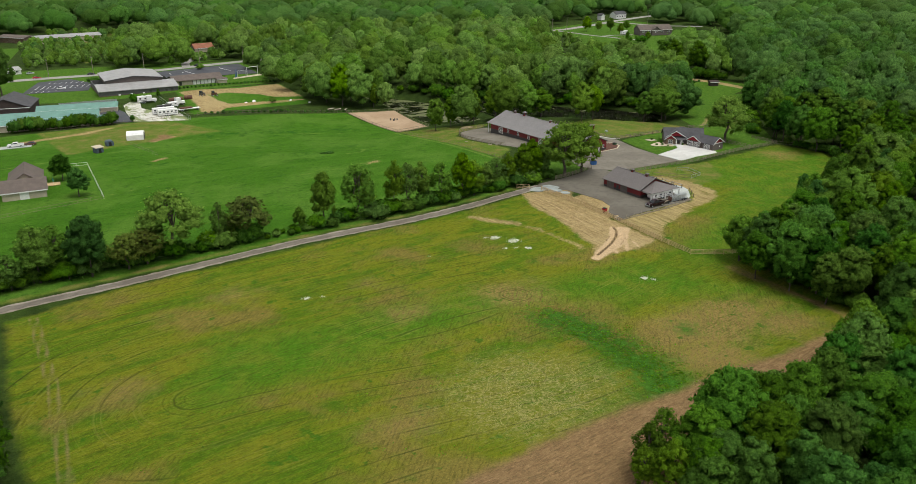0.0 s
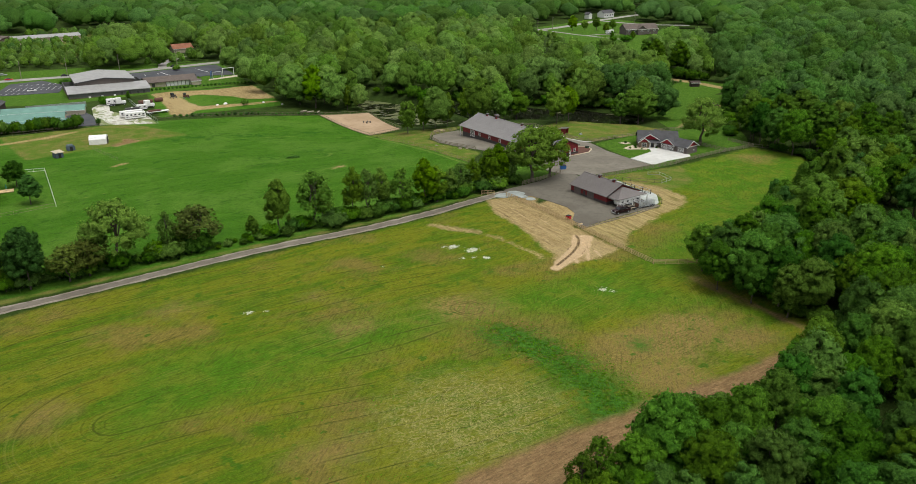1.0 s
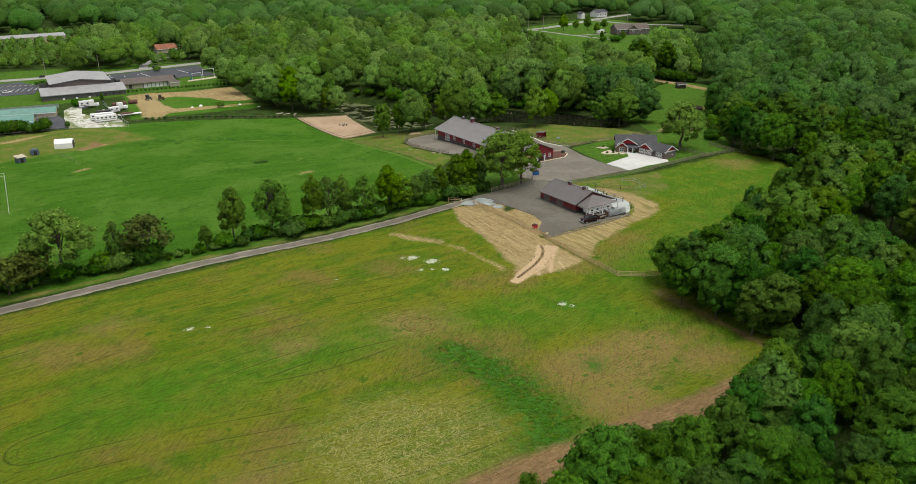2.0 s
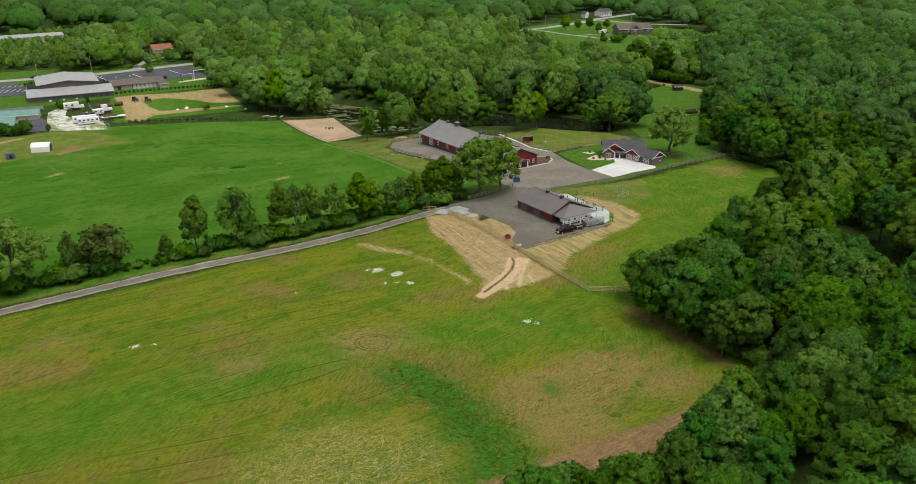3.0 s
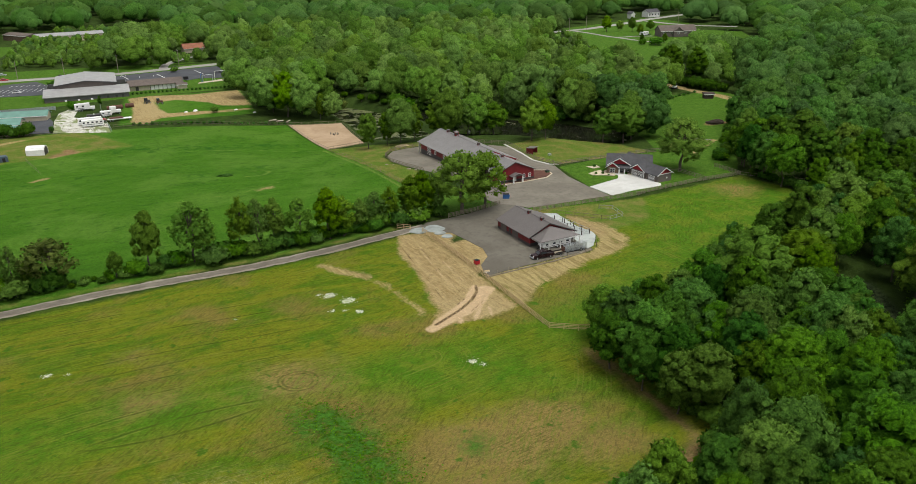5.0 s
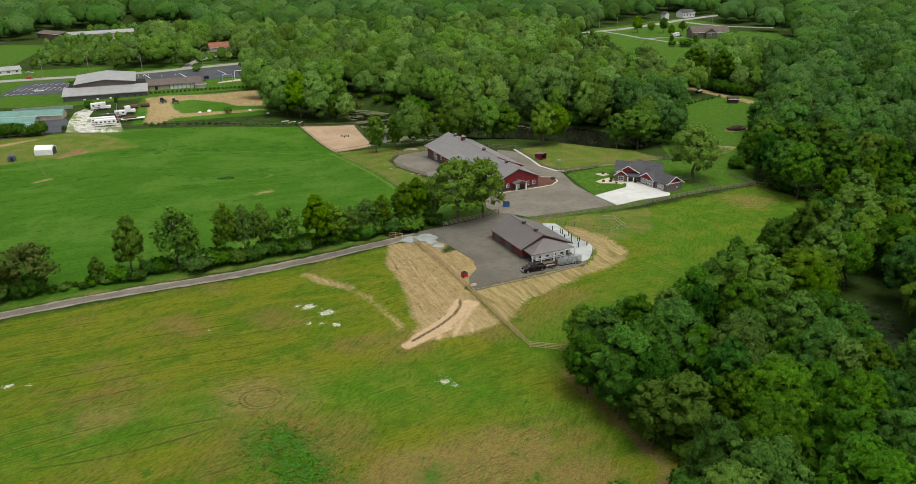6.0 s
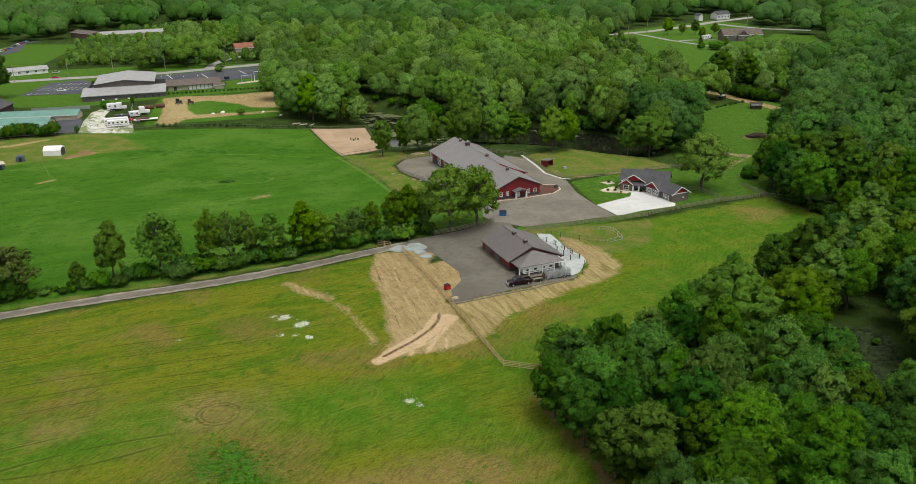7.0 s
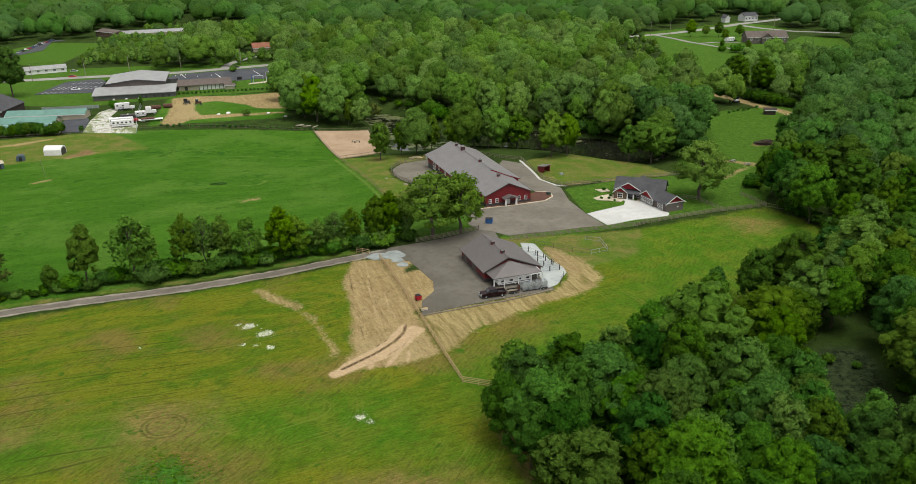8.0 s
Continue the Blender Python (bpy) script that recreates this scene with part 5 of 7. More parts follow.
far_building(-37.0, 775.0, -50, 30.0, 14.0, 4.5, 6.0, BRICK, BROWN_ROOF, "brown brick building among trees", "building")
far_building(-10.0, 740.0, 8, 50.0, 16.0, 5.0, 6.4, BEIGE, SILVER_ROOF, "long pale building among trees", "building")
far_building(-74.0, 600.0, 16, 20.0, 12.0, 4.5, 6.5, BRICK, BROWN_ROOF, "brown brick roadside building", "building")
far_building(95.0, 627.0, 10, 14.0, 10.0, 3.0, 6.0, BEIGE, worn("orange_brown_shingles", (0.26, 0.11, 0.065), 0.9), "small house with an orange-brown roof among trees", "house")
far_building(433.0, 544.0, -12, 28.0, 12.0, 3.2, 7.0, TAUPE, BROWN_ROOF, "wide grey-brown ranch house on a far lawn", "house", windows=5, z=3.0)
far_building(442.0, 540.0, -12, 7.0, 8.0, 3.2, 6.2, TAUPE, BROWN_ROOF, "gabled front wing of the far ranch house", "house wing", windows=1, along="y", z=3.0)
far_building(520.0, 694.0, 10, 14.5, 9.0, 4.4, 7.2, WHITE, SHINGLE, "white two-storey house with a grey roof", "house", windows=4)
far_building(499.0, 690.0, 10, 4.6, 6.0, 4.4, 6.6, WHITE, SHINGLE, "small white gabled outbuilding", "house", along="y")
far_building(-20.0, 276.0, 0, 12.5, 9.0, 2.8, 5.6, BEIGE, BROWN_ROOF, "cream house with a grey-brown roof and garage", "house", door=True, over=0.6)
far_building(-18.0, 285.0, 0, 9.5, 16.0, 2.8, 6.2, BEIGE, BROWN_ROOF, "cream house wing with a brown hipped roof", "house wing", along="y", over=0.6)
far_building(318.5, 336.5, -20, 4.4, 3.4, 2.3, 3.0, DARK_WOOD, DARK_WOOD, "dark wooden run-in shed on the lawn", "shed")


# ---- trees ----
def ico(sub):
    bm = bmesh.new()
    bmesh.ops.create_icosphere(bm, subdivisions=sub, radius=1.0)
    v = np.array([p.co[:] for p in bm.verts])
    f = np.array([[p.index for p in q.verts] for q in bm.faces])
    bm.free()
    return v, f


ICO = {1: ico(1), 2: ico(2)}


def crown_arrays(rng, h, r, low, lobes, leaves, size, sub=1, core=0.84, fold=True, droop=0.0, lob=1.0, heart=0.66):
    """A crown inside the given height and reach: a shaded heart, rounded lobes round it with creases between them, and leaf sprays on the lobes. Returns points, triangles, lobe centres, openness and the way that each point faces."""
    mid, tall = (h + low) / 2, (h - low) / 2
    k = np.arange(lobes) + 0.5
    up = 1.0 - 1.7 * k / lobes
    turn = math.pi * (1 + 5**0.5) * k + rng.uniform(0, 6.3)
    flat = np.sqrt(np.clip(1 - up * up, 0, 1))
    d = np.stack([flat * np.cos(turn), flat * np.sin(turn), up], 1) + rng.normal(size=(lobes, 3)) * 0.22
    d /= np.linalg.norm(d, axis=1)[:, None]
    S = r * rng.uniform(0.15, 0.27, lobes) * (70.0 / lobes) ** 0.42 * lob
    # boughs bulge out and fall back, and the crown narrows towards its top
    swell = 0.86 + 0.10 * np.sin(d @ rng.normal(size=3) * 3.4 + rng.uniform(0, 6.3)) + 0.08 * np.sin(d @ rng.normal(size=3) * 5.5 + rng.uniform(0, 6.3))
    reach = swell * rng.uniform(0.84, 1.08, lobes)
    narrow = 1.06 - 0.34 * np.clip(d[:, 2], 0, 1)
    C = np.stack([d[:, 0] * (r - S) * reach * narrow, d[:, 1] * (r - S) * reach * narrow, mid + d[:, 2] * (tall - S * 0.85) * np.clip(reach * 1.12, 0, 1.02)], 1)
    V, T, n = [], [], 0
    cells, N = [], []
    if heart:
        cells = [(np.array([0.0, 0.0, mid - tall * 0.04]), np.array([r, r, tall]) * heart, ICO[2])]
    solid = len(cells) * len(ICO[2][0])
    cells += [(c, np.array([s, s, s * 0.9]) * core, ICO[sub]) for c, s in zip(C, S)]
    for c, s, (iv, it) in cells:
        N.append(iv)
        wave = 1 + 0.14 * np.sin(iv @ rng.normal(size=3) * 3.2 + rng.uniform(0, 6.3)) + rng.uniform(-0.24, 0.20, len(iv))
        V.append(iv * wave[:, None] * s + c)
        T.append(it + n)
        n += len(iv)
    whole = n
    pick = rng.choice(lobes, size=leaves * 3, p=S**2 / (S**2).sum())
    d = rng.normal(size=(leaves * 3, 3))
    d[:, 2] += 0.35
    d /= np.linalg.norm(d, axis=1)[:, None]
    p = C[pick] + d * S[pick][:, None] * rng.uniform(0.80, 1.22, (leaves * 3, 1)) * np.array([1, 1, 0.88])
    near = np.linalg.norm(p[:, None] - C[None], axis=2) / S[None]
    near[np.arange(len(p)), pick] = 9
    keep = near.min(1) > 0.80
    p, d = p[keep][:leaves], d[keep][:leaves]
    m = len(p)
    nrm = d + rng.normal(size=(m, 3)) * 0.75
    nrm[:, 2] += 0.30
    nrm /= np.linalg.norm(nrm, axis=1)[:, None]
    a = np.cross(nrm, rng.normal(size=(m, 3)))
    a /= np.linalg.norm(a, axis=1)[:, None] + 1e-9
    b = np.cross(nrm, a)
    s = size * rng.uniform(0.55, 1.3, (m, 1))
    p[:, 2] -= droop * rng.uniform(0, 1, m)
    if fold:
        lift = nrm * s * 0.3
        q = np.stack([p - a * s, p - b * s * 0.8 - lift, p + a * s, p + b * s * 0.8 - lift], 1).reshape(-1, 3)
        k = np.arange(m)[:, None] * 4 + n
        T.append(np.concatenate([k + [0, 1, 2], k + [0, 2, 3]]))
    else:
        q = np.stack([p - a * s, p + a * s * 0.6 - b * s * 0.9, p + a * s * 0.6 + b * s * 0.9], 1).reshape(-1, 3)
        T.append(np.arange(m)[:, None] * 3 + n + [0, 1, 2])
    V.append(q)
    N.append(np.repeat(d + rng.normal(size=d.shape) * 0.25, 4 if fold else 3, axis=0))
    V, N = np.concatenate(V), np.concatenate(N)
    out = (V - np.array([0, 0, mid - tall * 0.5])) / np.array([r, r, tall])
    out /= np.linalg.norm(out, axis=1)[:, None] + 1e-6
    N = N * 0.55 + out * 0.55 + np.array([0, 0, 0.10])
    N /= np.linalg.norm(N, axis=1)[:, None] + 1e-6
    spray = np.concatenate([np.zeros(solid), np.full(whole - solid, 0.70), np.ones(len(q))])
    return V, np.concatenate(T), C, spray, N


def tri_mesh(name, V, T, mat, tint=None, key="tint", facing=None):
    me = bpy.data.meshes.new(name)
    me.vertices.add(len(V))
    me.vertices.foreach_set("co", np.ascontiguousarray(V, np.float32).ravel())
    me.loops.add(T.size)
    me.loops.foreach_set("vertex_index", np.ascontiguousarray(T, np.int32).ravel())
    me.polygons.add(len(T))
    me.polygons.foreach_set("loop_start", np.arange(0, T.size, 3))
    me.update(calc_edges=True)
    if facing is not None:
        me.polygons.foreach_set("use_smooth", np.ones(len(T), bool))
        me.attributes.new("custom_normal", "FLOAT_VECTOR", "POINT").data.foreach_set("vector", np.ascontiguousarray(facing, np.float32).ravel())
    if tint is not None:
        me.attributes.new(key, "FLOAT", "POINT").data.foreach_set("value", tint.astype(np.float32))
    me.materials.append(mat)
    return me


def trunk_mesh(rng, h, low, C, girth):
    bm = bmesh.new()
    p, r = Vector((0, 0, -0.5)), girth
    top = low + (h - low) * 0.55
    knots = []
    for k in range(1, 5):
        q = Vector((rng.normal() * 0.15 * k, rng.normal() * 0.15 * k, top * k / 4))
        tube(bm, p, q, r, r * 0.8, 7)
        p, r = q, r * 0.78
        knots.append(q)
    for c in C[: min(9 if girth > 0.15 else 2, len(C))]:
        base = knots[1 + int(rng.integers(0, 3))]
        half = base.lerp(Vector(c), 0.55) + Vector((0, 0, 0.25))
        tube(bm, base, half, girth * 0.42, girth * 0.28, 5)
        tube(bm, half, Vector(c), girth * 0.28, girth * 0.1, 5)
    return mesh_of("trunk", bm, BARK)


def tree_kind(seed, h, r, low, lobes, leaves, size, leaf, label, sub=1, core=0.84, droop=0.0, girth=0.28, name="tree", lob=1.0, heart=0.62):
    """One tree to copy, standing at the origin."""
    rng = np.random.default_rng(seed)
    V, T, C, spray, N = crown_arrays(rng, h, r, low, lobes, leaves, size, sub, core, True, droop, lob, heart)
    t = tagged(new(name), label, name)
    t.empty_display_size = 0.5
    tr = new("trunk", trunk_mesh(rng, h, low, C, girth))
    tr.parent = t
    cr = new("crown", tri_mesh("crown", V, T, leaf, spray, "spray", N))
    cr.parent = t
    return t, h


BIG = [
    tree_kind(11, 17, 6.6, 2.0, 84, 1250, 0.44, LEAF[0], "broad green maple in full leaf", core=0.84),
    tree_kind(12, 18, 5.8, 1.8, 80, 1150, 0.42, LEAF[1], "dense deep green tree in full leaf", core=0.86),
    tree_kind(13, 16, 6.0, 1.8, 84, 1200, 0.42, LEAF[2], "yellow-green tree with fresh leaves", core=0.82),
    tree_kind(14, 16, 5.2, 1.8, 78, 1350, 0.38, LEAF[3], "pale green tree with light young leaves", core=0.72, heart=0.55),
    tree_kind(15, 19, 6.4, 2.4, 88, 1300, 0.44, LEAF[0], "tall green woodland tree in full leaf", core=0.84),
]
MID = [
    tree_kind(21, 17, 5.8, 2.0, 70, 780, 0.44, LEAF_POND[0], "green woodland tree in dense leaf", core=0.90),
    tree_kind(22, 18, 5.2, 2.0, 66, 780, 0.44, LEAF_POND[1], "deep green woodland tree in dense leaf", core=0.90),
    tree_kind(23, 16, 5.4, 2.0, 70, 780, 0.42, LEAF_POND[2], "yellow-green woodland tree in fresh leaf", core=0.86),
    tree_kind(24, 19, 6.2, 2.4, 76, 950, 0.46, LEAF_POND[0], "tall broad green woodland tree", core=0.90),
    tree_kind(25, 15, 4.8, 1.8, 60, 780, 0.40, LEAF[3], "olive-green woodland tree in leaf", core=0.80),
]
HEDGE = [
    tree_kind(31, 14, 4.0, 1.4, 60, 1200, 0.30, LEAF_POND[2], "slender green hedgerow tree", core=0.62, girth=0.22, heart=0.4),
    tree_kind(32, 14, 4.2, 1.6, 56, 1150, 0.32, LEAF[3], "thin pale green hedgerow tree", core=0.52, girth=0.24, heart=0),
    tree_kind(33, 13, 4.4, 1.2, 64, 1200, 0.34, LEAF_POND[0], "bushy green hedgerow tree", core=0.80, heart=0.5),
    tree_kind(34, 11, 4.2, 1.6, 50, 900, 0.34, LEAF[4], "russet-green thinly leaved tree", core=0.5, girth=0.22, heart=0),
    tree_kind(35, 16, 6.8, 2.2, 90, 2300, 0.27, LEAF_POND[3], "wide bright green maple with spreading limbs", core=0.62, girth=0.42, heart=0),
]
BUSH = [
    tree_kind(41, 2.6, 2.1, 0.2, 16, 130, 0.32, LEAF_HEDGE[0], "low deep green hedge bush", girth=0.08, name="bush"),
    tree_kind(42, 3.2, 2.3, 0.2, 16, 130, 0.32, LEAF_HEDGE[1], "rounded mid green hedge bush", girth=0.08, name="bush"),
    tree_kind(43, 2.4, 2.3, 0.1, 16, 150, 0.28, LEAF[3], "olive green scrub bush", core=0.7, girth=0.06, name="bush"),
]
CONIFER = tree_kind(44, 20, 2.6, 1.5, 26, 1500, 0.40, LEAF[1], "tall dark green conifer", girth=0.25)
SHRUB = tree_kind(45, 0.8, 0.55, 0.05, 6, 60, 0.16, LEAF[1], "small clipped garden shrub", girth=0.04, name="shrub")
place = random.Random(5)
used = set()


def plant(kind, x, y, h=None, wide=1.0, group="", label=""):
    t, own = kind
    s = (h / own) if h else 1.0
    m = pose(x, y, z_at(x, y), 0, 0, place.uniform(0, 360)) @ Matrix.Diagonal((s * wide, s * wide, s, 1))
    if t.name not in used:
        used.add(t.name)
        t.matrix_basis = m
        c = t
    else:
        c = copy_thing(t, m)
        c.matrix_basis = m
    tagged(c, label, group=group)
    return c


# trees that stand alone or in short rows
for x, y, h, k, w in (
    (147.2, 217.9, 18.5, HEDGE[4], 1.25), (155.0, 219.6, 17.5, HEDGE[4], 1.05),
    (146.0, 317.4, 15, MID[2], 0.85), (154.5, 320.0, 14.5, MID[2], 0.72), (160.4, 321, 14.5, MID[4], 0.7), (166.4, 321, 15.5, MID[2], 0.7), (176, 319, 17.5, MID[0], 0.95), (182.6, 319, 12, HEDGE[1], 1.0), (188, 317, 15, HEDGE[1], 1.0), (194, 319, 9, MID[4], 1.1), (200, 318, 14.5, HEDGE[2], 1.3), (205.4, 293.5, 17.5, MID[0], 1.0), (211.5, 293.5, 16.5, MID[3], 0.9), (238, 279, 17.5, MID[3], 1.45), (245.5, 285, 16.5, MID[0], 1.4), (319, 420, 15.5, MID[1], 1.3), (327, 428, 15, MID[1], 1.3), (430.5, 597.8, 9, MID[2], 1.2), (454.4, 590.9, 9, MID[0], 1.2), (395.5, 512, 7.5, MID[1], 0.8), (331, 382, 20, MID[1], 1.1), (337, 397, 17, MID[1], 1.1), (334, 365, 21, MID[1], 1.1), (232.7, 234.2, 18.5, HEDGE[4], 1.2),
    (-26, 486, 27, MID[1], 1.15), (126, 385, 21, MID[0], 1.1), (121, 394, 20, MID[2], 1.0), (133, 392, 19, MID[3], 0.95), (139.5, 377, 13, MID[2], 0.65), (120, 410, 18, MID[3], 1.1), (142, 382, 9, MID[0], 0.7),
    (-2.5, 293.5, 9.5, BIG[1], 1.3), (1.5, 271, 9.8, BIG[1], 1.25),
    (33.5, 427.5, 4.5, BUSH[0], 0.7), (45.5, 431, 5.5, MID[1], 0.7), (28.2, 381.5, 3.0, BUSH[0], 0.5), (20, 508, 3.8, BUSH[0], 1.4), (86.5, 482, 3.5, BUSH[1], 1.0), (95, 399, 3.0, BUSH[1], 1.0), (84, 541, 3.5, BUSH[1], 1.2),
    (412, 508, 7, MID[2], 1.0), (400, 500, 5, BUSH[0], 1.5), (392, 505, 4, BUSH[0], 1.0), (425, 560, 9, MID[0], 1.0), (418, 598, 13, MID[0], 1.1), (437, 590, 12, MID[4], 1.1), (402, 480, 4, BUSH[1], 1.3),
):
    plant(k, x, y, h, w)
# hedgerow between the lane and the pasture
for x, y, h, k, w in (
    (-30, 196, 15, HEDGE[2], 1.2), (-22, 198, 13, HEDGE[0], 1.2), (-16, 199, 9, HEDGE[1], 1.3), (-10, 201, 14.5, BIG[3], 1.15), (-6, 204, 13, HEDGE[1], 1.2), (1.2, 199.5, 16.5, BIG[1], 1.02), (9.5, 200.5, 9.5, HEDGE[3], 1.5), (14, 202, 10.0, HEDGE[3], 1.4), (20.8, 205.5, 17.5, HEDGE[4], 1.22), (33.3, 208.0, 10.5, HEDGE[1], 0.7), (40.8, 208.5, 11, HEDGE[3], 1.45), (36.5, 208, 7, HEDGE[2], 0.7), (55, 209.2, 6.2, HEDGE[2], 0.9), (62.7, 211, 14, HEDGE[2], 0.75), (73.2, 212.5, 14.5, HEDGE[1], 1.15), (75.5, 213.5, 12, HEDGE[0], 1.0), (85, 213.4, 13.5, HEDGE[0], 0.85), (89.5, 214, 12.5, HEDGE[1], 0.9), (93.8, 214.5, 12, HEDGE[0], 0.9), (99.8, 213.6, 11.5, HEDGE[1], 1.0), (108.2, 214.6, 13, HEDGE[2], 0.9), (112, 215, 10, HEDGE[0], 1.2), (117, 216.2, 8.5, HEDGE[0], 1.0), (121.5, 218, 9.0, HEDGE[1], 1.3), (126, 218.5, 9.5, HEDGE[0], 1.0), (132.6, 219.6, 11.5, HEDGE[2], 0.9), (136.4, 220.4, 12.2, HEDGE[2], 0.9), (140.6, 219.4, 8, HEDGE[1], 0.8),
):
    plant(k, x, y, h * (1.0 if x < 30 else 1.14), w * (1.0 if x < 30 else 1.02), "hedgerow along the lane")
for k in range(118):
    x = -30 + 1.46 * k + place.uniform(-1, 1)
    y = 198 + (x + 28) * 0.118 + place.uniform(-0.8, 2.4)
    plant(BUSH[place.choice((0, 0, 1, 1, 2))], x, y, place.uniform(2.0, 4.8) if x < 44 or x > 58 else place.uniform(1.2, 2.2), place.uniform(0.8, 1.25), "hedgerow along the lane")
for k in range(14):
    plant(BUSH[k % 2], -18 + 2.9 * k, 384.5 - 0.42 * k + place.uniform(-1, 1), place.uniform(3.5, 7.0), 0.8, "bushes behind the pasture")
for x, y in ((205.5, 239), (203.4, 239.6), (207, 241.4), (209.2, 238.6), (210.8, 238.4), (206.4, 236.6), (207.4, 247.8), (212.4, 239.6), (213.6, 238.0)):
    plant(SHRUB, x, y, place.uniform(0.6, 1.0), 1.1, "shrubs before the house")
for x, y in ((470, 735), (478, 742), (462, 748), (452, 742)):
    plant(CONIFER, x, y, place.uniform(22, 28), 1.2)
for k in range(26):
    plant(SHRUB, 60 + 2.1 * k, 461 + 0.25 * k, 1.3, 0.9, "shrub row behind the hall")
    plant(SHRUB, 60 + 2.6 * k, 382.5 - 0.4 * k + place.uniform(-0.5, 0.5), place.uniform(0.8, 1.6), 1.1, "scrub on the pasture fence")

# ---- woods: everywhere but in the clearings ----
CLEAR = [
    [(-13, -60), (-13, 115), (-18, 140), (-22, 165), (-150, 160), (-150, 376), (-150, 600), (-20, 590), (24, 588), (30, 558), (70, 560), (112, 572), (108, 460), (112, 385), (124, 375), (150, 372), (151, 345), (158, 316), (172, 312), (190, 312), (212, 312), (216, 296), (228, 276), (250, 276), (262, 271), (276, 320), (304, 352), (334, 352), (344, 326), (318, 312), (303, 294), (273, 264), (262, 250), (253, 238), (250, 224), (254, 206), (249, 190), (236, 176), (207, 158), (186, 147), (168, 139), (156, 137), (149.5, 133), (149, 101), (140, 94), (112, 86), (98, 82), (88, 79), (70, 79.5), (66, 70), (62, 58), (60, -60)],
    [(322, 432), (340, 424), (360, 434), (384, 468), (405, 500), (424, 520), (462, 533), (535, 647), (510, 700), (470, 700), (400, 640), (388, 604), (343, 482)],
    [(-130, 630), (-30, 610), (-22, 700), (-20, 736), (-80, 765), (-130, 700)],
    [(-45, 740), (45, 735), (50, 765), (-30, 800)],
    [(15, 800), (80, 812), (80, 850), (10, 840)],
    [(405, 705), (450, 712), (450, 735), (405, 728)],
    [(490, 685), (545, 690), (545, 730), (490, 715)],
    [(88, 600), (112, 606), (112, 640), (90, 634)],
    POND, [(143, 424), (143, 406), (147, 384), (150, 340), (180, 326), (186, 360), (180, 374), (176, 390), (166, 404), (156, 424)],
    [(174, 332), (192, 322), (192, 362), (176, 372)],
    [(-90, 588), (-16, 588), (-22, 700), (-76, 760), (-130, 700)],
    SEDGE,
    YOUNG[1],
]
LOW = YOUNG + [[(296, 420), (322, 425), (343, 482), (388, 604), (350, 580), (312, 490)], [(-45, 640), (50, 640), (50, 740), (-40, 760)], [(5, 700), (90, 700), (95, 812), (0, 812)], [(-120, 560), (-20, 590), (-20, 620), (-100, 640)], [(-20, 586), (42, 586), (42, 642), (-46, 642)], [(68, 564), (112, 574), (110, 626), (84, 622)]]
CLEAR_LINES = [([(109, 563), (160, 573), (330, 612), (382, 617)], 9), ([(417, 627), (470, 655), (505, 676), (560, 700), (700, 740)], 9), ([(284, 445), (303, 407), (318, 394), (324, 370), (330, 345)], 7), ([(503, 640), (513, 613), (540, 590)], 8)]


def wooded(x, y):
    free = np.full(x.shape, -1e9)
    for p in CLEAR:
        free = np.maximum(free, inside_by(p, x, y))
    for l, w in CLEAR_LINES:
        free = np.maximum(free, along_by(l, w, x, y))
    left = np.minimum(-0.06 * y - 30, 85 - 0.335 * y)
    return (free < -2.0) & (x > left) & (y > 0.60 * x - 25) & (y > np.where(x < 300, np.clip(0.42 * x - 4, 25, 110), 10))


def cap(x, y, h):
    """Young growth stays low in front of the far meadow."""
    return np.where(np.max([inside_by(p, x, y) for p in LOW], axis=0) > 0, h * 0.34, h)


def scatter(rng, step, lo, hi):
    gx, gy = np.meshgrid(np.arange(-420, 1300, step), np.arange(10, 1320, step))
    x = gx.ravel() + rng.uniform(-0.42, 0.42, gx.size) * step
    y = gy.ravel() + rng.uniform(-0.42, 0.42, gx.size) * step
    d = np.hypot(x - 55, y - 10)
    ok = (d >= lo) & (d < hi)
    x, y = x[ok], y[ok]
    ok = wooded(x, y)
    return x[ok], y[ok]


for k, (x, y) in enumerate(((156.5, 138.5), (147.0, 138), (146.8, 131), (147.2, 122), (147.8, 115), (148.6, 108), (166, 140.5), (176, 145), (187, 150))):
    plant(BIG[(0, 2, 4, 0, 1, 2, 3, 0, 1)[k]], x, y, (12, 12.5, 15, 16, 15, 14, 12, 13, 13)[k], 1.1, "wood beside the field")
rng = np.random.default_rng(77)
nx_, ny_ = scatter(rng, 7.4, 0, 175)
for x, y in zip(nx_, ny_):
    k = BIG[int(rng.choice(5, p=(0.34, 0.15, 0.22, 0.03, 0.26) if x < 205 else (0.20, 0.55, 0.03, 0.04, 0.18)))]
    low_side = y < 95 and x < 135
    plant(k, float(x), float(y), float(rng.uniform(11.5, 15.0) if low_side else rng.uniform(12.5, 17.5)), float(rng.uniform(0.85, 1.15)), "wood beside the field")
near_count = len(nx_)
mx, my = scatter(rng, 10.2, 175, 390)
order = np.argsort(np.hypot(mx - 170, my - 180))
single = order[: max(0, 215 - near_count)]
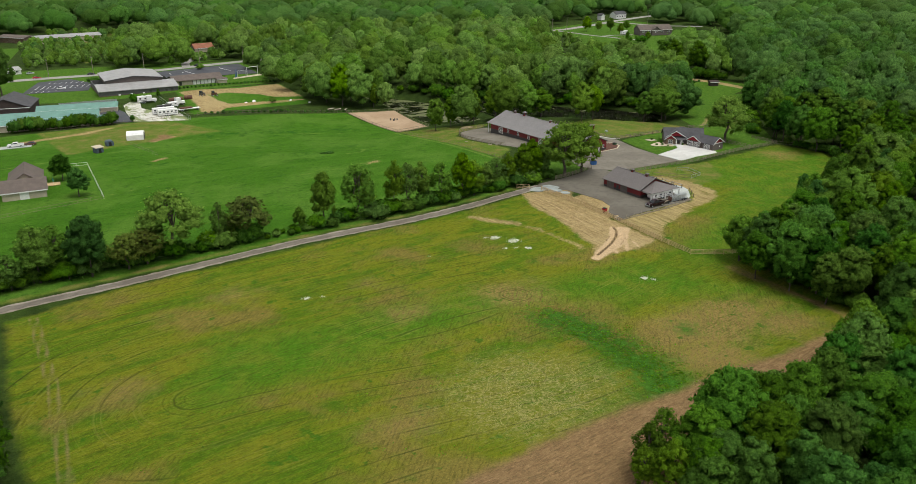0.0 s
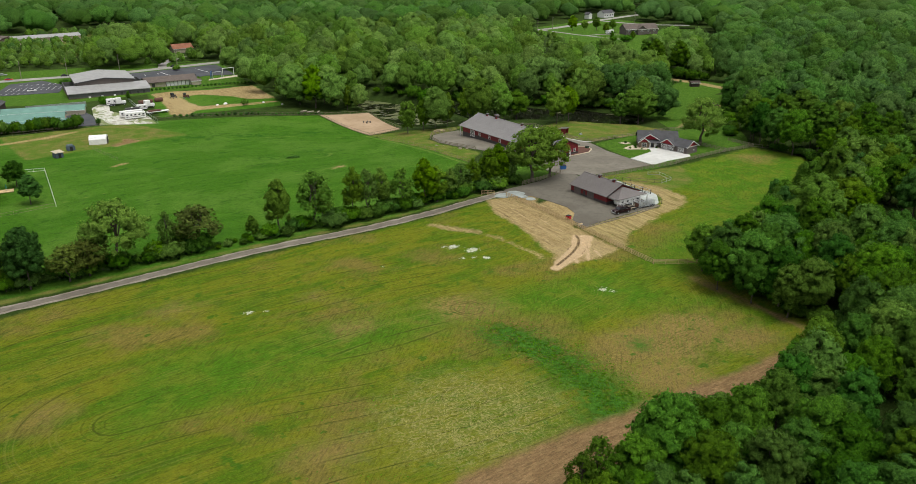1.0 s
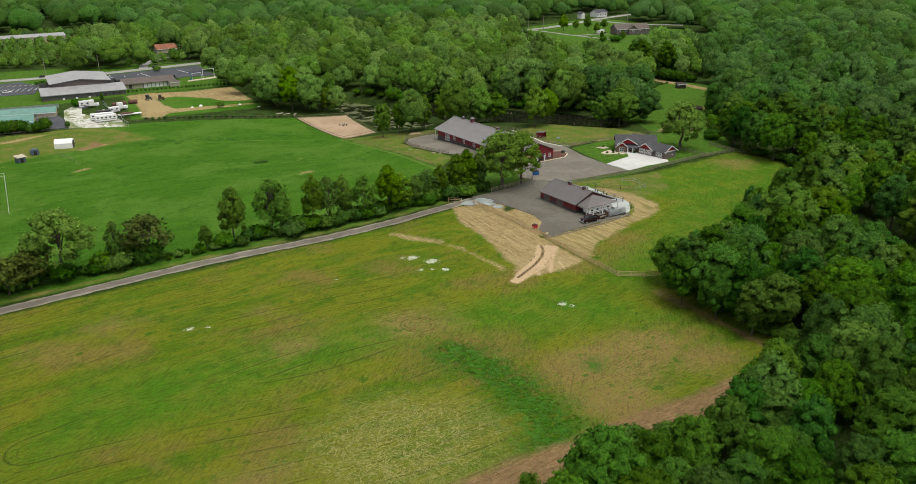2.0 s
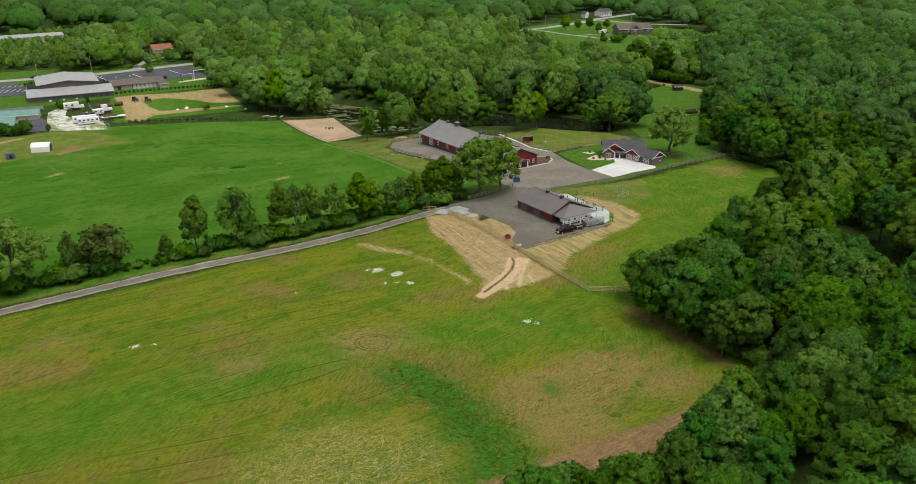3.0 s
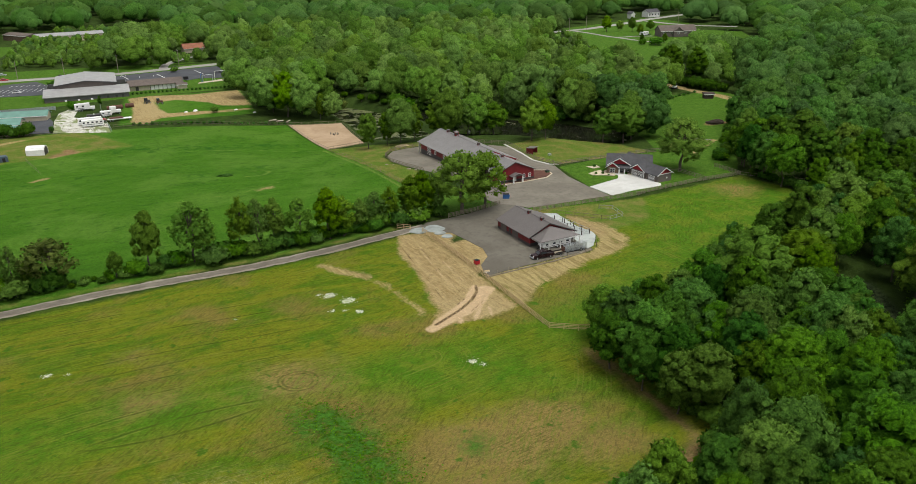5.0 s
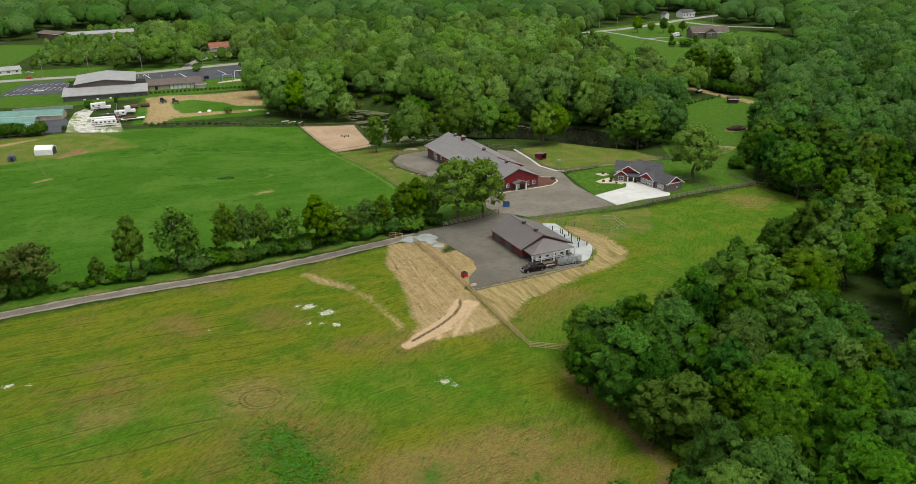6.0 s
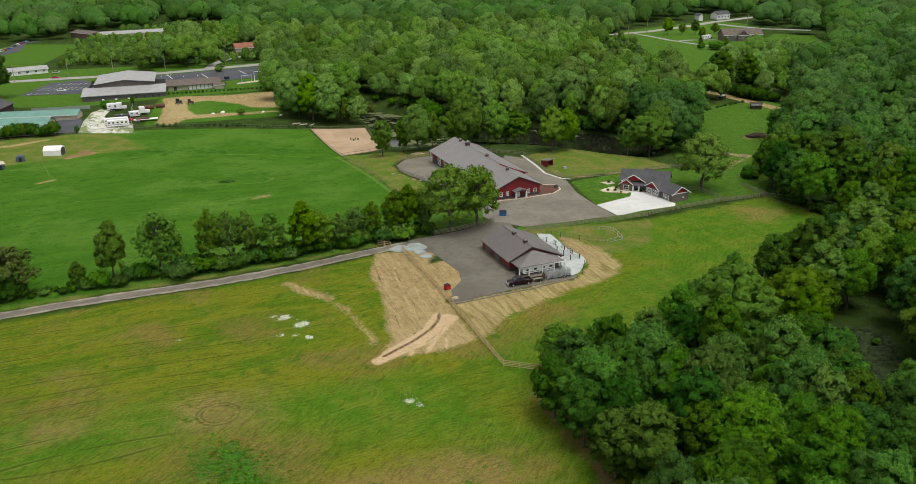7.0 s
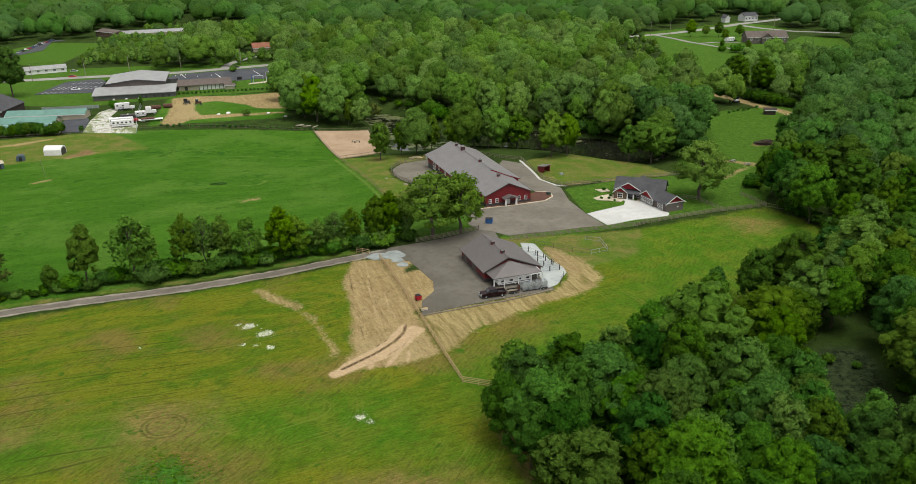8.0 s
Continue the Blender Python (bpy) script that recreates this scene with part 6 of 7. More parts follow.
for i in single:
    k = MID[int(rng.choice(5, p=(0.30, 0.22, 0.22, 0.16, 0.10) if mx[i] < 208 else (0.12, 0.68, 0.06, 0.10, 0.04)))]
    plant(k, float(mx[i]), float(my[i]), float(cap(mx[i], my[i], rng.uniform(12.5, 20.5))), float(rng.uniform(1.0, 1.35)), "wood round the pond")


def far_wood(name, xs, ys, kinds, hs, label, leaf):
    VV, TT, CC, RR, n = [], [], [], [], 0
    for x, y, h in zip(xs, ys, hs):
        V, T, own, N = kinds[int(rng.integers(len(kinds)))]
        s, a = h / own, rng.uniform(0, 2 * math.pi)
        w = s * rng.uniform(0.78, 1.15)
        c, q = math.cos(a) * w, math.sin(a) * w
        VV.append(np.stack([V[:, 0] * c - V[:, 1] * q + x, V[:, 0] * q + V[:, 1] * c + y, V[:, 2] * s + z_at(x, y)], 1))
        TT.append(T + n)
        CC.append(np.full(len(V), rng.uniform()))
        c, q = math.cos(a), math.sin(a)
        RR.append(np.stack([N[:, 0] * c - N[:, 1] * q, N[:, 0] * q + N[:, 1] * c, N[:, 2]], 1))
        n += len(V)
    me = tri_mesh(name, np.concatenate(VV), np.concatenate(TT), leaf, np.concatenate(CC), facing=np.concatenate(RR))
    tagged(new(name, me), label, "woods", kind="stuff")


def bare_kind(seed, h, r, lobes, leaves, size, sub, lob=1.0):
    V, T, _, _, N = crown_arrays(np.random.default_rng(seed), h, r, 1.0, lobes, leaves, size, sub, 0.92, False, 0.0, lob, 0.62)
    return V, T, h, N


rest = order[max(0, 215 - near_count):]
LEAFY = [bare_kind(51 + i, 17, 6.6, 36, 480, 0.44, 1) for i in range(4)]
deep = (mx[rest] > 250) & (my[rest] < 440)
for side, leaf, words in ((rest[~deep], LEAF_FAR, "dense green broadleaf wood behind the pond"), (rest[deep], LEAF_DEEP, "darkened green broadleaf wood beyond the house")):
    far_wood("woodland", mx[side], my[side], LEAFY, cap(mx[side], my[side], rng.uniform(13, 23, len(side))), words, leaf)
fx, fy = scatter(rng, 12.4, 390, 680)
YONDER = [bare_kind(61 + i, 17, 7.4, 16, 150, 0.60, 1) for i in range(4)]
east = fx - 100 > 0.74 * (fy - 20)
for side, leaf, words in ((~east, LEAF_FAR, "far green broadleaf woodland"), (east, LEAF_DEEP, "far deep green woodland")):
    far_wood("woodland", fx[side], fy[side], YONDER, cap(fx[side], fy[side], rng.uniform(12, 22, int(side.sum()))), words, leaf)
gx_, gy_ = scatter(rng, 23.0, 680, 1300)
SKYLINE = [bare_kind(71 + i, 17, 11.5, 12, 40, 0.9, 1) for i in range(4)]
east = gx_ - 100 > 0.74 * (gy_ - 20)
for side, leaf, words in ((~east, LEAF_DEEP, "distant green woodland reaching the skyline"), (east, LEAF_DEEP, "distant deep green woodland reaching the skyline")):
    far_wood("woodland", gx_[side], gy_[side], SKYLINE, cap(gx_[side], gy_[side], rng.uniform(16, 24, int(side.sum()))), words, leaf)

tx_, ty_ = np.meshgrid(np.arange(-130, 120, 7.2), np.arange(556, 815, 7.2))
tx_, ty_ = tx_.ravel() + rng.uniform(-2.6, 2.6, tx_.size), ty_.ravel() + rng.uniform(-2.6, 2.6, tx_.size)
ok = wooded(tx_, ty_) & (np.max([inside_by(p, tx_, ty_) for p in LOW[3:]], axis=0) > 0)
far_wood("woodland", tx_[ok], ty_[ok], YONDER, rng.uniform(4.5, 8.0, int(ok.sum())), "young green growth beside the country road", LEAF_FAR)

# undergrowth along the wood's edge
EDGES = [[(152, 138), (147.5, 128), (147.8, 112), (147, 101), (139, 95), (112, 87), (98, 83.5), (88, 80.5), (70, 81)], [(250, 224), (254, 206), (248, 190), (235, 177), (206, 160), (185, 149), (168, 141), (156, 139)], [(340, 324), (318, 311), (303, 293), (287, 280), (274, 264), (262, 250), (253, 240)]]
for x, y, h, k in ((206.5, 161, 15, BIG[3]), (201.6, 168, 8, BIG[1]), (233, 173, 13.5, BIG[1]), (196, 159.5, 11, BIG[3]), (190, 155.5, 11, BIG[0]), (209, 163.5, 13, BIG[3]), (215, 166, 12.5, BIG[2]), (182, 150.5, 11, BIG[0]), (251.5, 207, 18, BIG[0]), (83, 75.2, 16.2, BIG[0]), (76, 73, 13.0, BIG[2]), (67, 74.5, 8.0, HEDGE[0]), (70.0, 77.0, 9.5, HEDGE[1]), (69, 71, 10.5, HEDGE[0]), (73.5, 78.0, 10.5, HEDGE[1]), (72, 67, 12.5, BIG[4]), (90, 79, 12.5, BIG[2]), (99.6, 82, 8.5, BIG[2]), (104, 79, 10.0, BIG[3]), (112.5, 80, 14.0, BIG[1]), (117.5, 80, 16.5, BIG[3]), (142.5, 128, 12.5, BIG[0]), (212, 110, 16, BIG[1]), (215, 119, 17, BIG[1]), (219, 128, 18, BIG[4]), (223, 138, 17, BIG[1]), (217, 149, 15, BIG[0]), (205, 143.5, 13, BIG[2]), (197, 136, 13, BIG[4]), (189, 126, 14, BIG[0]), (188, 115, 13, BIG[2]), (191.5, 105, 13, BIG[0]), (205.5, 101, 15, BIG[1]), (212, 105, 15, BIG[0]), (232, 152, 16, BIG[0]), (238, 162, 16, BIG[4]), (228, 160, 15, BIG[1]), (143.8, 119, 13, BIG[4]), (145, 110, 12.5, BIG[2]), (252, 216, 17, BIG[4]), (255, 226, 17, BIG[1]), (257, 233, 16, BIG[0])):
    plant(k, x, y, h, 1.0, "wood beside the field")
for line in EDGES:
    for (ax, ay), (bx, by) in zip(line, line[1:]):
        n = int(math.hypot(bx - ax, by - ay) / 2.6)
        for k in range(n):
            f = (k + place.random()) / n
            plant(BUSH[place.randrange(2)], ax + (bx - ax) * f + place.uniform(-0.5, 1.8), ay + (by - ay) * f + place.uniform(-1.8, 0.3), place.uniform(1.8, 4.2), place.uniform(0.9, 1.3), "undergrowth at the wood's edge")
for x, y, h in ((203.5, 138, 3.2), (214.5, 124, 3.0), (199, 112, 1.6), (208, 137, 2.0), (196, 123.5, 2.4), (212, 134, 1.4)):
    plant(BUSH[1], x, y, h, 1.1, "scrub in the wet hollow")


for x, y in ((327, 377), (330, 369), (331, 361), (334, 354), (329, 386), (333, 392), (338, 400), (326, 396), (321, 404), (316, 412), (338, 349)):
    plant(BUSH[0], x, y, place.uniform(4, 7), 1.1, "undergrowth at the wood's edge")
# scrub on the far bank of the pond
BANK = [(186, 374), (197, 369), (211, 357), (219, 346), (229, 333), (239, 325), (245, 316), (253, 305), (254, 293)]
for (ax, ay), (bx, by) in zip(BANK, BANK[1:]):
    for k in range(5):
        f = (k + place.random()) / 5
        plant(BUSH[place.randrange(2)], ax + (bx - ax) * f + place.uniform(0, 3), ay + (by - ay) * f + place.uniform(0, 3), place.uniform(2.5, 6), place.uniform(0.8, 1.2), "scrub round the pond")
for x, y in ((145, 424), (141, 418), (141, 410), (143, 400), (146.5, 390), (178, 386), (174, 393), (171, 400), (166, 406), (160, 416), (152, 422), (181, 376), (150, 428), (182, 366)):
    plant(BUSH[place.randrange(2)], x, y, place.uniform(3, 7), 1.0, "scrub round the pond")
plant(HEDGE[3], 153, 397, 9, 1.2, label="bare brown thinly leaved tree in the marsh")


# ---- tufts and weeds standing in the field ----
def tufts(name, x, y, h, mat, label, category):
    n = len(x)
    z = height(x, y)
    VV, TT = [], []
    for k in range(3):
        a = rng.uniform(0, 2 * math.pi, n)
        c, q = np.cos(a) * h, np.sin(a) * h
        VV.append(np.stack([np.stack([x - q * 0.5, y + c * 0.5, z + h * 0.5], 1), np.stack([x + q * 0.5, y - c * 0.5, z + h * 0.5], 1), np.stack([x + c * 1.2, y + q * 1.2, z + h * 0.15], 1)], 1).reshape(-1, 3))
        TT.append(np.arange(n * 3).reshape(-1, 3) + k * n * 3)
    tagged(new(name, tri_mesh(name, np.concatenate(VV), np.concatenate(TT), mat, np.tile(np.repeat(rng.uniform(0, 1, n), 3), 3), facing=np.tile(np.array([0.0, -0.3, 0.95]), (9 * n, 1)))), label, category, kind="stuff")


wx, wy = rng.uniform(70, 112, 9000), rng.uniform(92, 140, 9000)
ok = (along_by([(88, 131), (92, 118), (93, 107), (92, 99)], 4.5, wx, wy) + rng.normal(size=9000) * 2.4 > 0) & (inside_by(TILLED, wx, wy) < -0.5)
tufts("weeds", wx[ok], wy[ok], rng.uniform(0.10, 0.30, int(ok.sum())), WEED, "patch of leafy dark green weeds in the field", "weeds")
wx, wy = rng.uniform(-12, 250, 26000), rng.uniform(70, 222, 26000)
rough = np.array([noise.noise(Vector((a * 0.06, b * 0.09, 3.1))) for a, b in zip(wx, wy)])
ok = (inside_by(FIELD, wx, wy) > 1) & (inside_by(TILLED, wx, wy) < -1) & (np.max([inside_by(p, wx, wy) for p in SUBSOILS + SCRAPES], axis=0) < -1) & (rough + rng.normal(size=26000) * 0.12 > 0.30)
tufts("grass_tufts", wx[ok], wy[ok], rng.uniform(0.06, 0.22, int(ok.sum())), WEED, "scattered taller green tufts in the hay field", "grass")


# ---- loose white stone chips lying in the field ----
def chips(spots):
    VV, TT, n = [], [], 0
    for (a, b), r in spots:
        m = int(26 * r * r) + 6
        u = rng.normal(size=(m, 2)) * r * 0.46
        x, y = a + u[:, 0] * 1.1 + u[:, 1] * 0.5, b + u[:, 1] * 0.9 - u[:, 0] * 0.35
        z = height(x, y) + 0.02
        for i in range(m):
            s, t = 0.05 + 0.12 * rng.random() ** 2.0, rng.uniform(0, 6.3)
            ring = [(x[i] + s * k * math.cos(t + q), y[i] + s * k * math.sin(t + q), z[i] + s * 0.1 * rng.random()) for q, k in ((0, 1.0), (1.4, 0.8), (3.0, 1.1), (4.4, 0.7))]
            VV += ring + [(x[i], y[i], z[i] + s * 0.55)]
            TT += [(n, n + 1, n + 4), (n + 1, n + 2, n + 4), (n + 2, n + 3, n + 4), (n + 3, n, n + 4)]
            n += 5
    tagged(new("stone_chips", tri_mesh("stone_chips", np.array(VV), np.array(TT), CHIP)), "loose white limestone chips scattered in the grass", "stones", kind="stuff")


chips(STONES)


# ---- fences ----
RAIL = {m.name: mesh_of("rail", boxes((0, 1, -0.02, 0.02, -0.07, 0.07)), m) for m in (WOOD, GREY_WOOD, STEEL, WHITE)}
POSTS = {m.name: mesh_of("post", boxes((-0.065, 0.065, -0.065, 0.065, -0.4, 1.0)), m) for m in (WOOD, GREY_WOOD, STEEL, WHITE, DARK_WOOD, POLE)}


def fence(line, mat, label, high=1.35, rails=3, gap=2.6, thin=1.0, post_mat=None, group="", pmul=1.0):
    x0, y0 = line[0]
    f = thing("fence", x0, y0, 0, label, "fence", group, z=0.0)
    f.matrix_basis = pose(x0, y0, 0)
    stops = []
    for (ax, ay), (bx, by) in zip(line, line[1:]):
        n = max(1, round(math.hypot(bx - ax, by - ay) / gap))
        stops += [(ax + (bx - ax) * i / n, ay + (by - ay) * i / n) for i in range(n)]
    stops.append(line[-1])
    for x, y in stops:
        share("post", POSTS[(post_mat or mat).name], f, Matrix.Translation((x - x0, y - y0, z_at(x, y))) @ Matrix.Diagonal((thin * pmul, thin * pmul, high, 1)))
    for (ax, ay), (bx, by) in zip(stops, stops[1:]):
        za, zb = z_at(ax, ay), z_at(bx, by)
        l = math.hypot(bx - ax, by - ay)
        for k in range(rails):
            h = high * (0.95 - k * 0.72 / max(1, rails - 1)) if rails > 1 else high * 0.9
            v = Vector((bx - ax, by - ay, zb - za))
            m = Matrix.Translation((ax - x0, ay - y0, za + h)) @ v.to_track_quat("X", "Z").to_matrix().to_4x4() @ Matrix.Diagonal((v.length, thin, thin, 1))
            share("rail", RAIL[mat.name], f, m)
    return f


PINE = "new pale pine board fence between field and yard"
fence([(131.7, 207.2), (139.3, 146.9), (144.5, 143.8), (151, 141.5)], WOOD, PINE, 1.4, 4, 2.5)
fence([(129.5, 210.8), (126.6, 213.6)], WOOD, "short new pine fence beside the lane", 1.4, 3, 2.0)
OLD = "weathered grey board fence"
fence([(142.3, 215.6), (150, 217.3), (160.6, 221.4)], GREY_WOOD, OLD + " along the lane", 1.35, 4, 2.5, group="board fences")
fence([(166.6, 211.2), (186, 213.4), (203.9, 214.6)], GREY_WOOD, OLD + " beside the drive", 1.35, 4, 2.5, group="board fences")
fence([(206.6, 215.8), (218, 218.4), (229.8, 220.8), (248.2, 222.8)], GREY_WOOD, OLD + " beside the house", 1.35, 4, 2.5, group="board fences")
fence([(203.9, 214.6), (206.6, 215.8)], GREY_WOOD, "dark farm gate between two board fences", 1.3, 4, 2.6)
fence([(226.0, 235.5), (231.0, 232.6), (233.6, 221.6)], GREY_WOOD, OLD + " round the side yard", 1.35, 3, 2.5, group="board fences")
fence([(195.5, 254.4), (215, 256.6), (236.3, 259.4), (246, 258)], GREY_WOOD, OLD + " between lawn and paddock", 1.4, 3, 2.6, group="board fences")
fence([(193.6, 291.5), (193.2, 275), (192.8, 262.5), (196.0, 256.0)], GREY_WOOD, OLD + " along the paddock", 1.4, 3, 2.6, group="board fences")
fence([(193.6, 291.5), (187, 297), (178, 312)], GREY_WOOD, OLD + " behind the long barn", 1.4, 3, 2.6, group="board fences")
fence([(152.0, 266.5), (148.0, 277.5), (146.0, 286.5), (147.0, 296.5), (151.5, 305.3), (158, 307.4), (164, 307)], GREY_WOOD, OLD + " round the asphalt loop", 1.35, 3, 2.6, group="board fences")
WIRE = "thin post and wire pasture fence"
fence([(131.2, 324.5), (138.3, 277.5), (141.7, 251.5), (143, 232)], GREY_WOOD, WIRE, 1.25, 2, 4.0, 0.55, group="wire fences")
fence([(123.2, 371.5), (60, 382), (28.5, 379.5), (-5, 378.5)], GREY_WOOD, WIRE, 1.25, 2, 4.0, 0.55, group="wire fences")
fence([(123.5, 371.3), (147.4, 368.7), (148.3, 330.6), (131.0, 324.9), (123.5, 371.3)], GREY_WOOD, "low timber rail fence round the arena", 1.2, 2, 3.2, 0.8)
fence([(8.3, 265.0), (7.2, 287), (6.0, 310.0), (-1, 311)], WHITE, "white vinyl rail fence of the cream house", 1.2, 2, 3.0, 0.7)
fence([(8.3, 265.0), (-22, 258), (-60, 252)], GREY_WOOD, WIRE, 1.2, 2, 4.0, 0.5, group="wire fences")
fence([(23.0, 335), (30, 312)], GREY_WOOD, WIRE, 1.2, 2, 4.0, 0.5, group="wire fences")
fence([(51.5, 372), (47.5, 400), (45.5, 430)], STEEL, "tall grey chain-link fence of the storage yard", 2.0, 2, 3.0, 0.6)
fence([(26, 432.5), (14, 434), (0, 436)], STEEL, "corrugated grey screen fence behind the sheds", 1.9, 6, 3.0, 1.6)
fence([(246.9, 234.4), (248.3, 222.6)], GREY_WOOD, OLD + " behind the oak", 1.35, 4, 2.5, group="board fences")
fence([(248.3, 222.6), (255, 215.5), (262, 208.5)], GREY_WOOD, WIRE, 1.2, 2, 3.5, 0.7, group="wire fences")

# ---- low wall and wire at the yard's edge ----
w = thing("retaining_wall", 136.3, 173.2, 0, "low grey timber kerb with wire fence posts", "kerb", z=0.0)
EDGE = [(136.4, 173.4), (145, 174.4), (155.3, 175.8), (161.5, 177.4), (167.4, 179.2)]
for (ax, ay), (bx, by) in zip(EDGE, EDGE[1:]):
    l, a = math.hypot(bx - ax, by - ay), math.degrees(math.atan2(by - ay, bx - ax))
    za, zb = z_at(ax, ay), z_at(bx, by)
    bm = boxes((0, l, -0.12, 0.12, -0.6, 0.28))
    share("timber", mesh_of("timber", bm, GREY_WOOD), w, Matrix.Translation((ax - 136.3, ay - 173.2, (za + zb) / 2)) @ pose(0, 0, 0, 0, 0, a))
    for k in range(3):
        px, py = ax + (bx - ax) * k / 3, ay + (by - ay) * k / 3
        share("post", POSTS[POLE.name], w, Matrix.Translation((px - 136.3, py - 173.2, z_at(px, py))) @ Matrix.Diagonal((0.8, 0.8, 1.25, 1)))

# ---- frame of the small barn, for things near it ----
YB = pose(159.03, 186.12, 0, 0, 0, 6.87)


def by_barn(x, y):
    p = YB @ Vector((x, y, 0))
    return p.x, p.y


# pens beside the barn
for y, x1 in ((14.8, 11.6), (11.4, 12.6), (7.9, 13.2), (5.0, 13.8), (1.8, 14.0)):
    fence([by_barn(8.9, y), by_barn(x1, y)], STEEL, "steel pipe pen rails with dark posts", 1.5, 3, 2.6, 0.7, DARK_WOOD, "pens beside the barn", 1.9)
fence([by_barn(11.6, 14.8), by_barn(13.4, 9.6), by_barn(14.0, 1.8)], STEEL, "steel pipe pen front rail", 1.5, 2, 3.4, 0.6, DARK_WOOD, "pens beside the barn", 1.9)
fence([by_barn(10.2, -6.4), by_barn(13.2, -2.0)], GREY_WOOD, "short wire fence beside the stone", 1.4, 2, 2.6, 0.6, DARK_WOOD)
fence([(184, 198), (189, 199.5), (189.5, 206), (186, 207.5)], STEEL, "low white pipe corral panels in the grass", 1.2, 2, 3.0, 0.8)
fence([(172, 207), (180, 200.5), (184, 198)], GREY_WOOD, "thin wire fence round the small paddock", 1.3, 2, 2.8, 0.6, DARK_WOOD)


# ---- vehicles ----
def wheel_mesh(r, wd):
    bm = bmesh.new()
    tube(bm, (0, -wd / 2, 0), (0, wd / 2, 0), r, r, 14)
    return mesh_of("tyre", bm, BLACK)


def rim_mesh(r, wd):
    bm = bmesh.new()
    tube(bm, (0, -wd / 2 - 0.01, 0), (0, wd / 2 + 0.01, 0), r, r, 10)
    return mesh_of("rim", bm, STEEL)


TYRE, RIM = wheel_mesh(0.38, 0.26), rim_mesh(0.22, 0.26)
TYRE_S, RIM_S = wheel_mesh(0.30, 0.20), rim_mesh(0.17, 0.20)


def wheels(v, xs, half, small=False):
    for x in xs:
        for s in (-1, 1):
            t = share("wheel", TYRE_S if small else TYRE, v, pose(x, s * half, 0.30 if small else 0.38))
            share("rim", RIM_S if small else RIM, t, Matrix())


def profile(bm, pts, half, inset=0.0):
    """A body from a side outline, drawn in towards the top by inset."""
    top = max(p[1] for p in pts)
    low = min(p[1] for p in pts)
    sides = []
    for s in (-1, 1):
        sides.append([bm.verts.new((x, s * (half - inset * (z - low) / (top - low)), z)) for x, z in pts])
    n = len(pts)
    bm.faces.new(sides[0])
    bm.faces.new(sides[1][::-1])
    for i in range(n):
        j = (i + 1) % n
        bm.faces.new((sides[0][i], sides[1][i], sides[1][j], sides[0][j]))
    return bm


def pickup(x, y, turn, paint, label):
    v = thing("pickup_truck", x, y, turn, label, "pickup truck")
    b = profile(bmesh.new(), [(-2.9, 0.45), (2.85, 0.45), (2.9, 0.8), (2.8, 1.12), (1.45, 1.22), (-0.93, 1.25), (-0.97, 0.80), (-2.9, 0.80)], 0.98)
    part("body", bevelled(b, 0.05, 2), paint, v)
    part("cab", bevelled(profile(bmesh.new(), [(-0.95, 1.2), (1.5, 1.2), (0.85, 1.86), (0.5, 1.92), (-0.75, 1.9)], 0.93, 0.16), 0.05, 2), paint, v)
    part("windscreen", slabs((0.02, 0, 0.02), [(1.40, -0.72, 1.28), (1.40, 0.72, 1.28), (0.92, 0.66, 1.80), (0.92, -0.66, 1.80)]), GLASS, v)
    for s in (-1, 1):
        part("side_window", slabs((0, s * 0.02, 0), [(-0.8, s * 0.915, 1.3), (1.15, s * 0.915, 1.3), (0.7, s * 0.81, 1.78), (-0.68, s * 0.81, 1.78)]), GLASS, v)
        part("headlight", bevelled(boxes((2.84, 2.92, s * 0.72 - 0.16, s * 0.72 + 0.16, 0.85, 1.05)), 0.02, 1), WHITE, v, "clear headlight")
        part("mirror", boxes((1.1, 1.25, s * 1.08 - 0.1, s * 1.08 + 0.1, 1.3, 1.5)), BLACK, v)
    part("cargo_bed", boxes((-2.8, -1.02, -0.86, 0.86, 0.80, 0.86)), BLACK, v, "dark open cargo bed floor")
    for q in (-0.92, 0.92):
        part("bed_side", bevelled(boxes((-2.9, -0.99, q - 0.06, q + 0.06, 0.79, 1.27)), 0.02, 1), paint, v)
    part("tailgate", bevelled(boxes((-2.92, -2.82, -0.86, 0.86, 0.79, 1.25)), 0.02, 1), paint, v)
    part("bumper", bevelled(boxes((2.82, 3.0, -0.95, 0.95, 0.45, 0.7)), 0.03, 1), STEEL, v, "bright front bumper")
    wheels(v, (-1.9, 1.85), 0.86)
    return v


def car(x, y, turn, paint, label, group=""):
    v = thing("car", x, y, turn, label, "car", group)
    part("body", bevelled(profile(bmesh.new(), [(-2.2, 0.35), (2.2, 0.35), (2.25, 0.7), (1.1, 0.9), (-1.6, 0.95), (-2.25, 0.85)], 0.9), 0.06, 2), paint, v)
    part("cabin", bevelled(profile(bmesh.new(), [(-1.8, 0.9), (1.1, 0.88), (0.35, 1.42), (-1.2, 1.42)], 0.85, 0.18), 0.05, 2), GLASS, v, "dark glazed cabin")
    part("car_roof", bevelled(boxes((-1.2, 0.35, -0.64, 0.64, 1.40, 1.46)), 0.02, 1), paint, v)
    wheels(v, (-1.35, 1.4), 0.8, True)
    return v


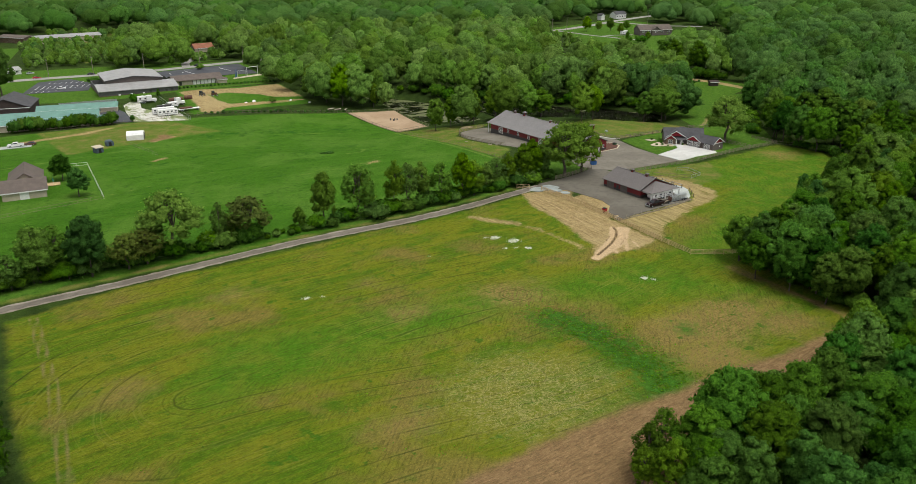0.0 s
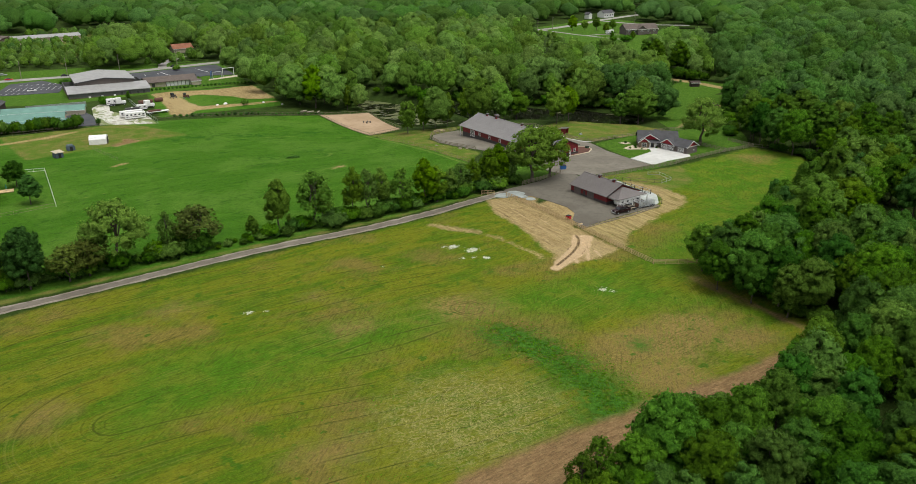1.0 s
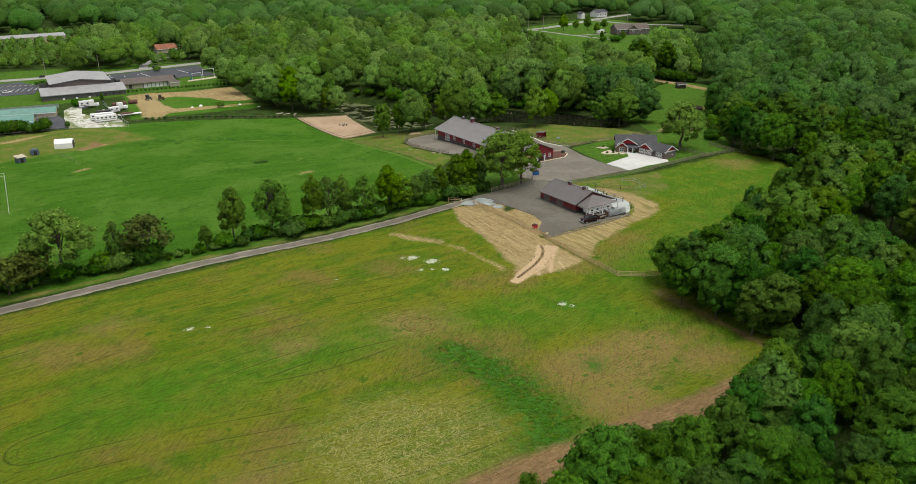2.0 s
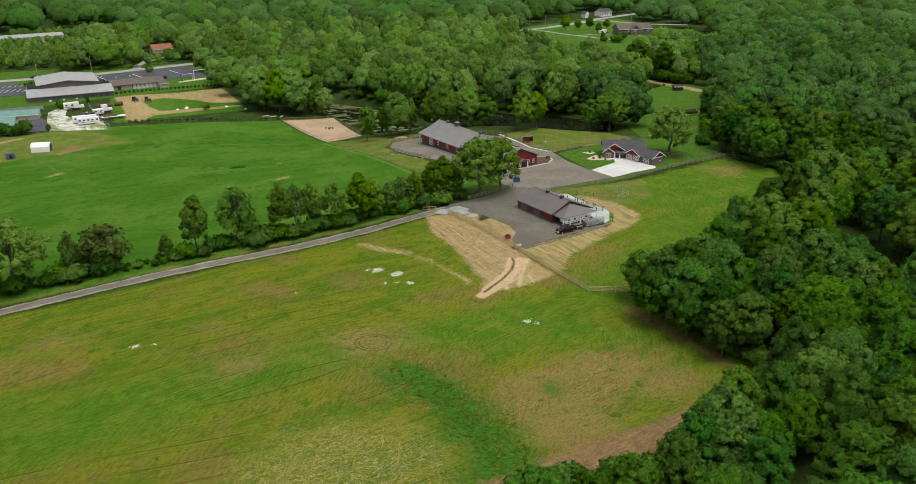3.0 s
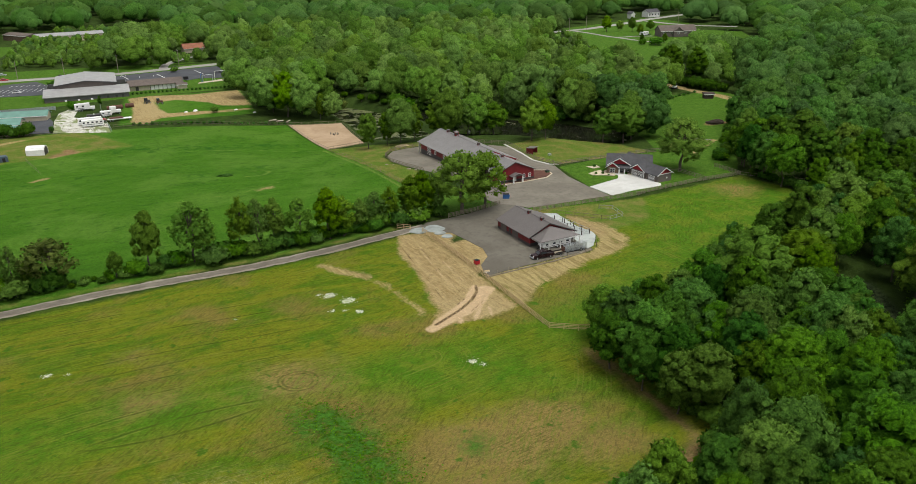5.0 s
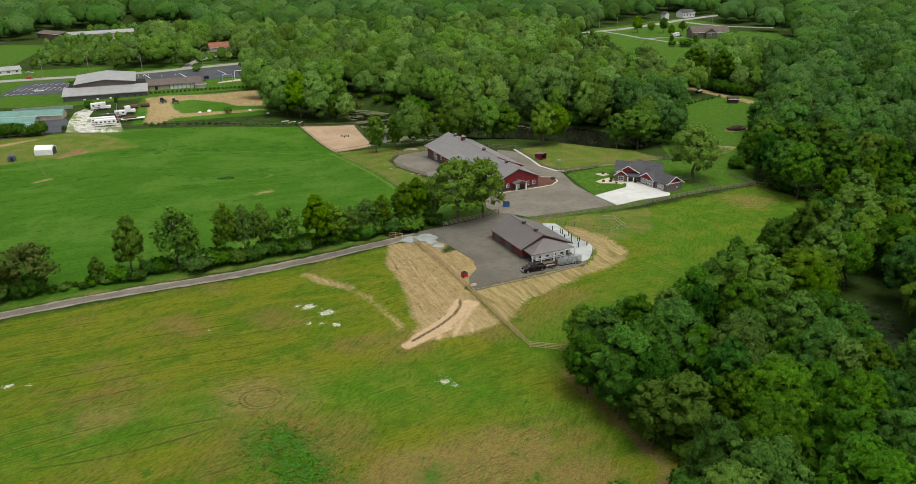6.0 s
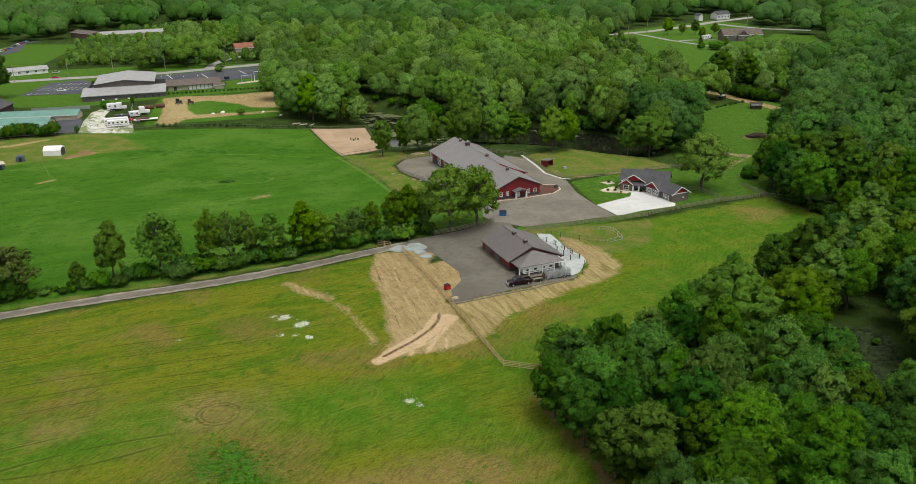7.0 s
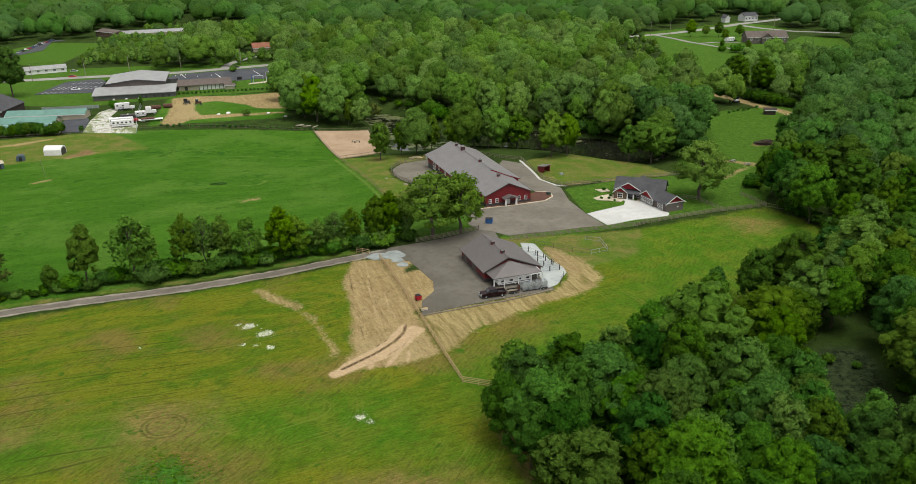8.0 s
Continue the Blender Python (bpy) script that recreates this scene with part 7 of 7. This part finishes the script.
def camper(x, y, turn, length, label, high=3.0, paint=None, slope=0.5, group=""):
    """A white travel or horse trailer with windows, stripe and twin axles."""
    v = thing("camper_trailer", x, y, turn, label, "trailer", group)
    l = length / 2
    part("body", bevelled(profile(bmesh.new(), [(-l, 0.55), (l, 0.55), (l + slope * 0.6, high * 0.55), (l, high), (-l, high)], 1.2), 0.12, 2), paint or WHITE, v)
    part("stripe", boxes((-l * 0.95, l * 0.95, -1.215, 1.215, high * 0.38, high * 0.44)), CHAR, v, "dark stripe")
    n = max(2, int(length / 1.7))
    for k in range(n):
        xx = -l + length * (k + 0.5) / n
        for s in (-1, 1):
            part("window", bevelled(boxes((xx - 0.42, xx + 0.42, s * 1.215 - 0.015, s * 1.215 + 0.015, high * 0.58, high * 0.78)), 0.01, 1), GLASS, v, "dark window")
    part("roof_vent", bevelled(boxes((-0.4, 0.4, -0.4, 0.4, high - 0.02, high + 0.22)), 0.05, 1), WHITE, v)
    bm = bmesh.new()
    tube(bm, (l, 0, 0.6), (l + 1.3, 0, 0.55), 0.08, 0.08, 6)
    tube(bm, (l + 1.2, 0, 0.6), (l + 1.2, 0, -0.05), 0.05, 0.05, 6)
    part("drawbar", bm, BLACK, v)
    wheels(v, (-0.9, 0.0), 1.05)
    return v


tx, ty = by_barn(-6.5, -6.6)
pickup(tx, ty, 184, MAROON, "dark maroon crew-cab pickup parked on the yard")
x, y = by_barn(0.4, -1.9)
camper(x, y, 188, 8.2, "white gooseneck horse trailer under the porch", 2.15)
x, y = by_barn(-1.6, -6.5)
u = thing("utility_trailer", x, y, 185, "small open utility trailer with raised mesh ramp", "trailer")
part("deck", bevelled(boxes((-1.25, 1.2, -0.75, 0.75, 0.45, 0.55)), 0.01, 1), GREY_WOOD, u, "grey board deck")
part("side_rail", boxes((-1.25, 1.2, -0.78, -0.73, 0.55, 0.85), (-1.25, 1.2, 0.73, 0.78, 0.55, 0.85)), BLACK, u, "black steel rails")
part("ramp", slabs((-0.05, 0, 0), [(-1.25, -0.72, 0.5), (-1.25, 0.72, 0.5), (-1.45, 0.72, 1.75), (-1.45, -0.72, 1.75)]), RUST, u, "raised brown mesh ramp")
bm = bmesh.new()
tube(bm, (1.2, 0, 0.5), (2.2, 0, 0.45), 0.05, 0.05, 6)
tube(bm, (2.1, 0, 0.5), (2.1, 0, -0.02), 0.04, 0.04, 6)
part("drawbar", bm, BLACK, u)
wheels(u, (-0.1,), 0.9, True)
# livestock trailer made of bright gates
x, y = by_barn(3.7, -6.0)
s = thing("stock_panels", x, y, 6, "stack of bright galvanised livestock gates on a trailer", "gates")
for k, yy in enumerate((-0.85, -0.5, 0.1, 0.7)):
    g = part("gate", boxes((-3.0, 3.0, yy - 0.03, yy + 0.03, 1.79, 1.86)), STEEL, s, "galvanised tube gate")
    for i in range(6):
        part("rail", boxes((-3.0, 3.0, yy - 0.03, yy + 0.03, 0.35 + 0.24 * i, 0.42 + 0.24 * i)), STEEL, g)
    for xx in (-3.0, -1.0, 1.0, 3.0):
        part("upright", boxes((xx - 0.04, xx + 0.04, yy - 0.045, yy + 0.045, 0.0, 1.95)), STEEL, g)
part("trailer_bed", boxes((-3.0, 3.2, -1.0, 1.0, 0.2, 0.34)), BLACK, s, "dark trailer bed")
wheels(s, (1.2, 2.0), 1.05, True)


def skip(x, y, turn, mat, label, l=1.9, w=1.3, h=1.3, lid=None):
    v = thing("dumpster", x, y, turn, label, "dumpster")
    part("bin", bevelled(profile(bmesh.new(), [(-l / 2, 0.12), (l / 2, 0.12), (l / 2 + 0.12, h * 0.85), (l / 2 - 0.1, h), (-l / 2, h)], w / 2), 0.03, 1), mat, v)
    part("lid", bevelled(boxes((-l / 2 - 0.05, l / 2, -w / 2 - 0.04, w / 2 + 0.04, h, h + 0.06)), 0.015, 1), lid or BLACK, v, "dark plastic lid")
    for a in (-0.6, 0.6):
        part("caster", boxes((a - 0.1, a + 0.1, -0.4, 0.4, 0, 0.13)), BLACK, v)


skip(136.9, 181.0, 20, BRIGHT_RED, "small red dumpster beside the board fence", 1.1, 1.1, 1.1)
skip(164.8, 226.4, -20, BLUE, "blue steel dumpster beside the court", 1.9, 1.5, 1.4)
skip(88.7, 508.7, 5, BLACK, "dark dumpster on the car park", 2.6, 1.8, 1.6)
u = thing("crate", 137.4, 176.0, 10, "stack of pale boards beside the fence", "boards")
for k in range(5):
    part("board", boxes((-0.7, 0.7, -0.3, 0.3, 0.09 * k, 0.09 * k + 0.07)), WHITE if k % 2 else WOOD, u)
skip(189.0, 247.0, 12, worn("green_planter_plastic", (0.04, 0.10, 0.05), 0.6), "round dark green planter in the mulch bed", 1.1, 1.1, 0.8)


# ---- red lean-to in the paddock ----
def run_in(x, y, turn, w, d, h, wall, roof, label):
    v = thing("run_in_shed", x, y, turn, label, "shed")
    part("back_wall", boxes((0, w, d - 0.1, d, 0, h * 0.85)), wall, v)
    part("side_wall", slabs((0.1, 0, 0), [(0, 0, 0), (0, d - 0.1, 0), (0, d - 0.1, h * 0.85), (0, 0, h)]), wall, v)
    part("side_wall", slabs((0.1, 0, 0), [(w - 0.1, 0, 0), (w - 0.1, d - 0.1, 0), (w - 0.1, d - 0.1, h * 0.85), (w - 0.1, 0, h)]), wall, v)
    part("header", boxes((0.1, w - 0.1, 0, 0.1, h - 0.45, h - 0.05)), wall, v)
    part("roof", slabs((0, 0, -0.1), [(-0.3, -0.4, h + 0.1), (w + 0.3, -0.4, h + 0.1), (w + 0.3, d + 0.3, h * 0.85 + 0.05), (-0.3, d + 0.3, h * 0.85 + 0.05)]), roof, v)


run_in(195.6, 271.6, 34, 3.2, 2.8, 2.3, RED, ROOF_D, "small red run-in shed with a grey roof")
h = thing("hay_feeder", 200.6, 268.2, 10, "grey stone water trough in the paddock", "trough")
part("trough", bevelled(boxes((-0.6, 0.6, -0.4, 0.4, 0, 0.7)), 0.06, 2), STEEL, h)
# white shelter and two dark domes on the pasture
v = thing("shelter", 28.6, 342.2, 78, "white arched canvas livestock shelter on bare ground", "shelter")
arch = [(0, 0), (4.6, 0), (4.6, 2.0), (3.9, 2.9), (2.3, 3.4), (0.7, 2.9), (0, 2.0)]
part("canopy", slabs((0, 6.5, 0), [(a, 0, b) for a, b in arch]), WHITE, v, "white canvas canopy")
part("end_shade_panel", slabs((0, 0.02, 0), [(a * 0.86 + 0.3, -0.03, b * 0.86) for a, b in arch]), CHAR, v, "dark flat panel for the shaded open end")
for x, y, a in ((15.7, 337.3, 10), (11.4, 327.4, 25)):
    v = thing("tank" if x > 14 else "hut", x, y, a, "blue-grey calf hut in the pasture" if x > 14 else "small dark hut with a pale roof", "hut")
    part("shell", bevelled(slabs((0, 2.8, 0), [(-1.4, 0, 0), (1.4, 0, 0), (1.4, 0, 1.5), (0.9, 0, 2.1), (-0.9, 0, 2.1), (-1.4, 0, 1.5)]), 0.08, 2), TARP, v, "blue-grey shell")
    if x < 14:
        part("hut_roof", slabs((0, 0, -0.1), [(-1.7, -0.3, 2.05), (1.7, -0.3, 2.05), (1.7, 3.1, 2.45), (-1.7, 3.1, 2.45)]), BEIGE, v, "pale tin roof")
    part("door_shade_panel", boxes((-0.5, 0.5, -0.05, 0.0, 0, 1.5)), BLACK, v, "black flat panel for the shaded hut inside")
pickup(-17.5, 355.4, 175, WHITE, "white pickup truck on the gravel strip")
car(-12.5, 356.0, 170, RUST, "dull brown machine on the gravel strip")
# deck and table of the cream house
v = thing("deck", -7.6, 287.5, 0, "tan timber deck beside the cream house", "deck")
part("floor_boards", boxes((0, 4.2, 0, 3.6, 0.2, 0.35)), WOOD, v)
for x in (0.1, 4.1):
    part("leg", boxes((x - 0.08, x + 0.08, 0.05, 0.2, -0.4, 0.2)), WOOD, v)
v = thing("garden_parasol", -5.4, 289.0, 0, "closed green parasol on the deck", "parasol", z=z_at(-5.4, 289) + 0.33)
bm = bmesh.new()
tube(bm, (0, 0, 0), (0, 0, 2.2), 0.04, 0.04, 6)
part("pole", bm, STEEL, v)
bm = bmesh.new()
tube(bm, (0, 0, 0.9), (0, 0, 2.3), 0.28, 0.05, 8)
part("canopy", bm, worn("green_canvas", (0.03, 0.16, 0.10), 0.8), v, "green folded canvas")

# ---- storage yard ----
camper(43.8, 386.6, 4, 8.5, "white motor coach in the storage yard", 3.1, group="parked campers")
camper(42.6, 391.2, 4, 9.5, "white travel trailer in the storage yard", 3.1, group="parked campers")
camper(44.0, 400.4, 6, 6.0, "dark enclosed cargo trailer", 2.5, CHAR)
pickup(46.0, 395.8, 6, BRIGHT_RED, "red pickup truck among parked campers")


def semi(x, y, turn, label):
    v = thing("truck", x, y, turn, label, "truck")
    part("sleeper", bevelled(boxes((-1.6, 0.8, -1.2, 1.2, 0.9, 3.6)), 0.15, 2), WHITE, v)
    part("hood", bevelled(boxes((0.8, 2.9, -1.0, 1.0, 0.8, 2.0)), 0.15, 2), WHITE, v)
    part("windscreen", slabs((0.03, 0, 0), [(0.82, -0.95, 2.05), (0.82, 0.95, 2.05), (0.82, 0.9, 2.9), (0.82, -0.9, 2.9)]), GLASS, v)
    part("chassis", boxes((-4.4, 2.6, -0.45, 0.45, 0.55, 0.85)), BLACK, v)
    wheels(v, (-3.8, -2.7, 2.0), 1.0)


semi(40.6, 423.6, 3, "white semi tractor with tall sleeper cab")
semi(52.0, 409.6, 14, "white truck cab beside the fence")
camper(48.6, 405.5, 10, 4.5, "small white box trailer beside the fence", 2.6)
camper(37.2, 424.6, 3, 4.8, "white dome-roofed trailer behind the cab", 3.3)
v = thing("flatbed_trailer", 54.4, 394.8, 8, "long white and rusty flatbed trailer", "trailer")
part("bed", bevelled(boxes((-5, 5, -1.2, 1.2, 0.8, 1.05)), 0.03, 1), WHITE, v)
part("load", bevelled(boxes((-4.2, 1.5, -0.9, 0.9, 1.05, 1.7)), 0.1, 1), RUST, v, "rusty steel load")
wheels(v, (-4.0, -3.0, 4.0), 1.05)
for x, y, l, mat in ((53.0, 421.0, 5.0, RUST), (58.5, 423.5, 4.0, RUST), (50.5, 419.5, 3.5, RUST)):
    v = thing("storage_tank", x, y, place.uniform(-20, 20), "rusty steel tank lying in the grass", "tank")
    bm = bmesh.new()
    tube(bm, (-l / 2, 0, 1.0), (l / 2, 0, 1.0), 1.0, 1.0, 14)
    part("shell", bevelled(bm, 0.12, 1), mat, v)
    part("saddle", boxes((-l * 0.3, -l * 0.2, -0.8, 0.8, 0, 0.4), (l * 0.2, l * 0.3, -0.8, 0.8, 0, 0.4)), RUST, v)


def tractor(x, y, turn, paint, label, arm=False):
    v = thing("excavator" if arm else "tractor", x, y, turn, label, "excavator" if arm else "tractor")
    part("body", bevelled(boxes((-1.3, 1.5, -0.6, 0.6, 0.7, 1.6)), 0.08, 1), paint, v)
    part("cab", bevelled(boxes((-1.2, 0.1, -0.65, 0.65, 1.6, 2.7)), 0.06, 1), GLASS, v, "dark glazed cab")
    if arm:
        for s in (-0.8, 0.8):
            part("track", bevelled(boxes((-1.6, 1.6, s - 0.25, s + 0.25, 0, 0.7)), 0.2, 2), BLACK, v)
        bm = bmesh.new()
        tube(bm, (1.2, 0.3, 1.4), (3.0, 0.3, 3.6), 0.18, 0.15, 6)
        tube(bm, (3.0, 0.3, 3.6), (4.6, 0.3, 1.6), 0.15, 0.12, 6)
        part("boom", bm, paint, v)
        part("bucket", bevelled(boxes((4.2, 4.9, -0.1, 0.7, 0.9, 1.6)), 0.05, 1), RUST, v)
    else:
        wheels(v, (-0.9, 1.2), 0.85)


tractor(66.4, 430.4, 40, CHAR, "dark tractor on the graded soil")
tractor(72.0, 427.4, 10, RUST, "dull rusty loader on the graded soil")
tractor(320.4, 364.0, 200, WHITE, "white compact excavator beside the wood", True)
tractor(304.0, 436.1, 120, RUST, "brown excavator in the clearing", True)
for x, y, a in ((82.6, 402.6, 0.55), (86.9, 404.4, 0.8), (104.9, 402.6, 0.55), (112.5, 395.5, 0.5)):
    v = thing("covered_pile", x, y, place.uniform(0, 90), "pale tarpaulin-covered pile in the grass", "pile")
    bm = bmesh.new()
    bmesh.ops.create_icosphere(bm, subdivisions=2, radius=1.0)
    for q in bm.verts:
        q.co = Vector((q.co.x * 1.8 * a, q.co.y * 1.1 * a, max(0.0, q.co.z) * 1.1 * a)) * (1 + 0.15 * noise.noise(q.co * 2 + Vector((x, y, 0))))
    part("cover", bm, WHITE, v)
for x, y in ((118, 383), (121, 381.5), (124.5, 380.5)):
    v = thing("log_pile", x, y - 4, place.uniform(0, 60), "pile of weathered timber and debris", "log pile")
    for k in range(7):
        bm = bmesh.new()
        a = place.uniform(-0.5, 0.5)
        tube(bm, (-1.6, 0.35 * (k % 4) - 0.6, 0.2 + 0.3 * (k // 4)), (1.6 + a, 0.35 * (k % 4) - 0.6 + a, 0.2 + 0.3 * (k // 4)), 0.17, 0.13, 7)
        part("log", bm, BEIGE if k % 3 else BARK, v)

# ---- car park bays, cars, goals ----
def bay_lines(origin, turn, rows, label):
    v = thing("bay_marking", origin[0], origin[1], turn, label, "marking", kind="structure", z=z_at(*origin) + 0.16)
    me = mesh_of("bay_line", boxes((-0.12, 0.12, 0, 4.6, 0, 0.02)), LINE)
    for y, n, x0, gap in rows:
        for k in range(n):
            share("bay_line", me, v, pose(x0 + gap * k, y, 0, 0, 0, -10))


bay_lines((-14, 489), -8, ((2.0, 10, 0.5, 2.9), (13.0, 10, 1.5, 2.9), (18.5, 10, 1.8, 2.9), (31.0, 8, 6.0, 2.9)), "white painted car park bay lines")
bay_lines((50, 524), 14, ((8.0, 3, 3, 2.8), (-2.0, 2, 14, 8.0)), "white painted car park bay lines")
for x, y, a in ((56, 530, 14), (76, 527, 14), (98, 533, 14)):
    v = thing("lane_marking", x, y, a, "long white painted line on the car park", "marking", kind="structure", z=z_at(x, y) + 0.16)
    part("painted_line", boxes((-0.2, 0.2, -9, 9, 0, 0.02)), LINE, v)
car(2.5, 497.5, 5, WHITE, "white car parked on the car park")
car(-9.5, 548.0, 0, BRIGHT_RED, "dark red car on the country road")
car(20.5, 548.5, 5, BLACK, "black car on the country road")
car(-13.0, 570, 10, STEEL, "grey car before the white building")
car(85.0, 557.5, 15, BLACK, "black car on the country road")
for k in range(11):
    car(-73 + 0.6 * k, 680 + 7.5 * k, 80, (STEEL, BLACK, WHITE, BRIGHT_RED, BLUE)[k % 5], "car in a far row beside the trees", "row of far cars")
car(432, 560, 0, BLACK, "dark car beside the far ranch house")
camper(428, 559, 20, 8.0, "white camper beside the far ranch house", 3.0)


def goal(x, y, turn, w, h, mat, label):
    v = thing("play_frame", x, y, turn, label, "frame")
    for a in (0, w):
        bm = bmesh.new()
        tube(bm, (a, 0, 0), (a, 0, h), 0.13, 0.13, 6)
        part("upright", bm, mat, v)
    bm = bmesh.new()
    tube(bm, (-0.2, 0, h), (w + 0.2, 0, h), 0.13, 0.13, 6)
    part("crossbar", bm, mat, v)


sheet("play_area", [(94, 488), (113, 497), (113, 503), (95, 493)], BED, "pale sandy playground strip", 0.12, 3.0, "playground")
goal(97.0, 490.5, 15, 5.5, 4.2, STEEL, "steel swing frame in the playground")
goal(104.0, 497.0, 15, 7.0, 5.2, WHITE, "white swing frame in the playground")
goal(96.0, 491.5, 60, 2.0, 4.6, BLUE, "blue slide tower in the playground")


# ---- power line ----
def power_pole(x, y, h=10.5):
    v = thing("utility_pole", x, y, 12, "weathered wooden utility pole beside the road", "utility pole", "roadside poles")
    bm = bmesh.new()
    tube(bm, (0, 0, -0.5), (0, 0, h), 0.2, 0.13, 8)
    part("pole", bm, POLE, v)
    part("crossarm", boxes((-0.09, 0.09, -1.1, 1.1, h - 0.9, h - 0.7)), POLE, v)
    for s in (-1.0, 0.0, 1.0):
        bm = bmesh.new()
        tube(bm, (0, s, h - 0.7), (0, s, h - 0.5), 0.06, 0.05, 6)
        part("insulator", bm, STEEL, v)
    return Vector((x, y, z_at(x, y) + h - 0.5))


tops = [power_pole(x, y) for x, y in ((-58, 537), (-30, 540.5), (-3, 552), (22, 554), (52, 556), (88, 566), (118, 573))]
for a, b in zip(tops, tops[1:]):
    w = thing("overhead_wire", a.x, a.y, 0, "thin overhead wire between utility poles", "wire", "roadside wires", z=a.z)
    bm = bmesh.new()
    rings = []
    for k in range(9):
        f = k / 8
        q = (b - a) * f - Vector((0, 0, 2.2 * f * (1 - f)))
        rings.append([bm.verts.new(q + Vector((0.03 * u, 0.03 * u, 0.03 * v))) for u, v in ((1, 0), (0, 1), (-1, 0), (0, -1))])
    for low, top in zip(rings, rings[1:]):
        for i in range(4):
            bm.faces.new((low[i], low[i - 1], top[i - 1], top[i]))
    part("cable", bm, BLACK, w)
for x, y in ((392, 612), (412, 620), (505, 625)):
    power_pole(x, y, 11)

# ---- arena jumps and yard clutter ----
for x, y, a in ((139.5, 352, -10), (140.4, 350.6, 20)):
    v = thing("jump", x, y, a, "dark low horse jump on the arena sand", "jump")
    for s in (-1.0, 1.0):
        part("stand", boxes((s - 0.15, s + 0.15, -0.3, 0.3, 0.1, 0.9)), CHAR, v)
    part("pole", boxes((-1.0, 1.0, -0.07, 0.07, 0.5, 0.64)), BEIGE, v)
v = thing("brush_mound", 88.5, 290.5, 0, "low dark heap of brush in the pasture", "brush")
bm = bmesh.new()
bmesh.ops.create_icosphere(bm, subdivisions=3, radius=1.0)
for q in bm.verts:
    q.co = Vector((q.co.x * 2.6, q.co.y * 0.9, max(-0.1, q.co.z) * 0.8)) * (1 + 0.4 * noise.noise(q.co * 3))
part("brush", bm, LEAF[1], v)
# two flat rocks beside the loop
for x, y, r in ((143.6, 283, 0.7), (148.6, 272.5, 0.9), (150.4, 270.4, 0.7), (145.5, 281, 0.45)):
    v = thing("rock", x, y, place.uniform(0, 360), "flat pale rock in the grass", "rock")
    bm = bmesh.new()
    bmesh.ops.create_icosphere(bm, subdivisions=2, radius=r)
    for q in bm.verts:
        q.co = Vector((q.co.x, q.co.y * 0.7, q.co.z * 0.35)) * (1 + 0.2 * noise.noise(q.co * 1.5))
    part("stone", bm, POLE, v)


sheet("flower_bed", [(211.9, 238.0), (213.6, 237.4), (215.2, 235.4), (214.6, 233.8), (213.0, 234.8), (211.8, 236.4)], BED, "pale pebble bed beside the porch", 0.20, 1.0, "flower bed")
for x, y in ((213.0, 236.6), (214.2, 235.2), (212.6, 235.8)):
    plant(SHRUB, x, y, place.uniform(0.5, 0.8), 1.1, "shrubs before the house")


# ---- things on the far lawn and beside the arena ----
def mound(name, x, y, a, b, h, mat, label, category, seed):
    """A low uneven heap lying on the ground."""
    v = thing(name, x, y, 0, label, category)
    bm = bmesh.new()
    bmesh.ops.create_icosphere(bm, subdivisions=4, radius=1.0)
    for q in bm.verts:
        k = 1 + 0.28 * noise.noise(q.co * 1.7 + Vector((seed, 0, 0))) + 0.12 * noise.noise(q.co * 5 + Vector((0, seed, 0)))
        q.co = Vector((q.co.x * a * k, q.co.y * b * k, max(-0.15, q.co.z * h * k)))
    part("heap", bm, mat, v)


mound("soil_mound", 290.4, 291.2, 4.6, 2.4, 1.5, worn("dark_moist_topsoil", (0.040, 0.028, 0.020), 0.95, 0, 0.5, 4, 0.35, 0.05), "dark heap of moist topsoil on the lawn", "soil", 3.0)
mound("hay_mound", 158.6, 312.6, 2.6, 1.5, 0.7, worn("old_straw", (0.33, 0.27, 0.15), 0.95, 0, 0.6, 6, 0.3, 0.05), "flattened heap of old straw behind the barn", "straw", 7.0)


def picnic_table(x, y, turn):
    v = thing("picnic_table", x, y, turn, "pale grey timber picnic table on the lawn", "table", "tables on the lawn")
    for k in range(5):
        part("board", boxes((-1.1, 1.1, -0.43 + 0.18 * k, -0.27 + 0.18 * k, 0.72, 0.77)), HIGHWAY, v)
    for q in (-0.85, 0.85):
        part("bench", boxes((-1.1, 1.1, q - 0.14, q + 0.14, 0.42, 0.47)), HIGHWAY, v)
    for q in (-0.8, 0.8):
        part("trestle", slabs((0.08, 0, 0), [(q, -0.75, 0), (q, -0.63, 0), (q, -0.2, 0.72), (q, -0.32, 0.72)], [(q, 0.63, 0), (q, 0.75, 0), (q, 0.32, 0.72), (q, 0.2, 0.72)]), GREY_WOOD, v)
        part("bearer", boxes((q + 0.09, q + 0.16, -0.95, 0.95, 0.34, 0.42)), GREY_WOOD, v)


picnic_table(265.2, 270.9, 25)
picnic_table(267.8, 266.0, -10)
for x, y in ((308.5, 345.4), (311.4, 346.6), (314.4, 347.4), (317.6, 348.4), (323, 350.6), (305.6, 344.2)):
    plant(SHRUB, x, y, place.uniform(0.9, 1.3), 1.2, "young shrubs beside the track")
